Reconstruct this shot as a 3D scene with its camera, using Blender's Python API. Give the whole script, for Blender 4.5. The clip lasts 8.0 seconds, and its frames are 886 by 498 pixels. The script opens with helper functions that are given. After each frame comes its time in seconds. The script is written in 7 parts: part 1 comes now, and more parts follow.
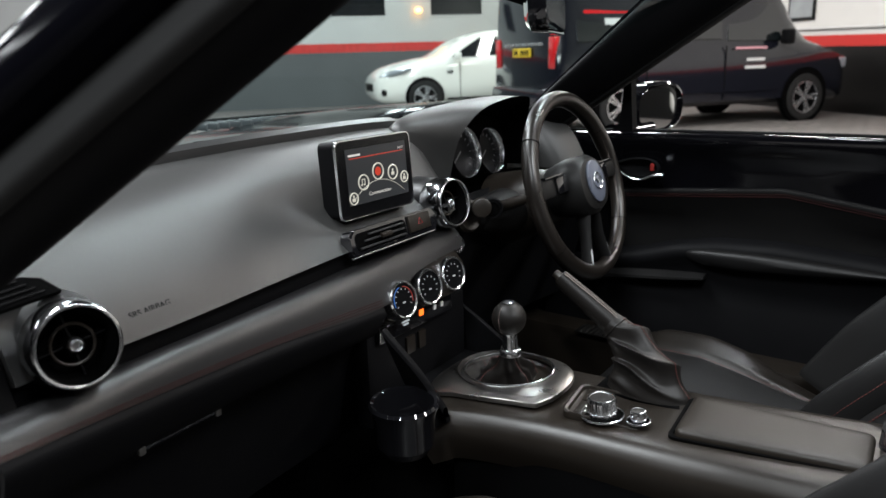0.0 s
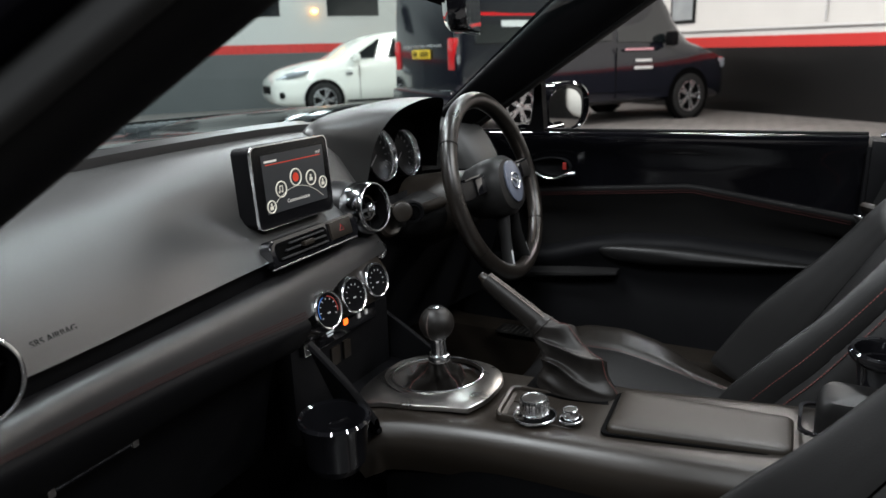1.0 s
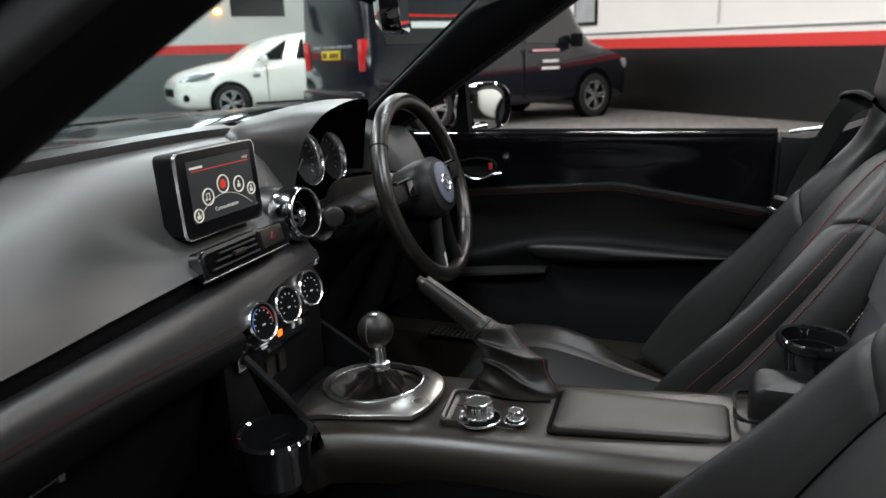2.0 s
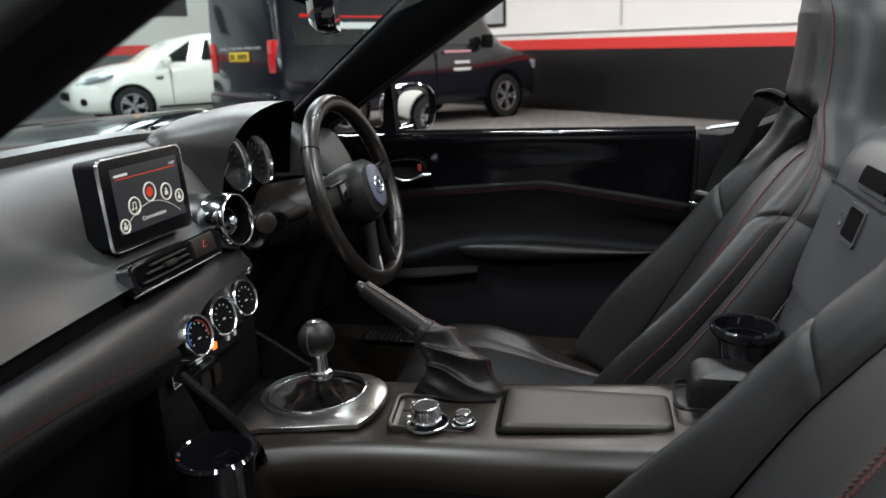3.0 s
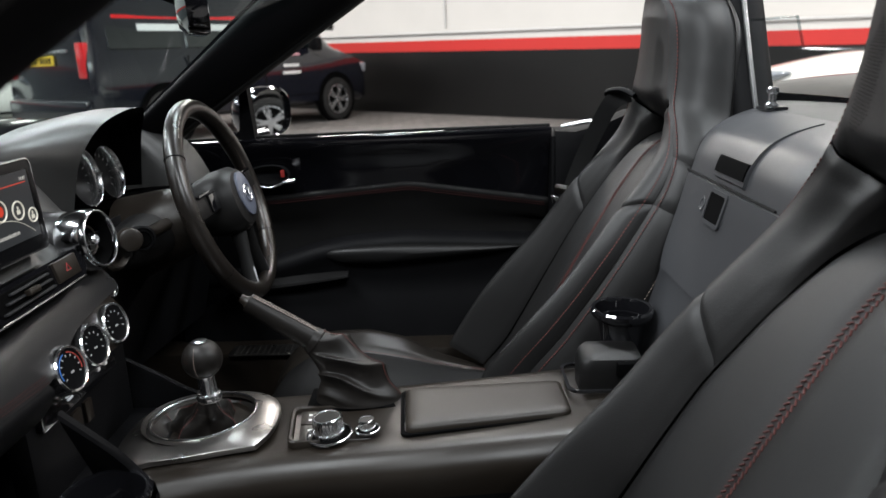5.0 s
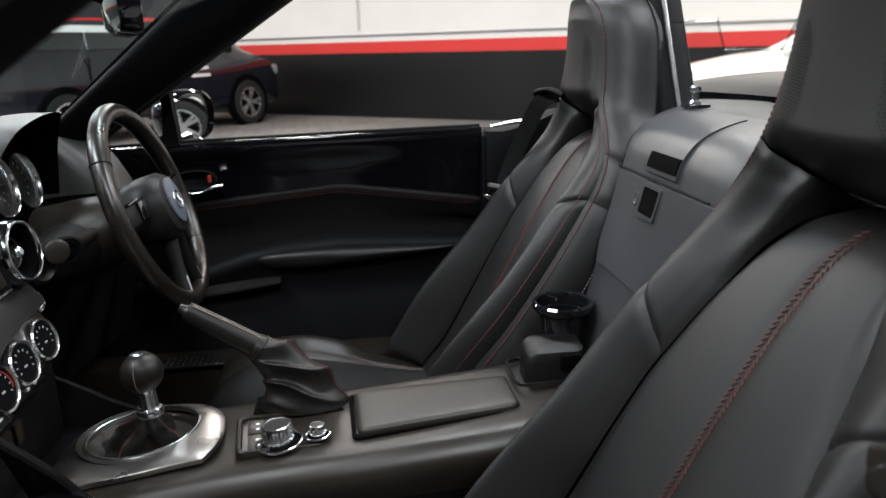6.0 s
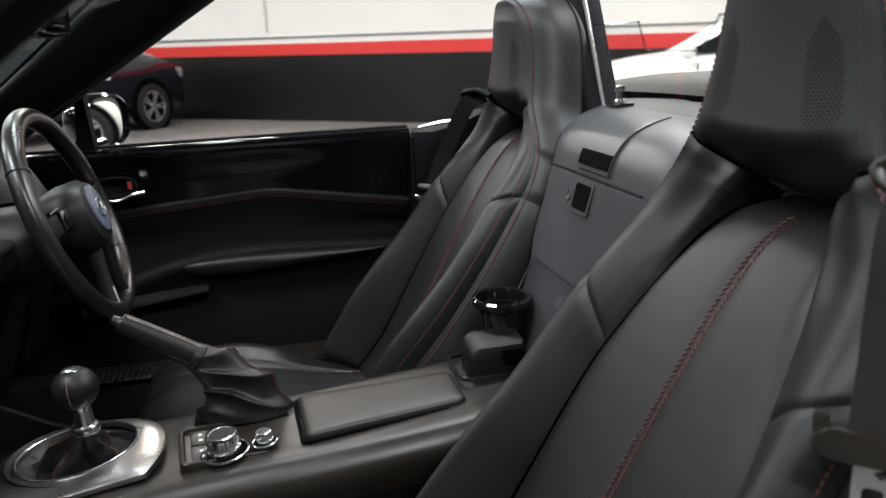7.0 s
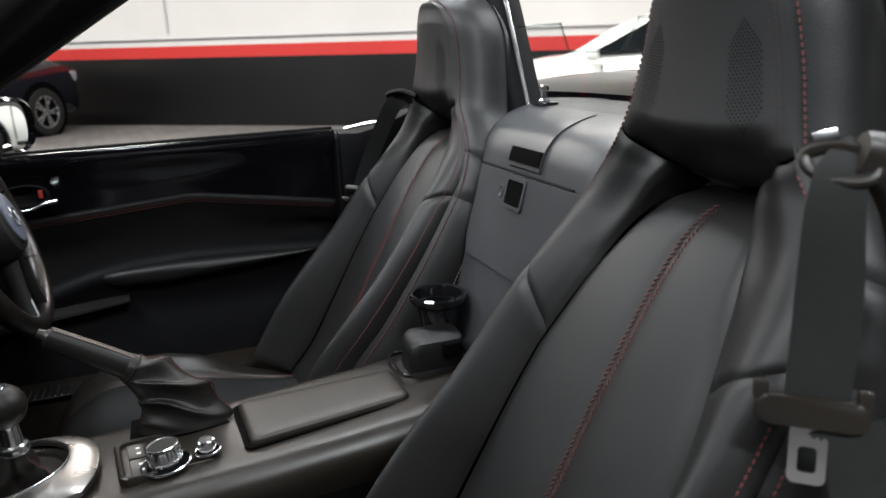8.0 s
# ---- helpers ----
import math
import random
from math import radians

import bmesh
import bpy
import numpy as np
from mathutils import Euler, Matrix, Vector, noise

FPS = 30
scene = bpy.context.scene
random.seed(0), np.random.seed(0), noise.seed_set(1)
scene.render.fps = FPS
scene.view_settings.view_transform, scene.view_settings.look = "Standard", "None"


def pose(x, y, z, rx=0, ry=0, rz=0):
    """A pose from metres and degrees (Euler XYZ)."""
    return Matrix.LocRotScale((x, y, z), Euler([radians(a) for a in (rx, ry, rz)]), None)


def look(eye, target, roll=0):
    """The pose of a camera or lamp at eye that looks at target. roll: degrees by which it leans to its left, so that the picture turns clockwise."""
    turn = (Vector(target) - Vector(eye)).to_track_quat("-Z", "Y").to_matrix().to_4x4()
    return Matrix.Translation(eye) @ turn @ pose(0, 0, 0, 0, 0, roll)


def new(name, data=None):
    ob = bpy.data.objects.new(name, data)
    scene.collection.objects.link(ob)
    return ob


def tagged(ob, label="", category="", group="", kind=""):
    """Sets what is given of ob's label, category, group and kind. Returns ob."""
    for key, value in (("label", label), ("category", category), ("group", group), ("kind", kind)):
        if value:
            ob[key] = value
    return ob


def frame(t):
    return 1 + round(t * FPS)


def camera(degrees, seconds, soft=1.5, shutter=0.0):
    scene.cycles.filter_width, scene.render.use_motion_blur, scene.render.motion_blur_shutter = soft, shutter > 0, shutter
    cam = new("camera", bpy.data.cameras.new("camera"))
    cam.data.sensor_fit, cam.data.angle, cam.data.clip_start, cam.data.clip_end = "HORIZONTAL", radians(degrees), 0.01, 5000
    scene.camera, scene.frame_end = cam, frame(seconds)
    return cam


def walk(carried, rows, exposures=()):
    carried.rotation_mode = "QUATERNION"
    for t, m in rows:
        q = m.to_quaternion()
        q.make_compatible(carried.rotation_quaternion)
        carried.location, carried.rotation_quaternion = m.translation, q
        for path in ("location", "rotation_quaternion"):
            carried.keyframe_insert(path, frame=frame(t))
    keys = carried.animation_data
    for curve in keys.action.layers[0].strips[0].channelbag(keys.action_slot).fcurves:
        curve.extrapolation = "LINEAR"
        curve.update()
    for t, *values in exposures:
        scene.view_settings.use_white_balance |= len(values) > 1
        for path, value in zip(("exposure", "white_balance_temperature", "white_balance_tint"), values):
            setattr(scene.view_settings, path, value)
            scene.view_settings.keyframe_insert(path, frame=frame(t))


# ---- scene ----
cam = camera(63.7, 8.0)
cam.data.dof.use_dof = True
cam.data.dof.focus_distance, cam.data.dof.aperture_fstop = 1.05, 6.5
PATH = [
    (0, (-0.9215, -0.0562, 1.0294), (0.6361, 1.0852, 0.5088), -1.60),
    (0.5, (-0.9184, -0.0368, 1.0290), (0.7126, 0.9963, 0.5071), -1.68),
    (1, (-0.9160, -0.0175, 1.0288), (0.7831, 0.8984, 0.5051), -1.74),
    (1.5, (-0.9141, 0.0017, 1.0287), (0.8356, 0.8154, 0.5030), -1.79),
    (2, (-0.9128, 0.0208, 1.0287), (0.8852, 0.7196, 0.5009), -1.82),
    (2.5, (-0.9121, 0.0398, 1.0287), (0.9247, 0.6274, 0.4988), -1.85),
    (3, (-0.9118, 0.0587, 1.0287), (0.9568, 0.5333, 0.4967), -1.87),
    (3.5, (-0.9120, 0.0775, 1.0288), (0.9801, 0.4446, 0.4948), -1.90),
    (4, (-0.9126, 0.0963, 1.0289), (0.9980, 0.3458, 0.4931), -1.92),
    (4.5, (-0.9136, 0.1150, 1.0290), (1.0076, 0.2552, 0.4915), -1.95),
    (5, (-0.9150, 0.1337, 1.0291), (1.0108, 0.1595, 0.4900), -1.98),
    (5.5, (-0.9166, 0.1523, 1.0292), (1.0069, 0.0641, 0.4887), -2.01),
    (6, (-0.9186, 0.1709, 1.0293), (0.9959, -0.0319, 0.4875), -2.04),
    (6.5, (-0.9208, 0.1894, 1.0292), (0.9780, -0.1270, 0.4862), -2.07),
    (7, (-0.9232, 0.2080, 1.0292), (0.9515, -0.2270, 0.4849), -2.09),
    (7.5, (-0.9257, 0.2265, 1.0290), (0.9189, -0.3207, 0.4834), -2.11),
    (8, (-0.9285, 0.2451, 1.0288), (0.8766, -0.4201, 0.4817), -2.11),
]
walk(cam, [(t, look(eye, target, roll)) for t, eye, target, roll in PATH])

import functools

# ---------------------------------------------------------------- light
world = bpy.data.worlds.new("garage_world")
scene.world = world
world.use_nodes = True
world.node_tree.nodes["Background"].inputs[0].default_value = (0.75, 0.85, 1.0, 1)
world.node_tree.nodes["Background"].inputs[1].default_value = 0.15


def strip_lamp(x, y, z, size_x, size_y, watts, colour=(1.0, 0.97, 0.92)):
    data = bpy.data.lights.new("strip_lamp_light", "AREA")
    data.shape, data.size, data.size_y = "RECTANGLE", size_x, size_y
    data.energy, data.color = watts, colour
    ob = new("strip_lamp_light", data)
    ob.matrix_world = pose(x, y, z, 0, 0, 0)
    return ob


# ---------------------------------------------------------------- helpers
def material(name, colour, rough=0.5, metal=0.0, vary=0.12, scale=20.0, bump=0.0, bump_scale=300.0, coat=0.0,
             cells=False, rough_vary=0.1, spec=0.4):
    m = bpy.data.materials.new(name)
    m.use_nodes = True
    nt = m.node_tree
    b = nt.nodes["Principled BSDF"]
    b.inputs["Metallic"].default_value = metal
    b.inputs["Roughness"].default_value = rough
    b.inputs["Specular IOR Level"].default_value = spec
    b.inputs["Coat Weight"].default_value = coat
    b.inputs["Coat Roughness"].default_value = 0.03
    tc = nt.nodes.new("ShaderNodeTexCoord")
    n1 = nt.nodes.new("ShaderNodeTexNoise")
    n1.inputs["Scale"].default_value, n1.inputs["Detail"].default_value = scale, 6
    nt.links.new(tc.outputs["Object"], n1.inputs["Vector"])
    ramp = nt.nodes.new("ShaderNodeMix")
    ramp.data_type = "RGBA"
    lo = [max(0, c * (1 - vary)) for c in colour]
    hi = [min(1, c * (1 + vary)) for c in colour]
    ramp.inputs[6].default_value, ramp.inputs[7].default_value = (*lo, 1), (*hi, 1)
    nt.links.new(n1.outputs["Fac"], ramp.inputs[0])
    nt.links.new(ramp.outputs[2], b.inputs["Base Color"])
    if rough_vary:
        mr = nt.nodes.new("ShaderNodeMapRange")
        mr.inputs["To Min"].default_value = max(0.02, rough - rough_vary)
        mr.inputs["To Max"].default_value = min(1, rough + rough_vary)
        n2 = nt.nodes.new("ShaderNodeTexNoise")
        n2.inputs["Scale"].default_value, n2.inputs["Detail"].default_value = scale * 0.35, 4
        nt.links.new(tc.outputs["Object"], n2.inputs["Vector"])
        nt.links.new(n2.outputs["Fac"], mr.inputs["Value"])
        nt.links.new(mr.outputs["Result"], b.inputs["Roughness"])
    if bump:
        bp = nt.nodes.new("ShaderNodeBump")
        bp.inputs["Strength"].default_value, bp.inputs["Distance"].default_value = bump, 0.12 / bump_scale
        if cells:
            t = nt.nodes.new("ShaderNodeTexVoronoi")
            t.inputs["Scale"].default_value = bump_scale
            nt.links.new(t.outputs["Distance"], bp.inputs["Height"])
        else:
            t = nt.nodes.new("ShaderNodeTexNoise")
            t.inputs["Scale"].default_value, t.inputs["Detail"].default_value = bump_scale, 5
            nt.links.new(t.outputs["Fac"], bp.inputs["Height"])
        nt.links.new(tc.outputs["Object"], t.inputs["Vector"])
        nt.links.new(bp.outputs["Normal"], b.inputs["Normal"])
    return m


def glass_material(name, tint=(1, 1, 1), rough=0.0, mix=0.9):
    """Thin glass: clear, with a glossy reflection by Fresnel."""
    m = bpy.data.materials.new(name)
    m.use_nodes = True
    nt = m.node_tree
    nt.nodes.remove(nt.nodes["Principled BSDF"])
    tr, gl = nt.nodes.new("ShaderNodeBsdfTransparent"), nt.nodes.new("ShaderNodeBsdfGlossy")
    lw, pw, mr, mx = nt.nodes.new("ShaderNodeLayerWeight"), nt.nodes.new("ShaderNodeMath"), nt.nodes.new("ShaderNodeMapRange"), nt.nodes.new("ShaderNodeMixShader")
    tr.inputs[0].default_value = (*tint, 1)
    gl.inputs["Roughness"].default_value = rough
    lw.inputs["Blend"].default_value = 0.5
    pw.operation = "POWER"
    pw.inputs[1].default_value = 5.0
    mr.inputs["To Min"].default_value, mr.inputs["To Max"].default_value = 0.030, 0.35
    nt.links.new(lw.outputs["Facing"], pw.inputs[0])
    nt.links.new(pw.outputs[0], mr.inputs["Value"])
    nt.links.new(mr.outputs["Result"], mx.inputs[0])
    nt.links.new(tr.outputs[0], mx.inputs[1])
    nt.links.new(gl.outputs[0], mx.inputs[2])
    nt.links.new(mx.outputs[0], nt.nodes["Material Output"].inputs[0])
    return m


def glow_material(name, colour, strength):
    m = bpy.data.materials.new(name)
    m.use_nodes = True
    b = m.node_tree.nodes["Principled BSDF"]
    b.inputs["Base Color"].default_value = (*[c * 0.5 for c in colour], 1)
    b.inputs["Emission Color"].default_value = (*colour, 1)
    b.inputs["Emission Strength"].default_value = strength
    b.inputs["Roughness"].default_value = 0.3
    return m


def finish(bm, name, mat, sharp=38, smooth=True):
    bmesh.ops.recalc_face_normals(bm, faces=bm.faces)
    me = bpy.data.meshes.new(name)
    bm.to_mesh(me)
    bm.free()
    if smooth:
        me.polygons.foreach_set("use_smooth", [True] * len(me.polygons))
        me.set_sharp_from_angle(angle=radians(sharp))
    me.materials.append(mat)
    return me


def thing(name, at, label, category, group="", kind=""):
    """The base of a thing: an Empty that carries its parts."""
    ob = new(name)
    ob.empty_display_size = 0.05
    ob.matrix_world = at if isinstance(at, Matrix) else Matrix.Translation(at)
    return tagged(ob, label, category, group, kind)


def part(name, bm, mat, parent, label="", kind="", sharp=38):
    """One mesh under a thing or part. The bmesh is in world space."""
    ob = new(name, finish(bm, name, mat, sharp))
    if parent is not None:
        bpy.context.view_layer.update()
        ob.parent = parent
        ob.matrix_parent_inverse = parent.matrix_world.inverted()
    return tagged(ob, label, kind=kind)


def local(name, bm, mat, parent, label="", kind="", sharp=38):
    """As part(), with the bmesh in the parent's own space."""
    ob = new(name, finish(bm, name, mat, sharp))
    ob.parent = parent
    return tagged(ob, label, kind=kind)


def solo(name, bm, mat, label, category="", group="", kind="", sharp=38):
    return tagged(new(name, finish(bm, name, mat, sharp)), label, category, group, kind)


def box(bm, c, s, bevel=0.0, m=None, segs=2):
    made = bmesh.ops.create_cube(bm, size=1.0, matrix=Matrix.Translation(c) @ Matrix.Diagonal((*s, 1)) if m is None else m @ Matrix.Translation(c) @ Matrix.Diagonal((*s, 1)))
    if bevel:
        es = list({e for v in made["verts"] for e in v.link_edges})
        bmesh.ops.bevel(bm, geom=es, offset=bevel, segments=segs, affect="EDGES", profile=0.6)


def spline(pts, n, closed=False):
    """Catmull-Rom through the points, n points in all."""
    p = [np.array(q, float) for q in pts]
    k = len(p)
    out = []
    spans = k if closed else k - 1
    for i in range(n):
        t = i * spans / (n if closed else n - 1)
        a = min(int(t), spans - 1)
        f = t - a
        if closed:
            q = [p[(a + j) % k] for j in (-1, 0, 1, 2)]
        else:
            q = [p[max(a - 1, 0)], p[a], p[a + 1], p[min(a + 2, k - 1)]]
        out.append(0.5 * (2 * q[1] + (q[2] - q[0]) * f + (2 * q[0] - 5 * q[1] + 4 * q[2] - q[3]) * f * f + (3 * q[1] - q[0] - 3 * q[2] + q[3]) * f ** 3))
    return out


def grid_faces(bm, rows, close_u=False, close_v=False):
    vs = [[bm.verts.new(tuple(p)) for p in r] for r in rows]
    nv, nu = len(vs), len(vs[0])
    for i in range(nv if close_v else nv - 1):
        for j in range(nu if close_u else nu - 1):
            quad = [vs[i][j], vs[i][(j + 1) % nu], vs[(i + 1) % nv][(j + 1) % nu], vs[(i + 1) % nv][j]]
            try:
                bm.faces.new(quad)
            except ValueError:
                pass
    return vs


def tube(bm, pts, r, n=8, closed=False, flat=1.0, up=None):
    """A round bar along points; r is a number or one for each point."""
    p = [Vector(tuple(q)) for q in pts]
    k = len(p)
    rs = [r] * k if isinstance(r, (int, float)) else list(r)
    rows = []
    side = None
    for i in range(k):
        a = p[(i - 1) % k] if closed or i else p[0]
        b = p[(i + 1) % k] if closed or i < k - 1 else p[-1]
        d = (b - a).normalized()
        if up is not None:
            side = d.cross(Vector(up)).normalized()
        elif side is None:
            side = d.cross(Vector((0, 0, 1)) if abs(d.z) < 0.9 else Vector((1, 0, 0))).normalized()
        else:
            side = (side - d * side.dot(d)).normalized()
        other = d.cross(side)
        rows.append([p[i] + side * math.cos(2 * math.pi * j / n) * rs[i] + other * math.sin(2 * math.pi * j / n) * rs[i] * flat for j in range(n)])
    vs = grid_faces(bm, rows, close_u=True, close_v=closed)
    if not closed:
        bm.faces.new(vs[0][::-1])
        bm.faces.new(vs[-1])


def lathe(bm, prof, m=None, n=32, caps=True):
    """Turns a profile of (radius, height) round the z axis of m."""
    m = m or Matrix.Identity(4)
    rows = [[m @ Vector((r * math.cos(2 * math.pi * j / n), r * math.sin(2 * math.pi * j / n), h)) for j in range(n)] for r, h in prof]
    vs = grid_faces(bm, rows, close_u=True)
    for row, flip in ((vs[0], True), (vs[-1], False)) if caps else ():
        try:
            bm.faces.new(row[::-1] if flip else row)
        except ValueError:
            pass


def plate(bm, outline, depth, m=None, bevel=0.0):
    """A flat piece: outline in (x, y) of m, from height 0 down to -depth."""
    m = m or Matrix.Identity(4)
    top = [bm.verts.new(m @ Vector((x, y, 0))) for x, y in outline]
    bot = [bm.verts.new(m @ Vector((x, y, -depth))) for x, y in outline]
    k = len(outline)
    f = bm.faces.new(top)
    bm.faces.new(bot[::-1])
    for i in range(k):
        bm.faces.new((top[i], bot[i], bot[(i + 1) % k], top[(i + 1) % k]))
    if bevel:
        bmesh.ops.bevel(bm, geom=list(f.edges), offset=bevel, segments=2, affect="EDGES")


def rounded(w, h, r, n=5):
    """The outline of a rectangle with round corners."""
    out = []
    for cx, cy, a in ((w / 2 - r, h / 2 - r, 0), (-w / 2 + r, h / 2 - r, 90), (-w / 2 + r, -h / 2 + r, 180), (w / 2 - r, -h / 2 + r, 270)):
        out += [(cx + r * math.cos(radians(a + 90 * i / n)), cy + r * math.sin(radians(a + 90 * i / n))) for i in range(n + 1)]
    return out


def ring_plate(bm, outer, inner, depth, m=None):
    """A flat frame between two outlines with the same number of points."""
    m = m or Matrix.Identity(4)
    rows = [[m @ Vector((x, y, z)) for x, y in o] for o, z in ((inner, -depth), (inner, 0), (outer, 0), (outer, -depth))]
    grid_faces(bm, rows, close_u=True, close_v=True)


def axes(at, z, x=None):
    """A pose at a place whose z axis points along z, its x axis near x."""
    z = Vector(z).normalized()
    x = Vector(x or (1, 0, 0))
    x = (x - z * x.dot(z)).normalized()
    y = z.cross(x)
    return Matrix(((x.x, y.x, z.x, at[0]), (x.y, y.y, z.y, at[1]), (x.z, y.z, z.z, at[2]), (0, 0, 0, 1)))


def lerp_table(tab, v):
    return float(np.interp(v, [a for a, _ in tab], [b for _, b in tab]))


def smooth_table(tab, v):
    """Reads a table with eased steps."""
    for (a, p), (b, q) in zip(tab, tab[1:]):
        if v <= b:
            f = min(1, max(0, (v - a) / (b - a)))
            return p + (q - p) * f * f * (3 - 2 * f)
    return tab[-1][1]


def flow(xs, ys, v):
    """Smooth curve through a table, without overshoot."""
    n = len(xs)
    d = [(ys[i + 1] - ys[i]) / (xs[i + 1] - xs[i]) for i in range(n - 1)]
    g = [d[0]] + [0.0 if a * b <= 0 else 2 * a * b / (a + b) for a, b in zip(d, d[1:])] + [d[-1]]
    v = min(max(v, xs[0]), xs[-1])
    i = 0
    while i < n - 2 and v > xs[i + 1]:
        i += 1
    h = xs[i + 1] - xs[i]
    t = (v - xs[i]) / h
    return ((1 + 2 * t) * (1 - t) ** 2 * ys[i] + t * (1 - t) ** 2 * h * g[i] + t * t * (3 - 2 * t) * ys[i + 1] + t * t * (t - 1) * h * g[i + 1])


def stitches(bm, pts, step, length, r=0.0007, lift=None):
    """Short threads along a line of points."""
    p = [Vector(tuple(q)) for q in pts]
    run, at = 0.0, 0.0
    for a, b in zip(p, p[1:]):
        d = (b - a).length
        while at < run + d:
            f = (at - run) / d
            c = a.lerp(b, f)
            e = (b - a).normalized() * length / 2
            if lift:
                tube(bm, [c - e, c + Vector(lift) * 0.0006, c + e], r, 4)
            else:
                tube(bm, [c - e, c + e], r, 4)
            at += step
        run += d

# ---------------------------------------------------------------- materials
LEATHER = material("black_leather", (0.0088, 0.0085, 0.0085), 0.47, vary=0.25, scale=9, bump=0.8, bump_scale=800, cells=True, rough_vary=0.07, spec=0.34)
# worn black leather; its brown tint is warm light put into the colour
WORN = material("worn_warm_lit_leather", (0.0085, 0.0068, 0.0056), 0.28, vary=0.3, scale=14, bump=0.5, bump_scale=800, cells=True, rough_vary=0.08, spec=0.55)
DASH = material("soft_dash_plastic", (0.022, 0.022, 0.0215), 0.40, vary=0.1, scale=14, bump=0.5, bump_scale=1100, cells=True, rough_vary=0.05, spec=0.5)
BANDING = material("dark_grained_band", (0.0095, 0.0095, 0.0100), 0.37, vary=0.12, scale=14, bump=0.6, bump_scale=900, cells=True, rough_vary=0.05, spec=0.4)
# black gaiter and lid skins, tinted brown in place of warm light
GAITER = material("soft_warm_lit_gaiter", (0.0070, 0.0058, 0.0050), 0.46, vary=0.2, scale=30, bump=0.4, bump_scale=500, rough_vary=0.08, spec=0.3)
LIDSKIN = material("grained_warm_lit_lid", (0.0125, 0.0095, 0.0068), 0.46, vary=0.2, scale=40, bump=0.8, bump_scale=800, cells=True, rough_vary=0.06, spec=0.4)
SEAM = material("dim_red_thread", (0.038, 0.012, 0.011), 0.8, vary=0.2, scale=500, spec=0.1)
# darker copy of LEATHER; the cabin's shade is put into its colour
DOORSKIN = material("shaded_leather", (0.0042, 0.0040, 0.0040), 0.46, vary=0.2, scale=12, bump=0.6, bump_scale=800, cells=True, rough_vary=0.05, spec=0.3)
# black plastic with the warm light on the console tinted into it
TRIM = material("dark_warm_lit_trim", (0.0120, 0.0094, 0.0072), 0.37, vary=0.15, scale=25, bump=0.5, bump_scale=1000, cells=True, spec=0.36)
BLACK = material("matt_black_plastic", (0.0025, 0.0025, 0.003), 0.6, vary=0.2, scale=30, spec=0.1)
SCREENGLASS = material("screen_cover_glass", (0.003, 0.003, 0.0035), 0.22, vary=0.1, rough_vary=0.02, spec=0.25)
# near-black colour that stands in for the shade inside recesses and openings
SHADE_BLACK = material("painted_shade_black", (0.0008, 0.0008, 0.0009), 0.9, vary=0.1, rough_vary=0, spec=0.05)
GLOSS = material("gloss_black", (0.005, 0.005, 0.006), 0.06, vary=0.2, coat=1.0, rough_vary=0.02)
CHROME = material("satin_chrome", (0.80, 0.80, 0.81), 0.20, 1.0, vary=0.06, scale=60, rough_vary=0.05)
DARKCHROME = material("dark_chrome", (0.30, 0.30, 0.31), 0.13, 1.0, vary=0.06, scale=60, rough_vary=0.04)
STEEL = material("brushed_steel", (0.36, 0.345, 0.33), 0.30, 1.0, vary=0.1, scale=60, bump=0.15, bump_scale=900)
SATIN = material("satin_knob_metal", (0.78, 0.78, 0.79), 0.20, 1.0, vary=0.06, scale=80, rough_vary=0.05)
SILVER = material("silver_spoke_paint", (0.60, 0.60, 0.61), 0.28, 0.7, vary=0.06, scale=60)
BONNET = material("black_bonnet_paint", (0.002, 0.002, 0.003), 0.12, vary=0.1, rough_vary=0.03, spec=0.035)
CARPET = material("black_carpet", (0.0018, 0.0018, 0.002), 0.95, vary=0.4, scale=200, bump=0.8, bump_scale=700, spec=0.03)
THREAD = material("red_thread", (0.085, 0.020, 0.017), 0.7, vary=0.2, scale=500)
GREY_THREAD = material("grey_thread", (0.19, 0.15, 0.13), 0.7, vary=0.2, scale=500)
# worn leather whose brown cast paints the warm light on the bolsters
CUSHION = material("worn_warm_lit_cushion", (0.0140, 0.0116, 0.0094), 0.42, vary=0.3, scale=14, bump=0.6, bump_scale=800, cells=True, rough_vary=0.08, spec=0.45)
DARKBELT = material("dark_belt_webbing", (0.006, 0.006, 0.006), 0.7, vary=0.2, scale=90, bump=0.8, bump_scale=500, spec=0.15)
RUBBER = material("tyre_rubber", (0.013, 0.013, 0.013), 0.8, spec=0.2, vary=0.2, scale=12)
BODY = material("black_car_paint", (0.003, 0.003, 0.004), 0.10, coat=0.6, vary=0.1, rough_vary=0.02)
GLASS = glass_material("clear_glass", (0.68, 0.78, 0.77))
CLEAR = glass_material("clear_panel", (0.97, 0.98, 0.98))
MIRROR = material("mirror_glass", (0.9, 0.92, 0.92), 0.02, 1.0, vary=0.0, rough_vary=0)
BELT = material("belt_webbing", (0.017, 0.0175, 0.017), 0.75, vary=0.2, scale=90, bump=0.8, bump_scale=500, spec=0.2)

# ---------------------------------------------------------------- garage
# The garage stands at an angle to the car: its own x axis points at the long wall.
GARAGE = pose(0, 0, 0, 0, 0, -40)
WALL, END = 8.25, 15.9


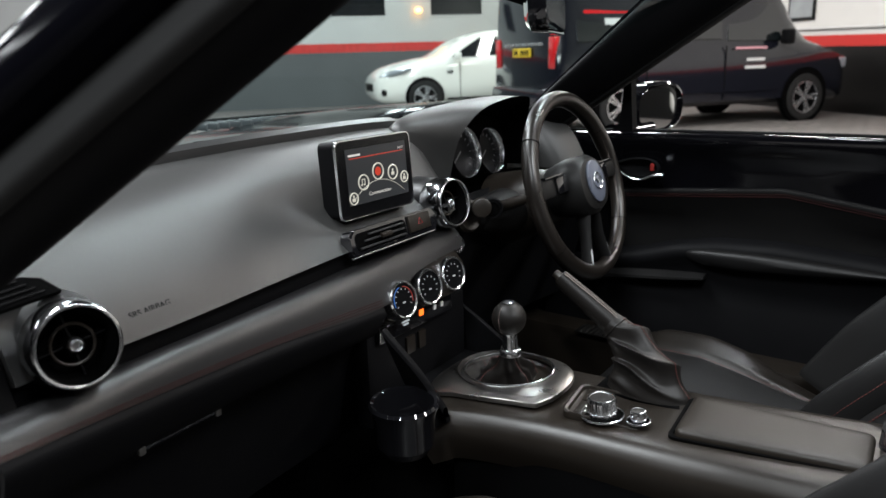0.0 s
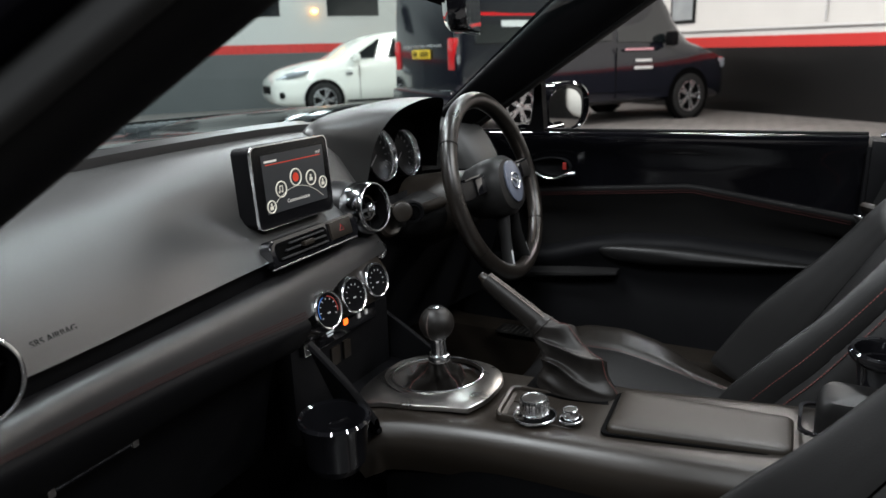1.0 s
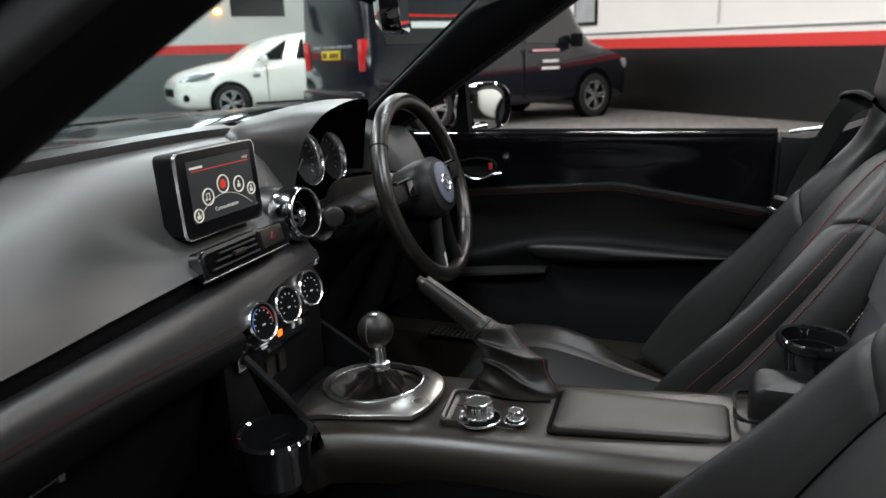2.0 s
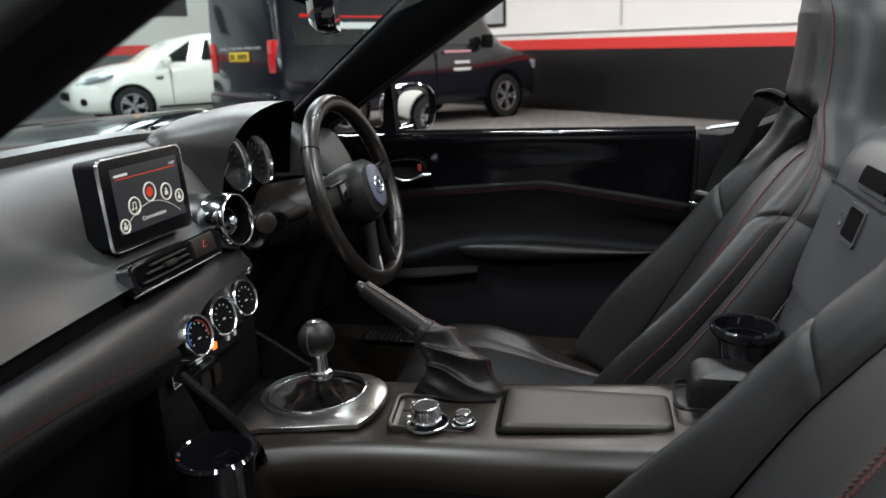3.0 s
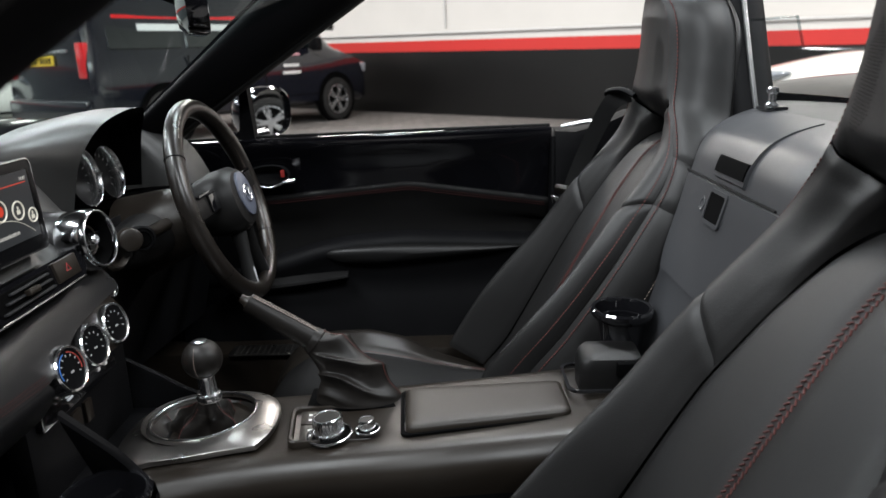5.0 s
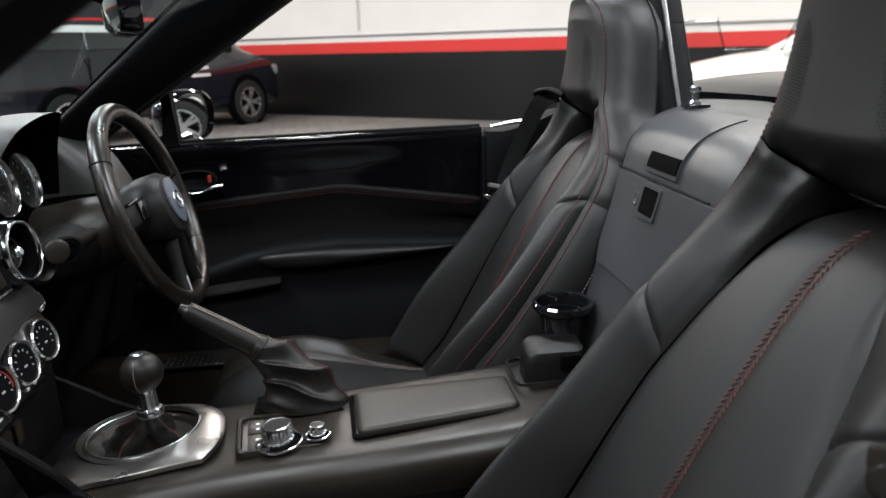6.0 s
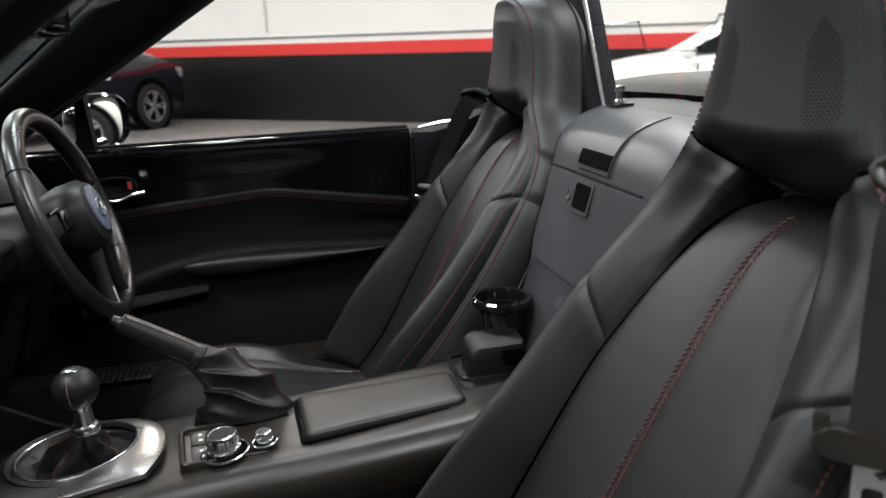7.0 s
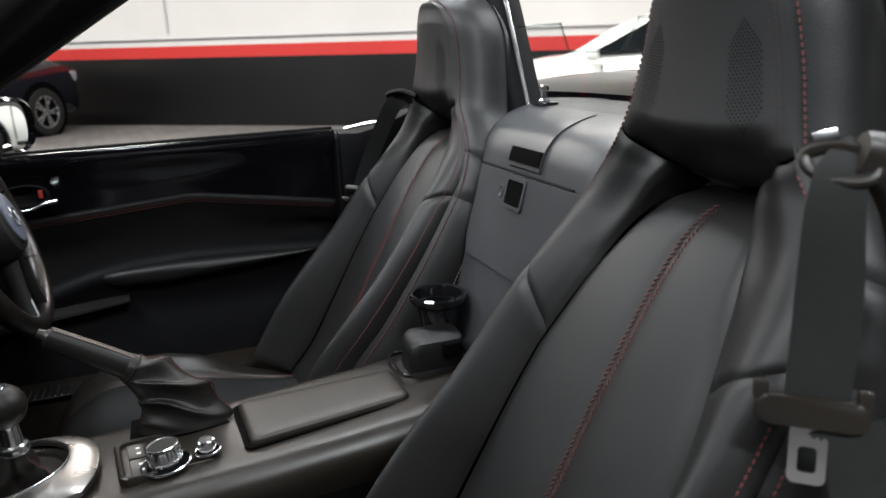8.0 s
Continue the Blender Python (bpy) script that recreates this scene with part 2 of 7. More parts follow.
def brick_material(name, colour, rough, joint, scale=1.0, bump=0.5, vary=0.15, size=(0.225, 0.075), axes_yz=True, spread=0.8):
    """Painted masonry: courses with joints, uneven paint and scuffs."""
    m = material(name, colour, rough, vary=vary, scale=1.7)
    nt = m.node_tree
    b = nt.nodes["Principled BSDF"]
    base = b.inputs["Base Color"].links[0].from_socket
    tc = nt.nodes.new("ShaderNodeTexCoord")
    mp = nt.nodes.new("ShaderNodeMapping")
    if axes_yz:
        mp.inputs["Rotation"].default_value = (radians(90), 0, radians(90))
    nt.links.new(tc.outputs["Object"], mp.inputs["Vector"])
    br = nt.nodes.new("ShaderNodeTexBrick")
    br.inputs["Scale"].default_value = 1.0
    br.inputs["Brick Width"].default_value, br.inputs["Row Height"].default_value = size
    br.inputs["Mortar Size"].default_value = 0.006 * scale
    br.inputs["Color1"].default_value, br.inputs["Color2"].default_value = (1, 1, 1, 1), (spread, spread, spread, 1)
    br.inputs["Mortar"].default_value = (joint, joint, joint, 1)
    nt.links.new(mp.outputs["Vector"], br.inputs["Vector"])
    mul = nt.nodes.new("ShaderNodeMix")
    mul.data_type, mul.blend_type = "RGBA", "MULTIPLY"
    mul.inputs[0].default_value = 1.0
    nt.links.new(base, mul.inputs[6])
    nt.links.new(br.outputs["Color"], mul.inputs[7])
    nt.links.new(mul.outputs[2], b.inputs["Base Color"])
    bp = nt.nodes.new("ShaderNodeBump")
    bp.inputs["Strength"].default_value, bp.inputs["Distance"].default_value = bump, 0.01
    nt.links.new(br.outputs["Color"], bp.inputs["Height"])
    nt.links.new(bp.outputs["Normal"], b.inputs["Normal"])
    return m


PAVE = brick_material("grey_block_paving", (0.18, 0.168, 0.16), 0.6, 0.45, 1.6, 0.6, 0.3, (0.24, 0.12), False)
WHITE_WALL = brick_material("white_painted_brick", (0.85, 0.83, 0.80), 0.55, 0.72, vary=0.06, spread=0.93)
RED_WALL = brick_material("red_painted_band", (0.60, 0.035, 0.03), 0.5, 0.85, vary=0.08)
BLACK_WALL = brick_material("black_painted_brick", (0.034, 0.031, 0.031), 0.42, 0.06, 1.9, 1.0, vary=0.5, spread=0.45)
GREY_WALL = material("grey_painted_wall", (0.50, 0.50, 0.49), 0.7, vary=0.07, scale=1.2, bump=0.2, bump_scale=30)
DARK_WALL = material("dark_grey_painted_wall", (0.085, 0.092, 0.095), 0.7, vary=0.15, scale=1.2)
SLATE = material("slate_van_paint", (0.0065, 0.0070, 0.0110), 0.12, vary=0.1, coat=0.5, rough_vary=0.02)
WHITE_PAINT = material("white_car_paint", (0.78, 0.77, 0.72), 0.2, vary=0.03, coat=0.6, rough_vary=0.02)
DARK_GLASS = material("dark_car_glass", (0.006, 0.008, 0.009), 0.03, coat=1.0, vary=0.0, rough_vary=0)
YELLOW = material("yellow_plate", (0.75, 0.48, 0.03), 0.4)
LAMP_RED = material("red_tail_lamp", (0.55, 0.012, 0.015), 0.12, coat=1.0)
ALLOY = material("silver_alloy", (0.55, 0.55, 0.56), 0.28, 0.9, vary=0.1, scale=30)
HEADLAMP = material("headlamp_glass", (0.35, 0.38, 0.42), 0.08, 0.3, coat=1.0)


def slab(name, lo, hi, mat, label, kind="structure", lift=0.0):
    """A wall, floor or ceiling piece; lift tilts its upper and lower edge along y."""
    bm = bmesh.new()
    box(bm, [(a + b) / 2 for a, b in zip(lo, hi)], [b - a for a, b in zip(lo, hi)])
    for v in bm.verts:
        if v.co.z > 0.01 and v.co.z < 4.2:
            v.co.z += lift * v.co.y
    ob = solo(name, bm, mat, label, "", kind=kind)
    ob.matrix_world = GARAGE
    return ob


slab("ground", (-16, -16, -0.2), (WALL + 1, 24, 0), PAVE, "grey block paving of the garage floor")
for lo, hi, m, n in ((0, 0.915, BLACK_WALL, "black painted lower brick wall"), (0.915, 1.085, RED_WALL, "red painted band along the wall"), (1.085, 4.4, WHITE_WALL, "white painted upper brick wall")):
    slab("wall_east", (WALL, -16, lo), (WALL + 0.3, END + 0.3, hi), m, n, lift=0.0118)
for lo, hi, m, n in ((0, 1.18, DARK_WALL, "dark grey lower end wall"), (1.18, 1.37, RED_WALL, "red painted band on the end wall"), (1.37, 4.4, GREY_WALL, "grey upper end wall")):
    slab("wall_north", (-16, END, lo), (WALL, END + 0.3, hi), m, n)
# unseen walls and ceiling added to close the room, dark to cut bounced light
DIM = material("bounce_cutting_grey", (0.045, 0.045, 0.046), 0.8, vary=0.1, scale=1)
slab("wall_west", (-16.3, -16, 0), (-16, END + 0.3, 4.4), DIM, "unseen added wall, dark to cut bounced light")
slab("wall_south", (-16, -16.3, 0), (WALL + 0.3, -16, 4.4), DIM, "unseen added wall, dark to cut bounced light")
slab("ceiling", (-16.3, -16.3, 4.4), (WALL + 0.3, END + 0.3, 4.6), DIM, "unseen added ceiling, dark to cut bounced light")
LIT = 193
for x in (-5.8, -2.2, 1.6, 4.8):
    for y in (-3.0, 1.2, 5.4, 9.6, 13.6)[1 if x < -5 else 0:4 if x < -5 else 5]:
        power = {-5.8: 0.4, -2.2: 1.25, 1.6: 0.85, 4.8: 1.05}[x] * (1.35 if y < 0 and x < 4 else 0.6 if y > 13 else 1.0)
        lamp = strip_lamp(0, 0, 0, 0.3, 2.2, LIT * power, (1.0, 0.95, 0.90) if x > 4 else (0.92, 0.965, 1.0))
        lamp.matrix_world = GARAGE @ pose(x, y, 4.28)
        hs = thing("strip_lamp", GARAGE @ pose(x, y, 4.35), "white ceiling strip lamp housing", "strip lamp", "ceiling strip lamps")
        bm = bmesh.new()
        box(bm, (0, 0, 0.0), (0.34, 2.3, 0.10), 0.02)
        local("housing", bm, WHITE_PAINT, hs)


def fixed(name, bm, mat, label, cat, group=""):
    ob = solo(name, bm, mat, label, cat, group)
    ob.matrix_world = GARAGE
    return ob


# conduit, drop pipe and box on the long wall
cd = thing("wall_conduit", GARAGE @ pose(WALL - 0.03, 7, 1.35), "grey cable conduit with drop pipe and junction box", "conduit")
PIPE = material("grey_conduit", (0.55, 0.55, 0.55), 0.5)
bm = bmesh.new()
tube(bm, [(0, -12, -0.20), (0, 8.5, 0.02)], 0.018, 8)
local("long_run", bm, PIPE, cd)
bm = bmesh.new()
tube(bm, [(0, 0.08, 0.0), (0, 0.08, 2.9)], 0.018, 8)
local("drop_pipe", bm, PIPE, cd)
bm = bmesh.new()
lathe(bm, [(0.0001, -0.03), (0.055, -0.03), (0.055, 0.02), (0.045, 0.03), (0.0001, 0.03)], axes((0, 0.08, 0.0), (-1, 0, 0)), 20)
local("junction_box", bm, PIPE, cd)
# framed panel on the long wall and windows in the end wall
pic = thing("framed_panel", GARAGE @ pose(WALL - 0.02, 10.05, 1.95), "dark framed panel hanging on white wall", "framed panel")
bm = bmesh.new()
box(bm, (0, 0, 0), (0.03, 0.62, 1.0), 0.005)
local("frame", bm, RUBBER, pic)
bm = bmesh.new()
box(bm, (-0.018, 0, 0), (0.01, 0.52, 0.9), 0.003)
local("sheet", bm, material("grey_sheet", (0.30, 0.32, 0.33), 0.4, vary=0.3, scale=4), pic)
for k, (x0, x1) in enumerate(((0.95, 2.25), (3.2, 4.5), (-1.3, -0.1), (5.3, 6.6))):
    w = thing("window_%d" % (k + 1), GARAGE @ pose((x0 + x1) / 2, END - 0.01, 2.35), "dark glazed window in the end wall", "window", kind="structure")
    bm = bmesh.new()
    W = x1 - x0
    ring_plate(bm, rounded(W, 0.9, 0.01, 1), rounded(W - 0.12, 0.78, 0.01, 1), 0.05, axes((0, 0, 0), (0, -1, 0)))
    local("window_frame", bm, GREY_WALL, w)
    bm = bmesh.new()
    box(bm, (0, 0.0, 0), (W - 0.1, 0.01, 0.8))
    local("pane", bm, DARK_GLASS, w)
amber = glow_material("amber_lamp_light", (1.0, 0.42, 0.10), 14)
for x, z in ((2.95, 2.05), (4.1, 1.16)):
    al = thing("amber_lamp", GARAGE @ pose(x, END - 0.08, z), "small glowing amber wall lamp", "wall lamp", "amber lamps")
    bm = bmesh.new()
    lathe(bm, [(0.0001, -0.05)] + [(0.075 * math.sin(a), -0.055 * math.cos(a)) for a in np.linspace(0.3, 2.84, 10)], None, 16)
    local("globe", bm, amber, al)
    bm = bmesh.new()
    box(bm, (0, 0.05, 0.0), (0.05, 0.06, 0.05), 0.01)
    local("bracket", bm, RUBBER, al)


# ---------------------------------------------------------------- vehicles in the garage
def wheel_parts(parent, x, y, r, side):
    """side: -1 shows the outer face towards -y."""
    m = axes((x, y, r), (0, side, 0), (1, 0, 0))
    bm = bmesh.new()
    lathe(bm, [(r * 0.66, -0.20), (r * 0.93, -0.21), (r, -0.18), (r, -0.03), (r * 0.95, 0.0), (r * 0.80, 0.012), (r * 0.68, 0.004), (r * 0.66, -0.02)], m, 36, caps=False)
    w = local("wheel", bm, RUBBER, parent, "black tyre")
    bm = bmesh.new()
    lathe(bm, [(r * 0.67, -0.10), (r * 0.67, 0.002), (r * 0.63, 0.004), (r * 0.61, -0.03), (r * 0.60, -0.1)], m, 32, caps=False)
    for k in range(5):
        for d in (-9, 9):
            box(bm, (r * 0.36, 0, -0.02), (r * 0.56, r * 0.10, 0.03), 0.006, m @ Matrix.Rotation(radians(72 * k + d), 4, "Z"))
    lathe(bm, [(0.0001, -0.05), (r * 0.17, -0.04), (r * 0.17, 0.0), (0.0001, 0.006)], m, 20)
    rim = new("rim", finish(bm, "rim", ALLOY))
    rim.parent = w
    tagged(rim, "silver alloy rim")
    bm = bmesh.new()
    lathe(bm, [(r * 0.62, -0.028), (0.0001, -0.028)], m, 28)
    hub = new("brake_disc", finish(bm, "brake_disc", RUBBER))
    hub.parent = w


def hull(stations, n_ring=15, n_len=60):
    """Closed car hull: stations (x, sill z, half width, belt z, roof z, roof half width)."""
    rings = []
    for x, zs, w, zb, zr, wr in stations:
        half = [(w * 0.90, zs), (w * 0.985, zs + 0.06), (w, zs + (zb - zs) * 0.45), (w * 0.985, zb - 0.10), (w * 0.955, zb), (wr + (w * 0.955 - wr) * 0.45, zb + (zr - zb) * 0.62), (wr, zr - 0.03), (wr * 0.75, zr), (0, zr + 0.015)]
        ring = [(x, -a, b) for a, b in half] + [(x, a, b) for a, b in half[-2::-1]]
        rings.append(ring)
    k = len(rings[0])
    cols = [spline([r[j] for r in rings], n_len) for j in range(k)]
    bm = bmesh.new()
    vs = grid_faces(bm, [[c[i] for c in cols] for i in range(n_len)])
    bm.faces.new(vs[0])
    bm.faces.new(vs[-1][::-1])
    for i in range(n_len - 1):
        bm.faces.new((vs[i][0], vs[i + 1][0], vs[i + 1][-1], vs[i][-1]))
    return bm


def side_panel(name, pts, y, mat, parent, label="", depth=0.015, lean=0.0):
    """A flat piece on the side of a vehicle: pts in (x, z); lean tips its top inwards."""
    bm = bmesh.new()
    z0 = min(p[1] for p in pts)
    a = [bm.verts.new((px, y + (pz - z0) * lean, pz)) for px, pz in pts]
    b = [bm.verts.new((px, y + depth * (1 if y < 0 else -1) + (pz - z0) * lean, pz)) for px, pz in pts]
    bm.faces.new(a)
    bm.faces.new(b[::-1])
    for i in range(len(pts)):
        j = (i + 1) % len(pts)
        bm.faces.new((a[i], b[i], b[j], a[j]))
    return local(name, bm, mat, parent, label)


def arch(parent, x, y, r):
    # black disc in place of the shade inside the wheel arch
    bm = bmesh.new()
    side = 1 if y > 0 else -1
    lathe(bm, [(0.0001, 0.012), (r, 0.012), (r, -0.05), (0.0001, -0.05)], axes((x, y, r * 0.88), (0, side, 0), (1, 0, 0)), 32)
    local("wheel_arch", bm, SHADE_BLACK, parent)


def build_van():
    """Panel van, its nose towards +x; origin on the ground under its middle."""
    v = thing("van", GARAGE @ pose(5.10, 9.00, 0, 0, 0, 6), "dark slate van with red tail lamps parked nose to wall", "van")
    H = 0.95
    bm = hull([(-2.29, 0.42, H * 0.95, 1.02, 1.86, 0.74), (-2.25, 0.34, H * 0.985, 1.05, 1.95, 0.80), (-2.0, 0.30, H, 1.06, 1.98, 0.83), (-1.0, 0.28, H, 1.06, 1.99, 0.84), (0.4, 0.28, H, 1.06, 1.98, 0.83), (1.0, 0.28, H, 1.06, 1.93, 0.80), (1.35, 0.28, H, 1.07, 1.66, 0.76), (1.78, 0.28, H, 1.06, 1.18, 0.72), (2.1, 0.28, H * 0.98, 1.00, 1.08, 0.66), (2.45, 0.28, H * 0.93, 0.88, 0.96, 0.58), (2.62, 0.32, H * 0.80, 0.70, 0.76, 0.45)])
    local("body", bm, SLATE, v, "slate grey painted shell", sharp=50)
    S = -H
    for x in (-1.36, 1.70):
        arch(v, x, S - 0.004, 0.40)
        arch(v, x, H + 0.004, 0.40)
        wheel_parts(v, x, S - 0.03, 0.335, -1)
        wheel_parts(v, x, H + 0.03, 0.335, 1)
    for a, b in ((-2.00, -1.02), (-0.94, 0.22)):
        side_panel("side_window", [(a, 1.16), (b, 1.16), (b, 1.72), (a, 1.72)], S + 0.030, DARK_GLASS, v, "dark privacy glass", lean=0.15)
    side_panel("cab_window", [(0.32, 1.14), (1.42, 1.12), (1.18, 1.55), (0.95, 1.74), (0.32, 1.74)], S + 0.030, DARK_GLASS, v, "dark cab side window", lean=0.15)
    for x in (-0.98, 0.27):
        side_panel("door_gap", [(x - 0.006, 0.36), (x + 0.006, 0.36), (x + 0.006, 1.06), (x - 0.006, 1.06)], S - 0.006, BLACK, v)
    side_panel("rubbing_strip", [(-1.15, 0.46), (1.28, 0.46), (1.28, 0.50), (-1.15, 0.50)], S - 0.008, SLATE, v)
    # signwriting as plain bars
    for x0, x1, z0, z1, mt in ((-1.9, -0.2, 1.60, 1.70, MARK_W), (-1.9, 0.15, 1.50, 1.54, LAMP_RED), (-1.6, -0.2, 1.36, 1.44, MARK_W), (0.42, 0.95, 1.02, 1.05, MARK_P), (0.62, 0.93, 0.86, 0.90, MARK_W), (0.60, 0.95, 0.76, 0.80, MARK_W)):
        lean = 0.15 if z0 > 1.1 else 0
        side_panel("sign_bar", [(x0, z0), (x1, z0), (x1, z1), (x0, z1)], S - (0.010 if z0 < 1.1 else -0.018 - (z0 - 1.16) * 0.15), mt, v, "plain pale signwriting bar", 0.004, lean)
    # rear
    bm = bmesh.new()
    box(bm, (-2.27, 0, 1.44), (0.05, 1.42, 0.50), 0.02, Matrix.Translation((0.02, 0, 0)))
    local("rear_window", bm, DARK_GLASS, v, "dark rear window")
    for s in (-1, 1):
        bm = bmesh.new()
        box(bm, (-2.26, s * 0.80, 1.04), (0.09, 0.17, 0.40), 0.03)
        local("tail_lamp", bm, LAMP_RED, v, "red tail lamp")
        bm = bmesh.new()
        box(bm, (-2.29, s * 0.62, 0.50), (0.05, 0.30, 0.035), 0.01)
        local("reflector", bm, LAMP_RED, v, "red reflector strip")
    bm = bmesh.new()
    box(bm, (-2.315, 0, 1.05), (0.02, 0.52, 0.115), 0.004)
    pl = local("number_plate", bm, YELLOW, v, "yellow plate with plain dark bars")
    for k in range(7):
        if k == 4:
            continue
        bm = bmesh.new()
        box(bm, (-2.327, -0.20 + k * 0.066, 1.05), (0.004, 0.040, 0.07))
        o = new("plate_bar", finish(bm, "plate_bar", BLACK))
        o.parent = pl
    bm = bmesh.new()
    box(bm, (-2.29, 0, 0.47), (0.16, 1.78, 0.26), 0.06)
    local("rear_bumper", bm, SLATE, v, "slate painted rear bumper")
    bm = bmesh.new()
    box(bm, (-2.285, 0, 1.15), (0.05, 1.1, 0.035), 0.01)
    local("handle_strip", bm, ALLOY, v, "bright handle strip")
    bm = bmesh.new()
    box(bm, (1.22, S - 0.09, 1.17), (0.12, 0.17, 0.20), 0.04)
    local("wing_mirror", bm, BLACK, v)
    bm = bmesh.new()
    box(bm, (2.38, S + 0.12, 0.80), (0.30, 0.10, 0.16), 0.04)
    local("headlamp", bm, HEADLAMP, v, "clear headlamp")
    return v


MARK_W = material("white_signwriting", (0.62, 0.62, 0.62), 0.4)
MARK_P = material("pink_signwriting", (0.62, 0.32, 0.36), 0.4)
build_van()


def build_hatchback(at, label, group):
    """Five-door hatchback with its nose towards -x; its left side faces -y."""
    c = thing("hatchback", at, label, "car", group)
    H = 0.90
    bm = hull([(-2.10, 0.36, H * 0.62, 0.56, 0.62, 0.42), (-2.02, 0.26, H * 0.80, 0.66, 0.74, 0.52), (-1.80, 0.22, H * 0.93, 0.76, 0.86, 0.62), (-1.3, 0.20, H, 0.86, 0.98, 0.70), (-0.90, 0.20, H, 0.92, 1.05, 0.74), (-0.45, 0.20, H, 0.94, 1.32, 0.66), (0.0, 0.20, H, 0.96, 1.46, 0.62), (0.6, 0.20, H, 0.98, 1.49, 0.62), (1.2, 0.20, H, 1.00, 1.45, 0.60), (1.7, 0.24, H * 0.96, 1.00, 1.25, 0.58), (2.0, 0.30, H * 0.88, 0.92, 1.02, 0.58), (2.1, 0.36, H * 0.80, 0.8, 0.86, 0.5)])
    local("body", bm, WHITE_PAINT, c, "white painted shell", sharp=50)
    S = -H
    for x in (-1.22, 1.42):
        arch(c, x, S - 0.004, 0.365)
        arch(c, x, H + 0.004, 0.365)
        wheel_parts(c, x, S - 0.03, 0.315, -1)
        wheel_parts(c, x, H + 0.03, 0.315, 1)
    side_panel("side_window", [(-0.70, 1.02), (0.22, 1.03), (0.22, 1.37), (-0.12, 1.36)], S + 0.050, DARK_GLASS, c, "dark side window", lean=0.42)
    side_panel("side_window", [(0.28, 1.03), (1.10, 1.05), (1.05, 1.36), (0.28, 1.37)], S + 0.050, DARK_GLASS, c, "dark side window", lean=0.42)
    bm = bmesh.new()
    grid_faces(bm, [[(-0.86 + 0.95 * f, y * (0.70 - 0.12 * f), 1.045 + 0.385 * f + 0.02 * (1 - (y / 0.9) ** 2)) for y in np.linspace(-0.95, 0.95, 9)] for f in np.linspace(0, 1, 6)])
    local("windscreen", bm, material("pale_windscreen", (0.10, 0.13, 0.12), 0.05, coat=1.0), c, "greenish windscreen")
    bm = bmesh.new()
    box(bm, (-0.62, S - 0.10, 1.04), (0.12, 0.20, 0.14), 0.05)
    local("wing_mirror", bm, WHITE_PAINT, c)
    bm = bmesh.new()
    tube(bm, [(-2.00, S + 0.26, 0.69), (-1.84, S + 0.13, 0.74), (-1.60, S + 0.045, 0.80), (-1.45, S + 0.03, 0.83)], [0.03, 0.075, 0.07, 0.02], 10, flat=0.8)
    local("headlamp", bm, HEADLAMP, c, "clear swept headlamp")
    bm = bmesh.new()
    box(bm, (-1.93, S + 0.20, 0.42), (0.14, 0.20, 0.13), 0.05, Matrix.Identity(4))
    local("fog_lamp_bezel", bm, BLACK, c)
    bm = bmesh.new()
    box(bm, (-2.06, 0, 0.50), (0.10, 0.9, 0.16), 0.04)
    local("grille", bm, BLACK, c)
    for x in (-0.55, 0.25, 1.0):
        side_panel("door_gap", [(x - 0.005, 0.32), (x + 0.005, 0.32), (x + 0.005, 0.92), (x - 0.005, 0.92)], S - 0.004, BLACK, c)
    side_panel("badge", [(-0.80, 0.74), (-0.68, 0.74), (-0.68, 0.79), (-0.80, 0.79)], S - 0.006, ALLOY, c, "plain chrome flank badge")
    side_panel("sill_strip", [(-0.8, 0.26), (1.0, 0.26), (1.0, 0.30), (-0.8, 0.30)], S - 0.006, BLACK, c)
    return c


build_hatchback(GARAGE @ pose(3.48, 13.25, 0), "white hatchback parked beside the van", "white cars")
build_hatchback(GARAGE @ pose(6.95, -0.1, 0, 0, 0, -90) @ Matrix.Diagonal((1, 1, 0.88, 1)), "white hatchback parked behind the open car", "white cars")

# ---------------------------------------------------------------- car interior: dashboard
def section_grid(sections, n_across, n_along):
    """Smooth surface through sections; each is (x, [(y, z), ...])."""
    rows = [[(x, y, z) for y, z in pts] for x, pts in sections]
    rows = [spline(r, n_along) for r in rows]
    cols = [spline([r[j] for r in rows], n_across) for j in range(n_along)]
    return [[cols[j][i] for j in range(n_along)] for i in range(n_across)]


def skin(bm, grid, thick, toward=(0, 1, -0.3)):
    """A sheet with thickness: the grid and a copy of it moved backwards, closed at the rim."""
    back = Vector(toward).normalized() * thick
    a = [[Vector(tuple(p)) for p in r] for r in grid]
    va = grid_faces(bm, a)
    vb = grid_faces(bm, [[p + back for p in r] for r in a])
    n, k = len(a), len(a[0])
    rim = [(0, j) for j in range(k)] + [(i, k - 1) for i in range(1, n)] + [(n - 1, j) for j in range(k - 2, -1, -1)] + [(i, 0) for i in range(n - 2, 0, -1)]
    for p, q in zip(rim, rim[1:] + rim[:1]):
        bm.faces.new((va[p[0]][p[1]], va[q[0]][q[1]], vb[q[0]][q[1]], vb[p[0]][p[1]]))


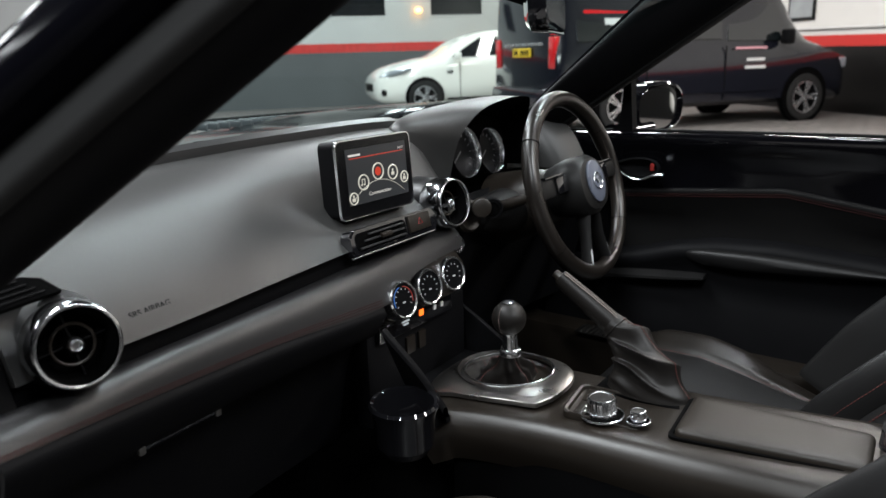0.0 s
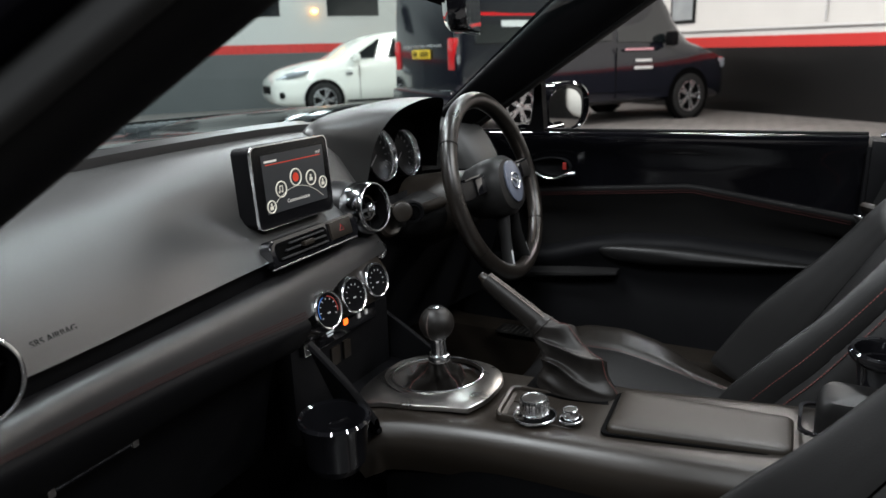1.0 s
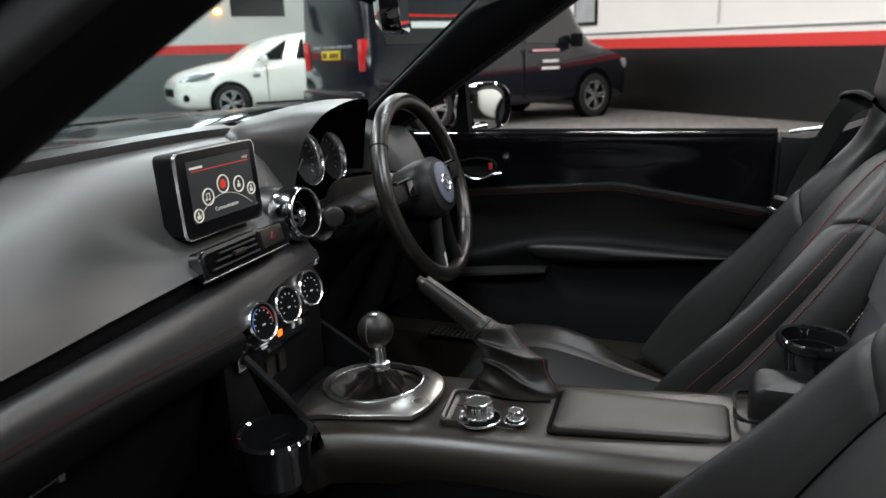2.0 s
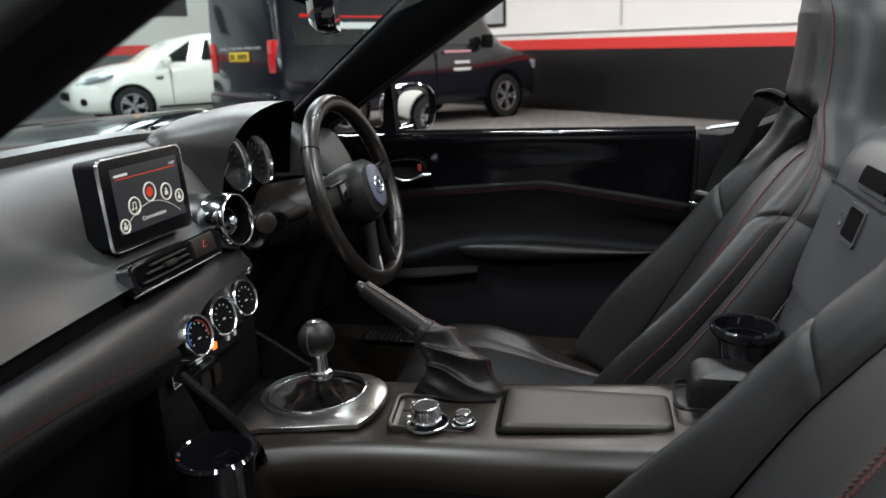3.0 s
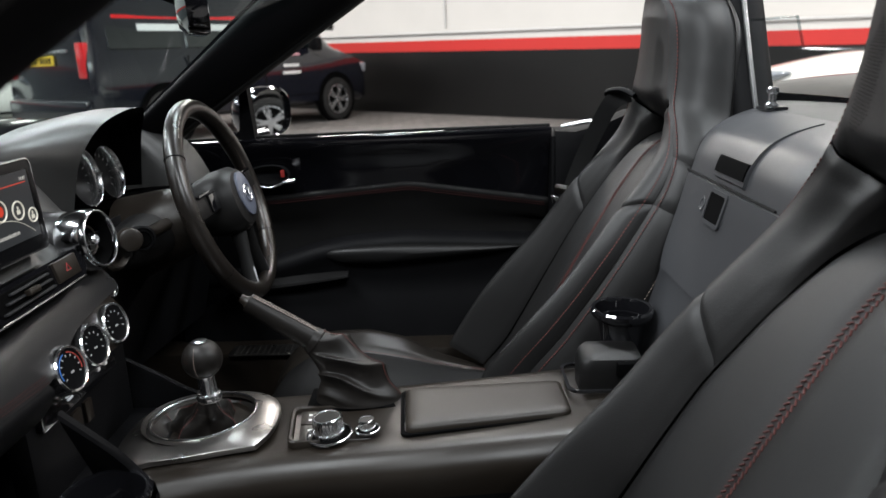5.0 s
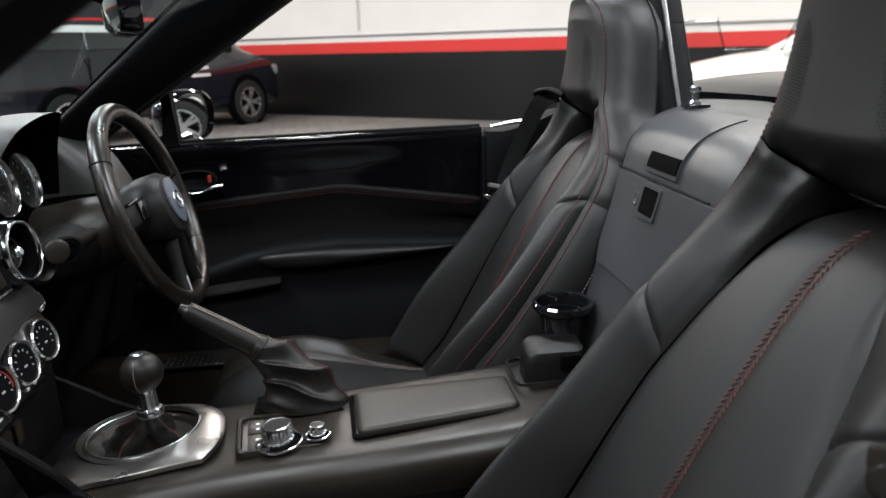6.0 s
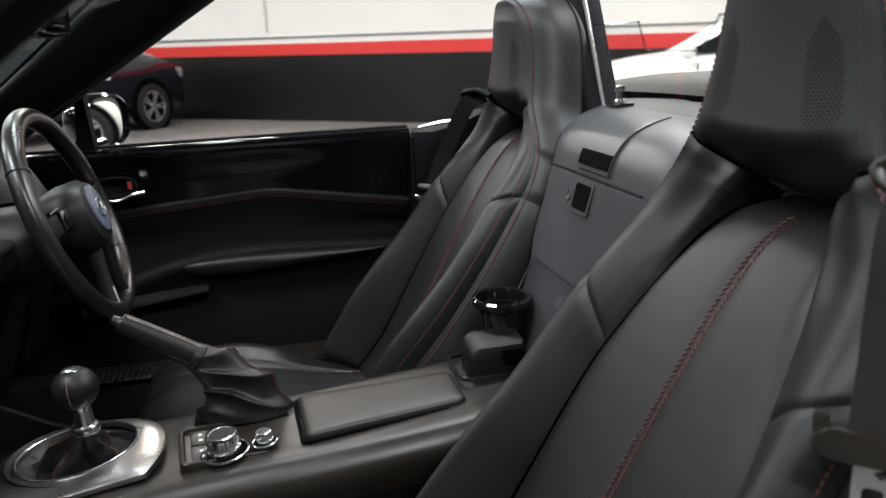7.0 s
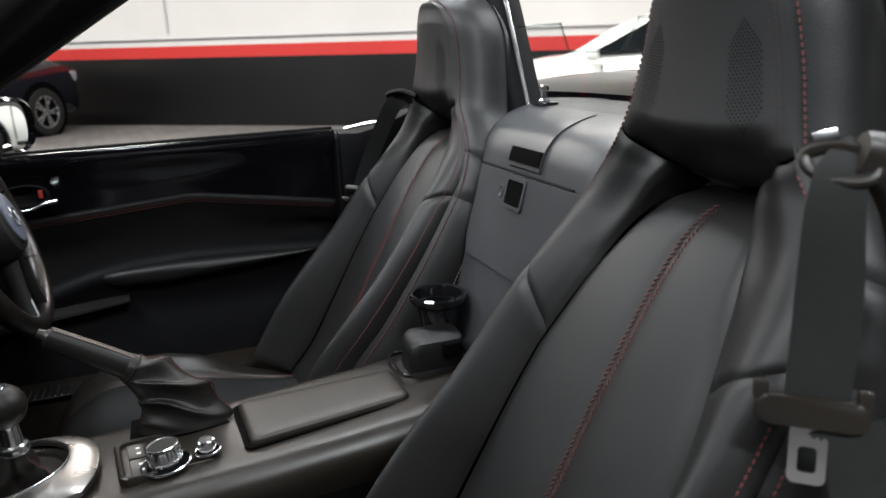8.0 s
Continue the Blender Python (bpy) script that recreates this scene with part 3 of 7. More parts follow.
PAD = [
    (-0.678, [(0.742, 0.895), (0.712, 0.886), (0.668, 0.857), (0.619, 0.800), (0.596, 0.756)]),
    (-0.50, [(0.770, 0.902), (0.738, 0.894), (0.692, 0.864), (0.636, 0.800), (0.609, 0.757)]),
    (-0.35, [(0.785, 0.906), (0.754, 0.898), (0.708, 0.868), (0.653, 0.803), (0.623, 0.760)]),
    (-0.20, [(0.795, 0.908), (0.764, 0.900), (0.722, 0.868), (0.676, 0.806), (0.624, 0.768)]),
    (0.00, [(0.805, 0.908), (0.774, 0.900), (0.734, 0.868), (0.682, 0.808), (0.632, 0.774)]),
    (0.11, [(0.805, 0.905), (0.777, 0.896), (0.744, 0.865), (0.700, 0.81), (0.662, 0.772)]),
    (0.20, [(0.835, 0.895), (0.828, 0.885), (0.822, 0.860), (0.815, 0.81), (0.812, 0.772)]),
    (0.505, [(0.835, 0.893), (0.828, 0.880), (0.822, 0.850), (0.815, 0.81), (0.812, 0.772)]),
    (0.58, [(0.770, 0.888), (0.760, 0.876), (0.735, 0.846), (0.712, 0.81), (0.695, 0.772)]),
    (0.64, [(0.740, 0.880), (0.715, 0.868), (0.690, 0.840), (0.668, 0.80), (0.655, 0.772)]),
]
dash = thing("dashboard", (-0.05, 0.75, 0.75), "dark grey soft-touch dashboard with a padded upper shell", "dashboard")
bm = bmesh.new()
skin(bm, section_grid(PAD, 60, 22), 0.012)
part("upper_pad", bm, DASH, dash, "grey soft padded upper shell")
bm = bmesh.new()
skin(bm, section_grid([(x, [(0.742 + d, 0.893), (0.712 + d, 0.884), (0.668 + d, 0.855), (0.619 + d, 0.798), (0.596 + d, 0.740), (0.575 + d, 0.700)]) for x, d in ((-0.745, -0.002), (-0.712, 0.0), (-0.680, 0.004))], 8, 20), 0.012)
part("end_panel", bm, BLACK, dash, "black end panel beside the vent")
# raised lip along the windscreen
bm = bmesh.new()
lip = spline([(x, p[0][0] + 0.012, p[0][1] + 0.002) for x, p in PAD], 40)
grid_faces(bm, [[(p[0], p[1] + dy, p[2] + dz) for dy, dz in ((-0.012, -0.002), (-0.010, 0.010), (0.004, 0.016), (0.012, 0.012), (0.012, -0.02), (-0.012, -0.02))] for p in lip], close_u=True)
part("windscreen_lip", bm, BANDING, dash, "dark rim along the foot of the windscreen")
# black bar that paints the shade in the groove under the pad
bm = bmesh.new()
pts = spline([(x, p[-1][0] + 0.014, p[-1][1] - 0.012) for x, p in PAD], 40)
grid_faces(bm, [[(q[0], q[1] + dy, q[2] + dz) for dy, dz in ((0, 0.022), (0.0, -0.02), (0.03, -0.02), (0.03, 0.022))] for q in pts], close_u=True)
part("shadow_gap", bm, BLACK, dash, "black bar painted for the shade below the pad")

BAND = [
    (-0.72, [(0.588, 0.738), (0.572, 0.740), (0.556, 0.732), (0.546, 0.718)]),
    (-0.55, [(0.603, 0.738), (0.590, 0.738), (0.578, 0.726), (0.571, 0.706)]),
    (-0.385, [(0.617, 0.738), (0.603, 0.737), (0.590, 0.722), (0.582, 0.698)]),
    (-0.19, [(0.634, 0.742), (0.618, 0.739), (0.602, 0.718), (0.588, 0.684)]),
    (-0.08, [(0.648, 0.746), (0.632, 0.742), (0.616, 0.724), (0.606, 0.708)]),
    (0.06, [(0.658, 0.752), (0.642, 0.747), (0.626, 0.730), (0.618, 0.714)]),
]
band_grid = section_grid(BAND, 44, 12)
bm = bmesh.new()
skin(bm, band_grid, 0.010)
part("lower_band", bm, BANDING, dash, "grey leather-grained band under the groove")
UNDER = [
    (-0.72, [(0.547, 0.717), (0.543, 0.702), (0.565, 0.66), (0.61, 0.60), (0.65, 0.44)]),
    (-0.55, [(0.572, 0.705), (0.568, 0.690), (0.588, 0.65), (0.63, 0.60), (0.67, 0.44)]),
    (-0.385, [(0.583, 0.697), (0.579, 0.683), (0.60, 0.645), (0.65, 0.60), (0.69, 0.44)]),
    (-0.19, [(0.589, 0.683), (0.585, 0.669), (0.61, 0.635), (0.66, 0.60), (0.70, 0.44)]),
]
bm = bmesh.new()
skin(bm, section_grid(UNDER, 30, 18), 0.01)
part("glovebox_front", bm, BLACK, dash, "black lower dash below the stitched seam")
bm = bmesh.new()
for off in (0.001, 0.004, 0.0065):
    pts = spline([(x, p[-1][0] + 0.0005 + (p[-2][0] - p[-1][0]) * off / 0.026, p[-1][1] + (p[-2][1] - p[-1][1]) * off / 0.026) for x, p in BAND[:4]], 60)
    stitches(bm, [(a[0], a[1] - 0.0014, a[2] + 0.001) for a in pts], 0.0052, 0.0042, 0.00045)
part("seam_stitching", bm, SEAM, dash, "rows of red seam stitching", kind="stuff")
# raised lettering of the airbag mark
fc = bpy.data.curves.new("airbag_lettering", "FONT")
fc.body, fc.size, fc.extrude, fc.align_x, fc.align_y = "SRS AIRBAG", 0.0098, 0.0004, "CENTER", "CENTER"
letters = new("airbag_lettering", fc)
letters.matrix_world = axes((-0.528, 0.6195, 0.779), (0.08, -0.92, 0.42), (1, 0.10, 0.0))
fc.materials.append(BLACK)
bpy.context.view_layer.update()
letters.parent, letters.matrix_parent_inverse = dash, dash.matrix_world.inverted()


def round_vent(at, facing, r, parent_label):
    """A ball vent with a chrome bezel, an inner ring, four vanes and a centre knob."""
    v = thing("air_vent", at, parent_label, "air vent", "round air vents")
    m = axes(at, facing)
    bm = bmesh.new()
    lathe(bm, [(r * 1.06, -0.030), (r * 1.10, -0.022), (r * 1.10, -0.006), (r * 1.06, 0.006), (r * 1.00, 0.012), (r * 0.955, 0.0135), (r * 0.93, 0.012), (r * 0.915, 0.006)], m, 64, caps=False)
    bezel = part("bezel", bm, DARKCHROME, v, "dark chrome bezel")
    bm = bmesh.new()
    tube(bm, [m @ Vector((r * 0.955 * math.cos(a), r * 0.955 * math.sin(a), 0.0130)) for a in np.linspace(0, 2 * math.pi, 65)[:-1]], 0.0017, 8, closed=True)
    part("bright_lip", bm, CHROME, bezel, "bright inner lip")
    bm = bmesh.new()
    lathe(bm, [(r * 1.05, -0.026), (r * 1.14, -0.034), (r * 1.22, -0.055), (r * 1.34, -0.080)], m, 40, caps=False)
    part("housing", bm, BANDING, v, "dark moulded collar behind the bezel")
    # bowl coloured near black for the shade deep in the vent
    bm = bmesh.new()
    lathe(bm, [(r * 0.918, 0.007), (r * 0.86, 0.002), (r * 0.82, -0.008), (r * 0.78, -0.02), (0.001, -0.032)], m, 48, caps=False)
    part("bowl", bm, SHADE_BLACK, v)
    bm = bmesh.new()
    tube(bm, [m @ Vector((r * 0.50 * math.cos(a), r * 0.50 * math.sin(a), -0.006)) for a in np.linspace(0, 2 * math.pi, 41)[:-1]], 0.0016, 6, closed=True)
    part("inner_ring", bm, TRIM, v)
    for k in range(4):
        bm = bmesh.new()
        box(bm, (r * 0.42, 0, -0.014), (r * 0.8, 0.0022, 0.014), 0.0006, m @ Matrix.Rotation(radians(90 * k + 8), 4, "Z"))
        part("vane", bm, BLACK, v)
    bm = bmesh.new()
    lathe(bm, [(0.0001, -0.02), (r * 0.22, -0.018), (r * 0.22, 0.000), (r * 0.19, 0.006), (r * 0.13, 0.008), (r * 0.12, 0.005), (0.0001, 0.005)], m, 8)
    part("centre_knob", bm, CHROME, v, "faceted chrome centre knob")
    return v


round_vent((-0.630, 0.578, 0.784), (-0.16, -0.96, 0.16), 0.0385, "round air vent with thick chrome bezel on dash end")
round_vent((0.040, 0.633, 0.791), (-0.05, -0.97, 0.15), 0.0400, "round air vent with chrome bezel beside the screen")

# demister grille in the corner of the dash
grille = thing("demister_grille", (-0.65, 0.62, 0.84), "black slotted side window demister grille in dash", "grille")
gm = axes((-0.650, 0.622, 0.836), (-0.05, -0.80, 0.60), (1, 0.10, 0)) @ Matrix.Diagonal((0.72, 0.80, 0.7, 1))
bm = bmesh.new()
plate(bm, [(-0.05, -0.018), (0.045, -0.018), (0.03, 0.004), (0.0, 0.016), (-0.05, 0.022)], 0.012, gm)
part("frame", bm, SHADE_BLACK, grille)
for k in range(5):
    bm = bmesh.new()
    box(bm, (-0.012 - 0.002 * k, -0.012 + 0.007 * k, 0.001), (0.075 - 0.012 * k, 0.0024, 0.003), 0.0008, gm)
    part("slat", bm, BLACK, grille)

bm = bmesh.new()
box(bm, (0, -0.0085, 0.0002), (0.062, 0.0008, 0.0008), 0, axes((-0.528, 0.6195, 0.779), (0.08, -0.92, 0.42), (1, 0.10, 0.0)))
part("lettering_rule", bm, BLACK, dash)

# ---------------------------------------------------------------- screen and vent slot
SM = axes((-0.115, 0.657, 0.860), (0.0, -0.998, 0.06))
screen = thing("infotainment_screen", (-0.121, 0.68, 0.80), "black tablet-style display with thin silver rim on dash", "display")
bm = bmesh.new()
plate(bm, rounded(0.164, 0.112, 0.009), 0.034, SM @ Matrix.Translation((0, 0, 0)), 0.002)
part("housing", bm, BLACK, screen)
bm = bmesh.new()
ring_plate(bm, rounded(0.1680, 0.1155, 0.010), rounded(0.1652, 0.1127, 0.009), 0.0045, SM @ Matrix.Translation((0, 0, 0.0028)))
part("rim", bm, CHROME, screen, "thin satin silver rim")
bm = bmesh.new()
plate(bm, rounded(0.1650, 0.1125, 0.009), 0.002, SM @ Matrix.Translation((0, 0, 0.0015)))
part("cover_glass", bm, SCREENGLASS, screen, "glossy black glass")
ICON = glow_material("screen_icon_light", (0.75, 0.72, 0.62), 0.35)
REDICON = glow_material("screen_red_light", (0.60, 0.05, 0.025), 0.45)
SCREENBG = glow_material("screen_background_light", (0.035, 0.037, 0.040), 0.30)
TEXTGLOW = glow_material("screen_text_light", (0.75, 0.73, 0.68), 0.4)
bm = bmesh.new()
plate(bm, rounded(0.136, 0.082, 0.001), 0.0004, SM @ Matrix.Translation((0.004, 0.003, 0.0022)))
display = part("lit_display", bm, SCREENBG, screen, "lit dark grey menu page")


def on_screen(x, y, z=0.0026):
    return SM @ Matrix.Translation((0.004 + x, y, z))


bm = bmesh.new()
plate(bm, rounded(0.122, 0.0012, 0.0004), 0.0003, on_screen(0, 0.030))
part("menu_line", bm, REDICON, display, "thin red rule")
for ix, iy, ir, im in ((-0.035, -0.007, 0.0110, ICON), (-0.001, 0.005, 0.0120, REDICON), (0.033, -0.001, 0.0110, ICON), (0.0600, -0.012, 0.0085, ICON), (-0.0590, -0.028, 0.0085, ICON)):
    bm = bmesh.new()
    n = 28
    if im is REDICON:
        plate(bm, [(ir * 0.55 * math.cos(2 * math.pi * k / n), ir * 0.55 * math.sin(2 * math.pi * k / n)) for k in range(n)], 0.0003, on_screen(ix, iy))
        part("menu_icon", bm, REDICON, display, "red menu symbol")
        bm = bmesh.new()
    tube(bm, [on_screen(ix, iy) @ Vector((ir * math.cos(2 * math.pi * k / n), ir * math.sin(2 * math.pi * k / n), 0)) for k in range(n)], 0.0011, 6, closed=True)
    if im is ICON:
        if ix < -0.03 and ix > -0.05:
            for dx in (-0.003, 0.003):
                box(bm, (dx, 0.0005, 0), (0.0011, 0.008, 0.0005), 0, on_screen(ix, iy))
                box(bm, (dx - 0.0015, -0.0035, 0), (0.003, 0.0024, 0.0005), 0, on_screen(ix, iy))
            box(bm, (0, 0.0045, 0), (0.007, 0.0014, 0.0005), 0, on_screen(ix, iy))
        else:
            box(bm, (0, -0.002, 0), (0.007, 0.005, 0.0005), 0.0004, on_screen(ix, iy))
            box(bm, (0, 0.003, 0), (0.003, 0.004, 0.0005), 0.0004, on_screen(ix, iy))
    part("menu_icon", bm, ICON, display, "pale ringed menu symbol")


def glow_text(body, size, x, y):
    c = bpy.data.curves.new("menu_text", "FONT")
    c.body, c.size, c.align_x, c.align_y, c.extrude = body, size, "CENTER", "CENTER", 0.0001
    c.materials.append(TEXTGLOW)
    o = new("menu_text", c)
    o.matrix_world = on_screen(x, y, 0.0028)
    bpy.context.view_layer.update()
    o.parent, o.matrix_parent_inverse = display, display.matrix_world.inverted()


glow_text("Communication", 0.0078, 0.000, -0.026)
bm = bmesh.new()
plate(bm, rounded(0.026, 0.003, 0.0005), 0.0002, on_screen(-0.050, 0.0345))
part("menu_heading", bm, TEXTGLOW, display)
glow_text("14:47", 0.0060, 0.055, 0.0345)
# arc under the icons
bm = bmesh.new()
tube(bm, [on_screen(0, 0, 0.0023) @ Vector((x, -0.008 - 7.0 * (x + 0.001) ** 2, 0)) for x in np.linspace(-0.056, 0.058, 24)], 0.0004, 4)
part("menu_arc", bm, ICON, display)
# foot of the screen: collar in the pad
bm = bmesh.new()
lathe(bm, [(0.040, -0.03), (0.050, 0.0), (0.046, 0.006), (0.03, 0.006)], axes((-0.121, 0.700, 0.805), (0, -0.55, 0.85)) @ Matrix.Diagonal((2.15, 0.8, 1, 1)), 36)
part("collar", bm, BLACK, screen)

SLATMETAL = material("dull_slat", (0.035, 0.035, 0.037), 0.40, 0.4)
SLOT = axes((-0.117, 0.6175, 0.778), (0.0, -0.97, 0.24), (1, 0.035, 0.0))
slot = thing("vent_panel", (-0.098, 0.64, 0.777), "gloss black strip with centre air vent and hazard switch", "vent panel")
bm = bmesh.new()
plate(bm, [(x - 0.0015, y - 0.001) for x, y in rounded(0.199, 0.040, 0.012, 6)], 0.02, SLOT, 0.003)
part("surround", bm, GLOSS, slot, "gloss black surround")
# black plate on the surround paints the shade of the vent opening
bm = bmesh.new()
plate(bm, [(x - 0.036, y + 0.001) for x, y in rounded(0.112, 0.026, 0.008, 5)], 0.016, SLOT @ Matrix.Translation((0, 0, 0.0012)))
part("vent_opening", bm, SHADE_BLACK, slot)
for k, yy in enumerate((-0.007, 0.002, 0.010)):
    bm = bmesh.new()
    box(bm, (-0.036 + 0.004 * k, yy - 0.001, 0.003), (0.100 - 0.012 * k, 0.0024, 0.006), 0.0008, SLOT)
    part("slat", bm, SLATMETAL, slot, "dull metallic vent slat")
bm = bmesh.new()
box(bm, (-0.034, 0.002, 0.008), (0.022, 0.007, 0.008), 0.002, SLOT)
part("vent_tab", bm, TRIM, slot)
bm = bmesh.new()
box(bm, (0.052, 0.003, 0.001), (0.052, 0.026, 0.006), 0.0015, SLOT)
hz = part("hazard_switch", bm, TRIM, slot)
bm = bmesh.new()
tube(bm, [SLOT @ Vector((0.052 + 0.006 * math.sin(a), 0.003 + 0.006 * math.cos(a), 0.0045)) for a in (0, 2.094, 4.189)], 0.0006, 4, closed=True)
part("warning_triangle", bm, material("dull_red", (0.30, 0.02, 0.02), 0.5), hz, "small red triangle")
bm = bmesh.new()
box(bm, (-0.01, -0.0185, 0.0005), (0.196, 0.0022, 0.004), 0.0008, SLOT)
part("bright_line", bm, CHROME, slot, "thin chrome line")

# ---------------------------------------------------------------- heater dials
dials = thing("heater_panel", (-0.07, 0.62, 0.68), "dark heater panel carrying three chrome ringed dials", "control panel")
DF = Vector((-0.05, -0.955, 0.24))
bm = bmesh.new()
plate(bm, rounded(0.225, 0.070, 0.028), 0.03, axes((-0.070, 0.612, 0.680), DF, (1, 0.06, 0.02)), 0.004)
part("panel", bm, TRIM, dials)
DIALFACE = material("matt_dial_face", (0.003, 0.003, 0.0035), 0.75, spec=0.04)
MARK = material("white_mark", (0.7, 0.7, 0.7), 0.5)
DIALMARK = material("dim_dial_mark", (0.32, 0.32, 0.32), 0.5)
BLUE = material("blue_mark", (0.03, 0.13, 0.42), 0.5)
REDM = material("red_mark", (0.30, 0.03, 0.02), 0.5)
for k, (x, y, z) in enumerate(((-0.148, 0.588, 0.682), (-0.070, 0.598, 0.679), (0.002, 0.603, 0.681))):
    m = axes((x, y, z), DF)
    bm = bmesh.new()
    lathe(bm, [(0.0305, -0.03), (0.0308, -0.010), (0.0300, -0.006), (0.0285, 0.003), (0.0272, 0.0052), (0.0250, 0.0042), (0.0243, 0.0015), (0.0240, -0.006)], m, 28, caps=False)
    knob = part("dial_ring", bm, CHROME, dials, "ribbed chrome dial ring", sharp=9)
    bm = bmesh.new()
    lathe(bm, [(0.0250, 0.0005), (0.0242, 0.0022), (0.0001, 0.0026)], m, 36, caps=False)
    part("dial_face", bm, DIALFACE, knob, "black dial face")
    bm = bmesh.new()
    for a in range(-120, 121, 30):
        box(bm, (0, 0.0165, 0.0026), (0.0011, 0.0028, 0.0008), 0, m @ Matrix.Rotation(radians(a), 4, "Z"))
    part("dial_marks", bm, DIALMARK, knob, kind="stuff")
    if k == 0:
        for lo, hi, mm in ((-110, -10, REDM), (10, 110, BLUE)):
            bm = bmesh.new()
            tube(bm, [m @ Matrix.Rotation(radians(a), 4, "Z") @ Vector((0, 0.0200, 0.0026)) for a in np.linspace(lo, hi, 14)], 0.0007, 4)
            part("temperature_arc", bm, mm, knob)
    bm = bmesh.new()
    box(bm, (0, -0.004, 0.0028), (0.006, 0.0022, 0.0008), 0, m)
    part("dial_symbol", bm, DIALMARK, knob)

# ---------------------------------------------------------------- instruments, column and wheel
cl = thing("instrument_cluster", (0.25, 0.72, 0.80), "black hooded instrument cluster with chrome ringed gauges", "instrument cluster")
RIM = [(0.160, 0.722, 0.775), (0.163, 0.712, 0.83), (0.175, 0.700, 0.885), (0.225, 0.688, 0.928), (0.31, 0.684, 0.946), (0.40, 0.692, 0.946), (0.460, 0.712, 0.932), (0.484, 0.735, 0.88), (0.486, 0.748, 0.79)]
FAR = [(0.070, 0.760, 0.845), (0.074, 0.768, 0.885), (0.090, 0.775, 0.915), (0.17, 0.800, 0.929), (0.30, 0.820, 0.934), (0.42, 0.815, 0.928), (0.52, 0.800, 0.905), (0.555, 0.790, 0.87), (0.56, 0.785, 0.80)]
INN = [(0.175, 0.790, 0.775), (0.178, 0.790, 0.82), (0.195, 0.790, 0.865), (0.24, 0.790, 0.895), (0.31, 0.790, 0.908), (0.40, 0.790, 0.905), (0.455, 0.790, 0.89), (0.474, 0.790, 0.85), (0.476, 0.790, 0.79)]
rim_l, far_l, inn_l = (spline(q, 49) for q in (RIM, FAR, INN))
rows = []
for a, f, n in zip(rim_l, far_l, inn_l):
    up = np.array((0, 0, 1.0))
    rows.append(spline([f + np.array((0, 0.03, -0.012)), f, f + (a - f) * 0.5 + up * 0.007, a + (f - a) * 0.08 + up * 0.001, a], 15))
bm = bmesh.new()
grid_faces(bm, [[r[j] for r in rows] for j in range(15)])
part("hood", bm, DASH, cl, "grey soft hood over the gauges", sharp=60)
# lining and back panel carry the shade under the hood as black colour
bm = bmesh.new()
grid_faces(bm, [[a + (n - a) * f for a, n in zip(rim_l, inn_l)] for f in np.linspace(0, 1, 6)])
part("hood_lining", bm, SHADE_BLACK, cl, "inner lining of the hood with its shade painted black", sharp=60)
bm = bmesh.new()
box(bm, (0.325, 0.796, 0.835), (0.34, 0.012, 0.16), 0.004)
part("back_panel", bm, SHADE_BLACK, cl)
DIMMARK = material("dim_gauge_mark", (0.14, 0.14, 0.14), 0.5)
GAUGE = material("gauge_face", (0.004, 0.004, 0.0045), 0.5, spec=0.15)
for x, z, r in ((0.240, 0.846, 0.049), (0.352, 0.836, 0.047)):
    m = axes((x, 0.750 if x > 0.3 else 0.738, z), (0, -0.97, 0.2))
    bm = bmesh.new()
    lathe(bm, [(r * 1.05, -0.03), (r * 1.05, 0.004), (r * 1.02, 0.008), (r * 0.98, 0.006), (r * 0.93, -0.006), (r * 0.92, -0.03)], m, 48, caps=False)
    g = part("gauge_ring", bm, CHROME, cl, "chrome gauge ring")
    bm = bmesh.new()
    lathe(bm, [(r * 0.93, -0.012), (0.0001, -0.013)], m, 36)
    part("gauge_face", bm, GAUGE, g, "black gauge face")
    bm = bmesh.new()
    for a in range(-130, 131, 20):
        box(bm, (0, r * 0.78, -0.011), (0.0016, 0.006, 0.0008), 0, m @ Matrix.Rotation(radians(a), 4, "Z"))
    part("gauge_marks", bm, DIMMARK, g, kind="stuff")
    bm = bmesh.new()
    box(bm, (0, r * 0.3, -0.009), (0.002, r * 0.75, 0.001), 0, m @ Matrix.Rotation(radians(125), 4, "Z"))
    part("needle", bm, DIMMARK, g)

col = thing("steering_column", (0.30, 0.62, 0.76), "dark plastic steering column shroud with control stalk", "steering column")
AX = Vector((0, -math.cos(radians(17)), math.sin(radians(17))))
WC = Vector((0.333, 0.535, 0.783))
bm = bmesh.new()
m = axes(tuple(WC - AX * 0.16), AX)
grid_faces(bm, [[m @ Vector((w * math.cos(a), h * math.sin(a) - 0.01, z)) for a in np.linspace(0, 2 * math.pi, 25)[:-1]] for z, w, h in ((-0.02, 0.085, 0.075), (0.05, 0.075, 0.066), (0.10, 0.062, 0.056), (0.115, 0.05, 0.045))], close_u=True)
part("shroud", bm, TRIM, col)
bm = bmesh.new()
tube(bm, [WC - AX * 0.145 + Vector((0.02, 0, -0.012)), WC - AX * 0.125 + Vector((-0.07, 0.004, -0.012)), WC - AX * 0.118 + Vector((-0.140, 0.010, -0.012)), WC - AX * 0.116 + Vector((-0.175, 0.016, -0.012)), WC - AX * 0.116 + Vector((-0.186, 0.020, -0.012))], [0.056, 0.050, 0.041, 0.030, 0.010], 28, flat=0.85)
part("shroud_wing", bm, DOORSKIN, col, "rounded shroud wing behind the stalk")
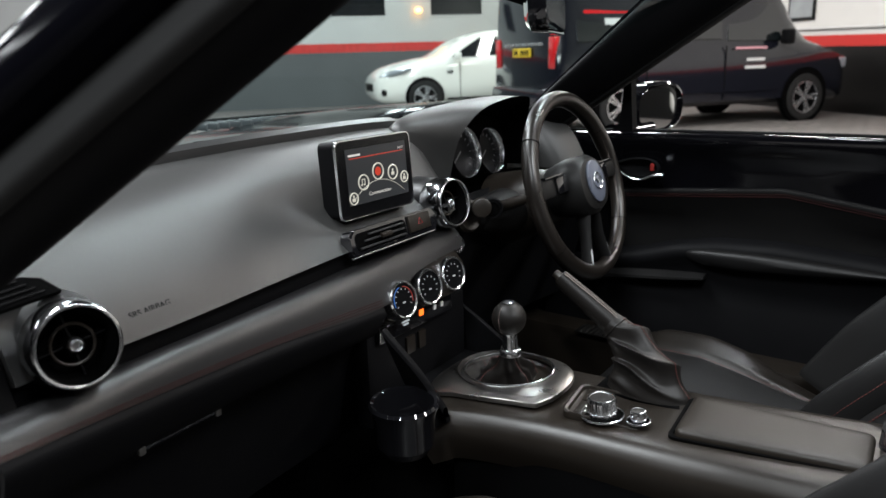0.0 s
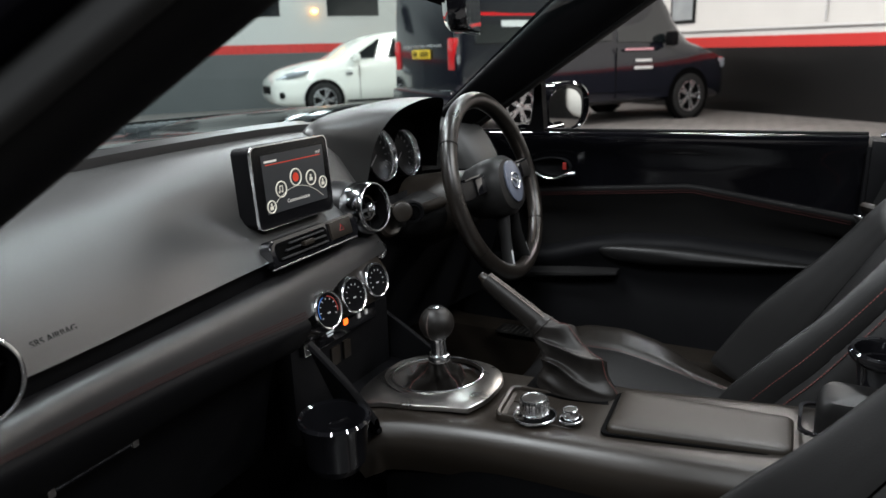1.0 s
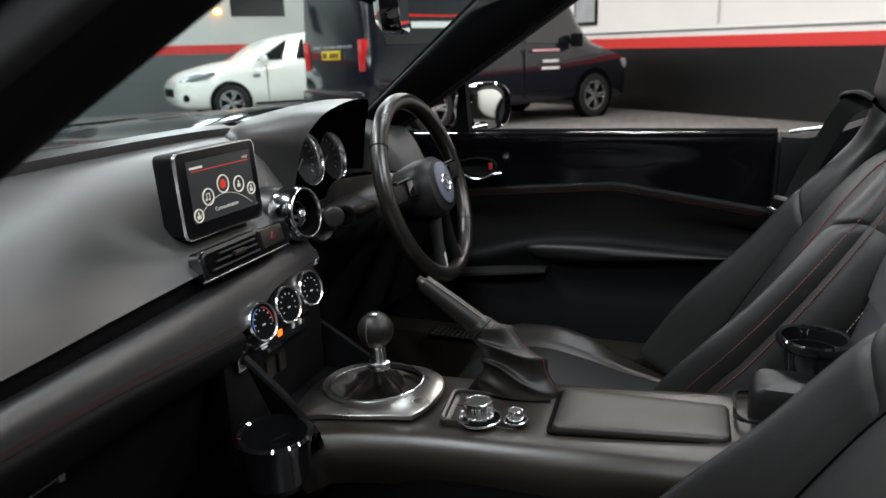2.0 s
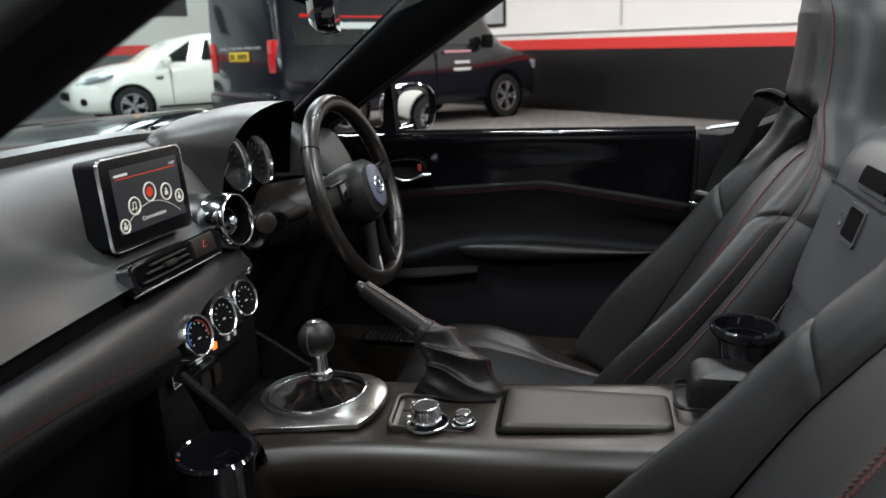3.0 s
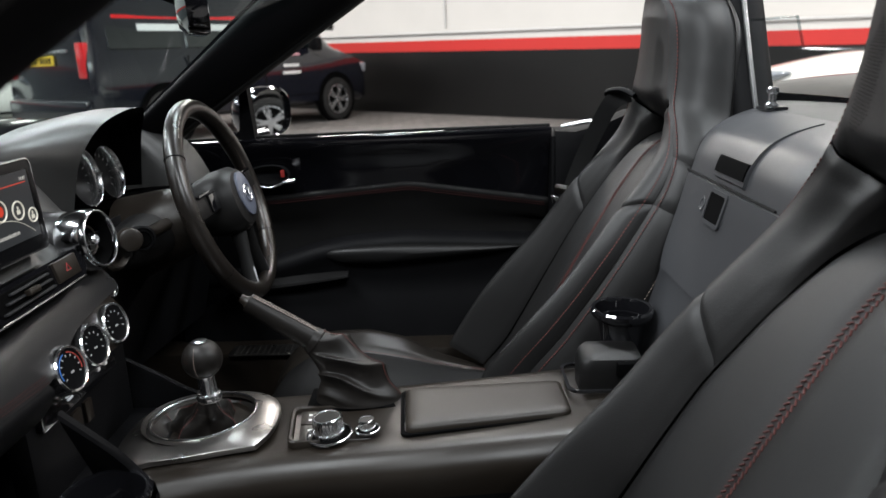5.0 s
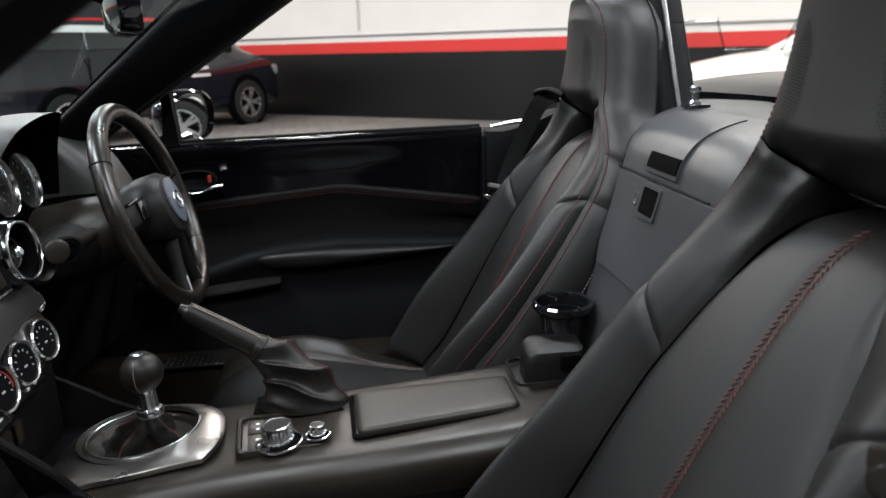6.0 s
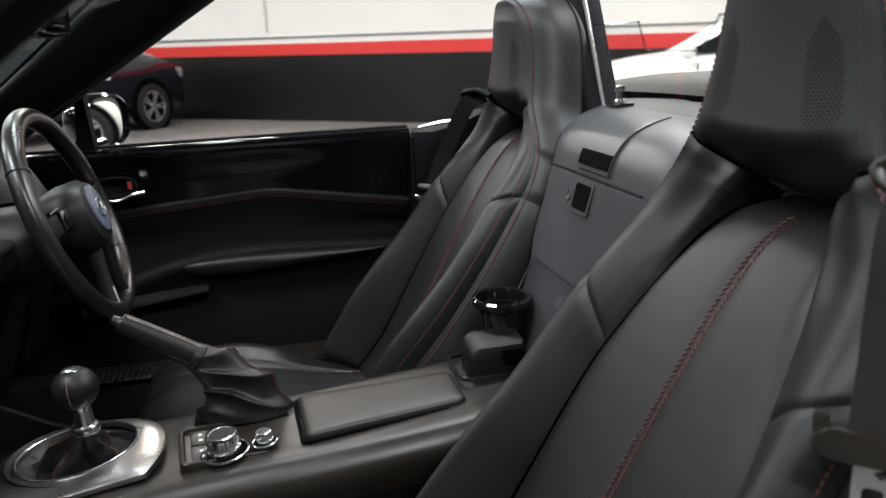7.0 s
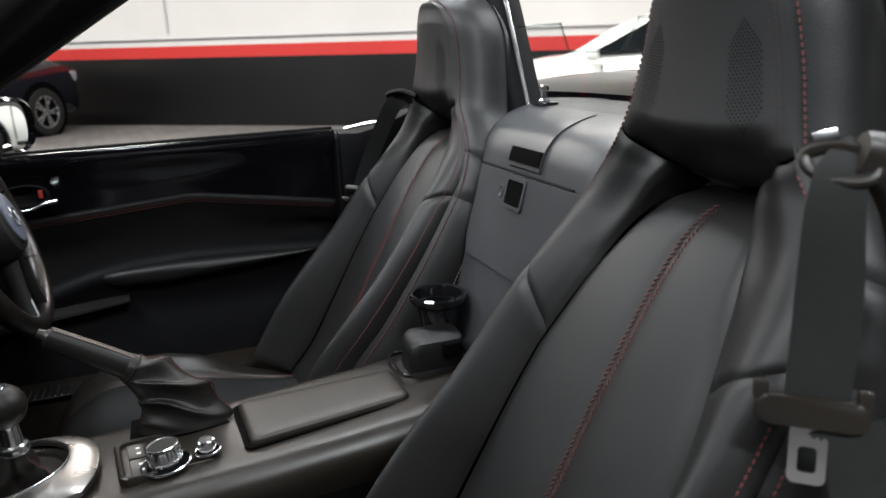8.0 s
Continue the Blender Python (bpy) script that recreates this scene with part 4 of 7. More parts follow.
for rr_, mt, zz in ((0.0185, BLACK, 0.0), (0.0125, SHADE_BLACK, 0.0012)):
    bm = bmesh.new()
    lathe(bm, [(rr_ * 1.06, -0.012), (rr_ * 1.06, zz), (rr_ * 0.9, zz + 0.0012), (rr_ * 0.82, zz - 0.001), (0.0001, zz - 0.001)], axes((0.128, 0.602, 0.768), (-0.80, -0.60, 0.05)), 32)
    part("stalk_socket", bm, mt, col, "round black socket")
bm = bmesh.new()
tube(bm, [WC - AX * 0.09 + Vector((-0.05, 0, 0)), WC - AX * 0.075 + Vector((-0.15, 0.01, 0.0)), WC - AX * 0.07 + Vector((-0.215, 0.012, 0.008))], [0.011, 0.010, 0.012], 12)
stalk = part("stalk", bm, TRIM, col)
bm = bmesh.new()
p = WC - AX * 0.07 + Vector((-0.222, 0.012, 0.009))
lathe(bm, [(0.0001, -0.022), (0.0150, -0.021), (0.0172, -0.012), (0.0178, 0.006), (0.0168, 0.010), (0.0140, 0.0115), (0.0001, 0.011)], axes(tuple(p), (-0.80, -0.58, 0.12)), 28)
part("stalk_tip", bm, TRIM, stalk)
# switch pod and start button on the dash beside the column
bm = bmesh.new()
lathe(bm, [(0.030, -0.03), (0.029, 0.0), (0.024, 0.005), (0.018, 0.002), (0.0001, 0.002)], axes((0.105, 0.635, 0.755), (-0.25, -0.95, 0.1)), 28)
part("switch_pod", bm, TRIM, col)
bm = bmesh.new()
lathe(bm, [(0.017, -0.02), (0.0165, 0.002), (0.014, 0.006), (0.0125, 0.003), (0.0001, 0.003)], axes((0.052, 0.628, 0.716), (-0.1, -0.97, 0.2)), 28)
part("start_button", bm, CHROME, col, "chrome ringed start button")
# lower dash in front of the driver
bm = bmesh.new()
skin(bm, section_grid([(0.08, [(0.668, 0.775), (0.650, 0.74), (0.648, 0.70), (0.68, 0.60), (0.72, 0.48)]), (0.3, [(0.70, 0.775), (0.685, 0.73), (0.69, 0.68), (0.72, 0.60), (0.76, 0.45)]), (0.66, [(0.64, 0.775), (0.635, 0.73), (0.645, 0.68), (0.68, 0.60), (0.72, 0.45)])], 24, 14), 0.01)
part("knee_panel", bm, BLACK, dash, "black lower panel before the driver")

sw = thing("steering_wheel", tuple(WC), "black leather steering wheel with silver lower spokes", "steering wheel")
m = axes(tuple(WC), AX)
rr = 0.1695
bm = bmesh.new()
tube(bm, [m @ Vector((rr * math.cos(a), rr * math.sin(a), 0)) for a in np.linspace(0, 2 * math.pi, 73)[:-1]], [0.0152 + 0.0016 * max(0, math.cos(2 * (a - 0.9))) for a in np.linspace(0, 2 * math.pi, 73)[:-1]], 14, closed=True)
rim = part("rim", bm, WORN, sw, "worn black leather rim")
for a in (35, 145, 215, 325):
    bm = bmesh.new()
    c = Vector((rr * math.cos(radians(a)), rr * math.sin(radians(a)), 0))
    d = Vector((-math.sin(radians(a)), math.cos(radians(a)), 0))
    tube(bm, [m @ (c - d * 0.0008), m @ (c + d * 0.0008)], 0.0164, 18)
    part("rim_seam", bm, BLACK, rim)
bm = bmesh.new()
for k in range(70):
    a = radians(-60 + k * 1.3)
    c = Vector(((rr - 0.0145) * math.cos(a), (rr - 0.0145) * math.sin(a), 0.006))
    tube(bm, [m @ (c + Vector((0, 0, -0.003))), m @ (c + Vector((0.001, 0.001, 0.003)))], 0.0006, 4)
part("rim_stitching", bm, GREY_THREAD, rim, kind="stuff")
bm = bmesh.new()
grid_faces(bm, [[m @ Vector((w * math.copysign(abs(math.cos(a)) ** 0.8, math.cos(a)), h * math.copysign(abs(math.sin(a)) ** 0.8, math.sin(a)) - 0.004, z)) for a in np.linspace(0, 2 * math.pi, 41)[:-1]] for z, w, h in ((-0.045, 0.055, 0.05), (-0.01, 0.066, 0.058), (0.02, 0.064, 0.058), (0.034, 0.052, 0.048), (0.038, 0.03, 0.03), (0.039, 0.001, 0.001))], close_u=True)
part("airbag_cover", bm, DOORSKIN, sw, "black centre pad")
bm = bmesh.new()
lathe(bm, [(0.034, 0.030), (0.034, 0.040), (0.031, 0.0415), (0.0001, 0.0412)], m @ Matrix.Diagonal((1.0, 1.18, 1, 1)), 32)
disc = part("badge_disc", bm, material("slate_badge", (0.09, 0.10, 0.13), 0.3), sw, "slate grey badge field")
bm = bmesh.new()
tube(bm, [m @ Vector((0.017 * math.cos(a), 0.015 * math.sin(a), 0.0425)) for a in np.linspace(0, 2 * math.pi, 33)[:-1]], 0.0016, 6, closed=True)
tube(bm, [m @ Vector(q) for q in ((-0.013, 0.007, 0.0425), (-0.006, 0.004, 0.0432), (0, -0.004, 0.0434), (0.006, 0.004, 0.0432), (0.013, 0.007, 0.0425))], 0.0017, 6)
part("badge", bm, CHROME, disc, "plain chrome oval badge")
for s in (-1, 1):
    bm = bmesh.new()
    box(bm, (s * 0.108, 0.012, 0.004), (0.105, 0.036, 0.014), 0.006, m)
    sp = part("side_spoke", bm, DOORSKIN, sw)
    bm = bmesh.new()
    box(bm, (s * 0.088, 0.012, 0.013), (0.042, 0.030, 0.006), 0.003, m)
    part("switch_block", bm, GLOSS, sp)
    bm = bmesh.new()
    box(bm, (s * 0.108, 0.030, 0.010), (0.075, 0.006, 0.010), 0.002, m)
    part("spoke_trim", bm, GLOSS, sp)
    bm = bmesh.new()
    tube(bm, [m @ Vector(q) for q in ((s * 0.020, -0.05, 0.006), (s * 0.028, -0.10, 0.002), (s * 0.040, -0.160, -0.002))], [0.016, 0.012, 0.013], 12, flat=0.5)
    low = part("lower_spoke", bm, DOORSKIN, sw, "black lower spoke")
    bm = bmesh.new()
    tube(bm, [m @ Vector(q) for q in ((s * 0.031, -0.104, 0.0075), (s * 0.035, -0.128, 0.0060), (s * 0.040, -0.154, 0.0035))], [0.003, 0.0065, 0.0075], 10, flat=0.45)
    part("spoke_inlay", bm, SILVER, low, "satin silver spoke inlay")

# ---------------------------------------------------------------- centre console
def ztop(y):
    return float(np.interp(y, [-0.2, -0.1, 0.0, 0.2, 0.35, 0.55], [0.562, 0.560, 0.551, 0.535, 0.524, 0.514]))


con = thing("centre_console", (-0.02, 0.2, 0.25), "black centre console with soft grained side trim", "console")
CY = (-0.26, -0.1, 0.05, 0.2, 0.35, 0.45, 0.50, 0.54, 0.575, 0.600)
rows = []
for y in CY:
    z = ztop(y)
    g = max(0.0, (y - 0.40)) * 0.25
    nose = max(0.0, (y - 0.50) / 0.10)
    z -= 0.006 * nose * nose
    rows.append(spline([(0.10, y, 0.28), (0.10, y, z - 0.05), (0.092, y, z - 0.012), (0.078, y, z), (0.02, y, z - 0.002), (-0.05, y, z - 0.002), (-0.092 - g, y, z + 0.001), (-0.110 - g, y, z - 0.006), (-0.122 - g, y - 0.030 * nose, z - 0.022), (-0.121 - g, y - 0.055 * nose, z - 0.045), (-0.112 - g, y - 0.070 * nose, z - 0.075)], 30))
bm = bmesh.new()
grid_faces(bm, [[r[j] for r in spline([np.array(q) for q in rows], 40)] for j in range(30)])
part("top_trim", bm, TRIM, con, "grained black top and flank")
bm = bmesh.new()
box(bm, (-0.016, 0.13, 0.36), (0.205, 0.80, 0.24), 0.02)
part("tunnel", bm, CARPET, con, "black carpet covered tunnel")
# forward cubby with side rails rising to the dash
for s, x0, x1 in ((-1, -0.185, -0.150), (1, 0.115, 0.095)):
    bm = bmesh.new()
    a = [(x0 - 0.030, 0.568, 0.660), (x0 - 0.008, 0.529, 0.602), (x0 + 0.007, 0.514, 0.566), (x1 - 0.014, 0.503, 0.534)] if s < 0 else [(x0 - 0.02, 0.665, 0.598), (x0 - 0.02, 0.60, 0.562), (x0 - 0.02, 0.55, 0.532), (x1 - 0.01, 0.50, 0.520)]
    p = spline(a, 14)
    low = 0.045 if s < 0 else -0.004
    grid_faces(bm, [[(q[0] + dx, q[1], q[2] + dz) for dx, dz in ((-0.005, -0.005), (-0.004, 0.001), (0.000, 0.003), (0.005, 0.001), (0.008, -0.010), (low * f + 0.010, -0.015 - 0.095 * f), (low * f, -0.015 - 0.095 * f))] for q, f in zip(p, np.linspace(1, 0 if s < 0 else 1, 14) ** 0.7)], close_u=True)
    part("side_rail", bm, BLACK, con, "slanted rail up to the dash")
bm = bmesh.new()
box(bm, (-0.055, 0.645, 0.55), (0.26, 0.03, 0.16), 0.006)
box(bm, (-0.04, 0.58, 0.505), (0.24, 0.12, 0.012), 0.003)
part("cubby", bm, BLACK, con, "open black cubby under the heater dials")
bm = bmesh.new()
box(bm, (-0.072, 0.626, 0.625), (0.19, 0.012, 0.034), 0.003)
sp = part("switch_strip", bm, GLOSS, con, "gloss strip of switches")
bm = bmesh.new()
box(bm, (-0.105, 0.619, 0.628), (0.017, 0.002, 0.0022), 0)
box(bm, (-0.105, 0.619, 0.623), (0.012, 0.002, 0.0022), 0)
part("switch_legend", bm, glow_material("white_legend", (0.8, 0.85, 0.9), 0.25), sp)
bm = bmesh.new()
box(bm, (-0.064, 0.619, 0.630), (0.010, 0.002, 0.010), 0.001)
part("warning_lamp", bm, glow_material("orange_lamp", (1.0, 0.16, 0.02), 2.2), sp, "lit orange warning lamp")
for x in (-0.028, -0.008):
    bm = bmesh.new()
    box(bm, (x, 0.619, 0.628), (0.006, 0.002, 0.008), 0)
    part("switch_legend", bm, MARK, sp)
for x, w in ((-0.085, 0.022), (-0.055, 0.018)):
    bm = bmesh.new()
    box(bm, (x, 0.628, 0.580), (w, 0.006, 0.030), 0.002)
    part("socket_door", bm, TRIM, con)

# gear lever with steel surround
gear = thing("gear_lever", (0.0, 0.495, 0.53), "short gear lever with leather ball knob in steel surround", "gear lever")
GC = Vector((0.010, 0.499, 0.529))


def oval(rx, ry, n=44, skew=0.0, px=1.0):
    return [(rx * math.copysign(abs(math.cos(a)) ** px, math.cos(a)) + skew * math.sin(a), ry * math.copysign(abs(math.sin(a)) ** px, math.sin(a))) for a in np.linspace(0, 2 * math.pi, n + 1)[:-1]]


gm = axes(tuple(GC), (0.0, 0.07, 1))
ins = oval(0.068, 0.075, 72)
# a shield-shaped plate: straight towards the passenger, one sharp corner
near = [(-0.116, 0.060), (-0.108, 0.053), (-0.101, -0.010), (-0.092, -0.062), (-0.0875, -0.0945), (-0.080, -0.099), (-0.045, -0.110), (0.022, -0.106), (0.066, -0.072), (0.083, -0.010), (0.073, 0.060), (0.028, 0.098), (-0.040, 0.104), (-0.096, 0.090)]
ring_o = [np.array(q) for q in spline([np.array(q) for q in near], 720, closed=True)]
angle = [math.atan2(q[1], q[0]) for q in ring_o]
outs = []
for x, y in ins:
    a = math.atan2(y, x)
    outs.append(tuple(ring_o[min(range(720), key=lambda i: abs(math.remainder(angle[i] - a, 2 * math.pi)))]))
bm = bmesh.new()
rowsr = []
for k, z in ((1.0, -0.010), (1.0, -0.0055), (0.985, -0.0035), (0.93, -0.0022), (0.5, 0.0006), (0.12, 0.0026), (0.0, 0.0024), (-0.04, -0.003)):
    rowsr.append([gm @ Vector((i[0] + (o[0] - i[0]) * k, i[1] + (o[1] - i[1]) * k, z)) for i, o in zip(ins, outs)])
grid_faces(bm, rowsr, close_u=True)
part("surround", bm, STEEL, gear, "brushed steel surround plate")
bm = bmesh.new()
tube(bm, [gm @ Vector((x * 1.0, y * 1.0, 0.0032)) for x, y in ins], 0.0019, 8, closed=True)
part("bright_ring", bm, CHROME, gear, "bright ring round the gaiter")
KC = Vector((-0.028, 0.476, 0.637))
bm = bmesh.new()
rows = []
for k, f in enumerate(np.linspace(0, 1, 26)):
    c = GC.lerp(Vector((KC.x, KC.y, 0.588)), min(1, 1.15 * f))
    fall = (1 - f) ** 1.7
    rx, ry = 0.067 * fall + 0.0125, 0.074 * fall + 0.0125
    z = GC.z + 0.001 - 0.020 * math.sin(math.pi * min(1, f * 2.2)) * (f < 0.4546) + (0.588 - GC.z) * max(0, (f - 0.20) / 0.80) ** 1.5
    row = []
    for a in np.linspace(0, 2 * math.pi, 73)[:-1]:
        ridge = (1 - abs(math.sin(2 * a + 0.5 + 0.9 * f))) ** 1.4
        small = 0.05 * math.sin(9 * a + 10 * f) + 0.04 * math.sin(5 * a - 14 * f)
        w = math.sin(math.pi * min(1, f * 1.02)) ** 0.8
        fold = 1 + (0.55 * ridge - 0.30 + small) * w
        row.append((c.x + rx * fold * math.cos(a), c.y + ry * fold * math.sin(a), z + 0.006 * w * (ridge - 0.3)))
    rows.append(row)
grid_faces(bm, rows, close_u=True)
part("gaiter", bm, GAITER, gear, "creased black leather gaiter", sharp=70)
bm = bmesh.new()
for k in range(4):
    a = (k * math.pi - 0.9) / 2
    j = int(round((a % (2 * math.pi)) / (2 * math.pi) * 72)) % 72
    stitches(bm, [Vector(rows[i][j]) + Vector((0, 0, 0.0016)) for i in range(2, 20)], 0.005, 0.0034, 0.0006)
part("gaiter_stitching", bm, THREAD, gear, kind="stuff")
km = axes(tuple(KC), (0.02, 0.06, 1))
bm = bmesh.new()
lathe(bm, [(0.0135, -0.062), (0.0165, -0.060), (0.0175, -0.055), (0.0160, -0.051), (0.0120, -0.049), (0.0115, -0.030), (0.0125, -0.024), (0.010, -0.018)], km, 36)
part("collar", bm, CHROME, gear, "polished steel collar")
bm = bmesh.new()
lathe(bm, [(0.008, -0.026)] + [(0.0268 * math.sin(a), -0.0268 * math.cos(a)) for a in np.linspace(0.35, math.pi - 0.42, 24)], km, 48)
kn = part("knob", bm, GAITER, gear, "black leather ball knob")
bm = bmesh.new()
lathe(bm, [(0.0108, 0.0240), (0.0112, 0.0258), (0.0085, 0.0268), (0.0001, 0.0272)], km, 28)
part("knob_cap", bm, CHROME, kn, "round chrome shift cap")
bm = bmesh.new()
for s in (-1, 1):
    stitches(bm, [km @ Vector((0.0270 * math.sin(a) * s, 0.002, -0.0270 * math.cos(a))) for a in np.linspace(0.6, 2.5, 14)], 0.0035, 0.0024, 0.0004)
part("knob_stitching", bm, GREY_THREAD, kn, kind="stuff")

# command dial in a shallow tray
cmd = thing("command_panel", (-0.03, 0.29, 0.525), "shallow control tray with two chrome rotary knobs", "control panel")
pm = Matrix.Translation((-0.0195, 0.2895, 0.5312)) @ Matrix.Rotation(radians(3.4), 4, "X") @ Matrix.Rotation(radians(7.5), 4, "Z")
bm = bmesh.new()
tray_o, tray_i = rounded(0.096, 0.152, 0.014, 6), rounded(0.088, 0.144, 0.011, 6)
grid_faces(bm, [[pm @ Vector((x * k, y * k, z)) for x, y in o] for o, k, z in ((tray_o, 1.03, -0.010), (tray_o, 1.03, -0.001), (tray_o, 1.0, 0.0012), (tray_i, 1.0, 0.0002), (tray_i, 0.975, -0.0046), (tray_i, 0.93, -0.0052), (tray_i, 0.001, -0.0052))], close_u=True)
part("panel", bm, TRIM, cmd, "grained tray with a rounded rim")
for lo, hi, yy in ((-0.042, 0.002, 0.0500), (0.002, 0.042, 0.0500)):
    bm = bmesh.new()
    box(bm, ((lo + hi) / 2, yy, -0.0040), (hi - lo - 0.003, 0.026, 0.0030), 0.0012, pm)
    key = part("key", bm, TRIM, cmd)
    bm = bmesh.new()
    for dx in (-0.008, 0.006):
        box(bm, ((lo + hi) / 2 + dx, yy, -0.0022), (0.0040, 0.0050, 0.0006), 0, pm)
    part("key_symbol", bm, MARK, key)


def rotary(name, at, r, h, facets):
    mm = axes(at, (0.0, 0.06, 1))
    bm = bmesh.new()
    tube(bm, [mm @ Vector((r * 1.45 * math.cos(a), r * 1.45 * math.sin(a), 0.0005)) for a in np.linspace(0, 2 * math.pi, 49)[:-1]], 0.0017, 8, closed=True)
    part("knob_base_ring", bm, CHROME, cmd, "thin bright ring")
    bm = bmesh.new()
    lathe(bm, [(r * 1.40, -0.001), (r * 1.1, -0.0025), (0.001, -0.0025)], mm, 40)
    part("knob_well", bm, SHADE_BLACK, cmd)
    bm = bmesh.new()
    rows = []
    for rr_, hh in ((0.96, -0.003), (1.0, 0.0), (1.03, h * 0.25), (1.03, h * 0.78), (1.0, h * 0.90), (0.95, h), (0.86, h * 1.02), (0.82, h * 0.97)):
        rows.append([mm @ Vector((r * rr_ * (1 - (0.022 if j % 4 in (0, 3) else 0.0)) * math.cos(2 * math.pi * j / (4 * facets)), r * rr_ * (1 - (0.022 if j % 4 in (0, 3) else 0.0)) * math.sin(2 * math.pi * j / (4 * facets)), hh)) for j in range(4 * facets)])
    grid_faces(bm, rows, close_u=True)
    k = part(name, bm, SATIN, cmd, "ribbed polished chrome knob", sharp=14)
    bm = bmesh.new()
    lathe(bm, [(r * 0.84, h * 0.975), (r * 0.6, h * 0.955), (0.0001, h * 0.945)], mm, 32)
    part("knob_top", bm, material("dark_metal_top", (0.10, 0.095, 0.09), 0.33, 0.8, bump=0.2, bump_scale=700), k, "dark concave knob top")


rotary("command_knob", (-0.055, 0.307, 0.5335), 0.0205, 0.027, 18)
rotary("volume_knob", (-0.050, 0.256, 0.5365), 0.0108, 0.0155, 14)

# armrest lid
lid = thing("armrest_lid", (-0.015, 0.09, 0.55), "black padded armrest lid on the console", "armrest")
LIDC = ((-0.068, 0.203, 0.5475), (0.050, 0.210, 0.5475), (0.038, -0.018, 0.5595), (-0.053, -0.021, 0.5595))


def lid_at(u, v, z):
    a = Vector(LIDC[0]).lerp(Vector(LIDC[1]), u)
    b = Vector(LIDC[3]).lerp(Vector(LIDC[2]), u)
    p = a.lerp(b, v)
    return Vector((p.x, p.y, p.z + z))


rows = []
lw, ll = 0.118, 0.226
for inset, z in ((0.004, -0.016), (0.0, -0.014), (0.0, -0.006), (0.0012, -0.0025), (0.0035, -0.0006), (0.008, 0.0006), (0.020, 0.0016), (0.034, 0.0020)):
    row = []
    for x, y in rounded(lw - 2 * min(inset, 0.0585), ll - 2 * inset, max(0.004, 0.013 - inset), 6):
        row.append(lid_at(0.5 + x / lw, 0.5 - y / ll, z))
    rows.append(row)
bm = bmesh.new()
vs = grid_faces(bm, rows, close_u=True)
bm.faces.new(vs[-1])
part("lid_pad", bm, LIDSKIN, lid, "grained padded lid", sharp=50)
# black ring paints the shade in the joint round the lid
bm = bmesh.new()
rows = [[lid_at(0.5 + x / lw, 0.5 - y / ll, z) for x, y in rounded(lw + g, ll + 1.4 * g, 0.012, 5)] for g, z in ((0.010, -0.0125), (0.010, -0.0085), (0.002, -0.0085), (0.002, -0.0125))]
grid_faces(bm, rows, close_u=True, close_v=True)
part("lid_gap", bm, SHADE_BLACK, lid, "black ring painted for the shade round the lid")

# rear of console: hinged holder arm with a cup ring
rc = thing("rear_cup_holder", (0.06, -0.12, 0.55), "removable cup holder with gloss black ring behind armrest", "cup holder")
bm = bmesh.new()
rows = []
for z, k, dy in ((0.548, 1.0, 0.0), (0.584, 0.99, 0.0), (0.596, 0.96, -0.002), (0.602, 0.90, -0.005), (0.605, 0.6, -0.008), (0.606, 0.01, -0.01)):
    rows.append([(0.032 + x * k, -0.084 + dy + y * k, z + (0.12 * (x * k + 0.03) if z > 0.57 else 0.0)) for x, y in rounded(0.060, 0.086, 0.014, 6)])
grid_faces(bm, rows, close_u=True)
block = part("block", bm, DOORSKIN, rc, "rounded black holder arm")
bm = bmesh.new()
box(bm, (0.014, -0.106, 0.590), (0.040, 0.030, 0.022), 0.004)
part("arm_recess", bm, SHADE_BLACK, block)
bm = bmesh.new()
ring_plate(bm, rounded(0.094, 0.124, 0.018, 6), rounded(0.085, 0.115, 0.016, 6), 0.004, Matrix.Translation((0.034, -0.084, 0.5655)))
part("mount_frame", bm, GLOSS, rc, "thin gloss mounting frame")
bm = bmesh.new()
lathe(bm, [(0.030, -0.080), (0.034, -0.012), (0.0435, -0.006), (0.0462, 0.000), (0.0465, 0.006), (0.0440, 0.0090), (0.0395, 0.0078), (0.0375, 0.000), (0.031, -0.060), (0.0001, -0.060)], axes((0.088, -0.117, 0.642), (0, 0, 1)), 48)
part("cup_ring", bm, GLOSS, rc, "gloss black cup ring")

# passenger cup holder hung on the tunnel
pc = thing("cup_holder", (-0.225, 0.525, 0.50), "gloss black clip-on cup holder on the tunnel side", "cup holder")
bm = bmesh.new()
cm = axes((-0.228, 0.527, 0.560), (0, 0, 1))
lathe(bm, [(0.041, -0.055), (0.045, -0.01), (0.0485, 0.0), (0.050, 0.005), (0.047, 0.009), (0.0425, 0.007), (0.040, -0.004), (0.037, -0.055), (0.0001, -0.055)], cm, 40)
part("ring", bm, GLOSS, pc, "gloss black cup ring")
bm = bmesh.new()
lathe(bm, [(0.0001, -0.070), (0.033, -0.068), (0.039, -0.055), (0.041, -0.04)], cm, 32)
part("cup", bm, GLOSS, pc)
bm = bmesh.new()
tube(bm, [cm @ Vector(q) for q in ((0.0, 0.036, -0.05), (-0.008, 0.015, -0.035), (0.0, -0.005, -0.045))], 0.009, 8)
part("inner_spring", bm, TRIM, pc)
bm = bmesh.new()
box(bm, (-0.166, 0.53, 0.515), (0.050, 0.03, 0.03), 0.008)
part("bracket", bm, BLACK, pc)

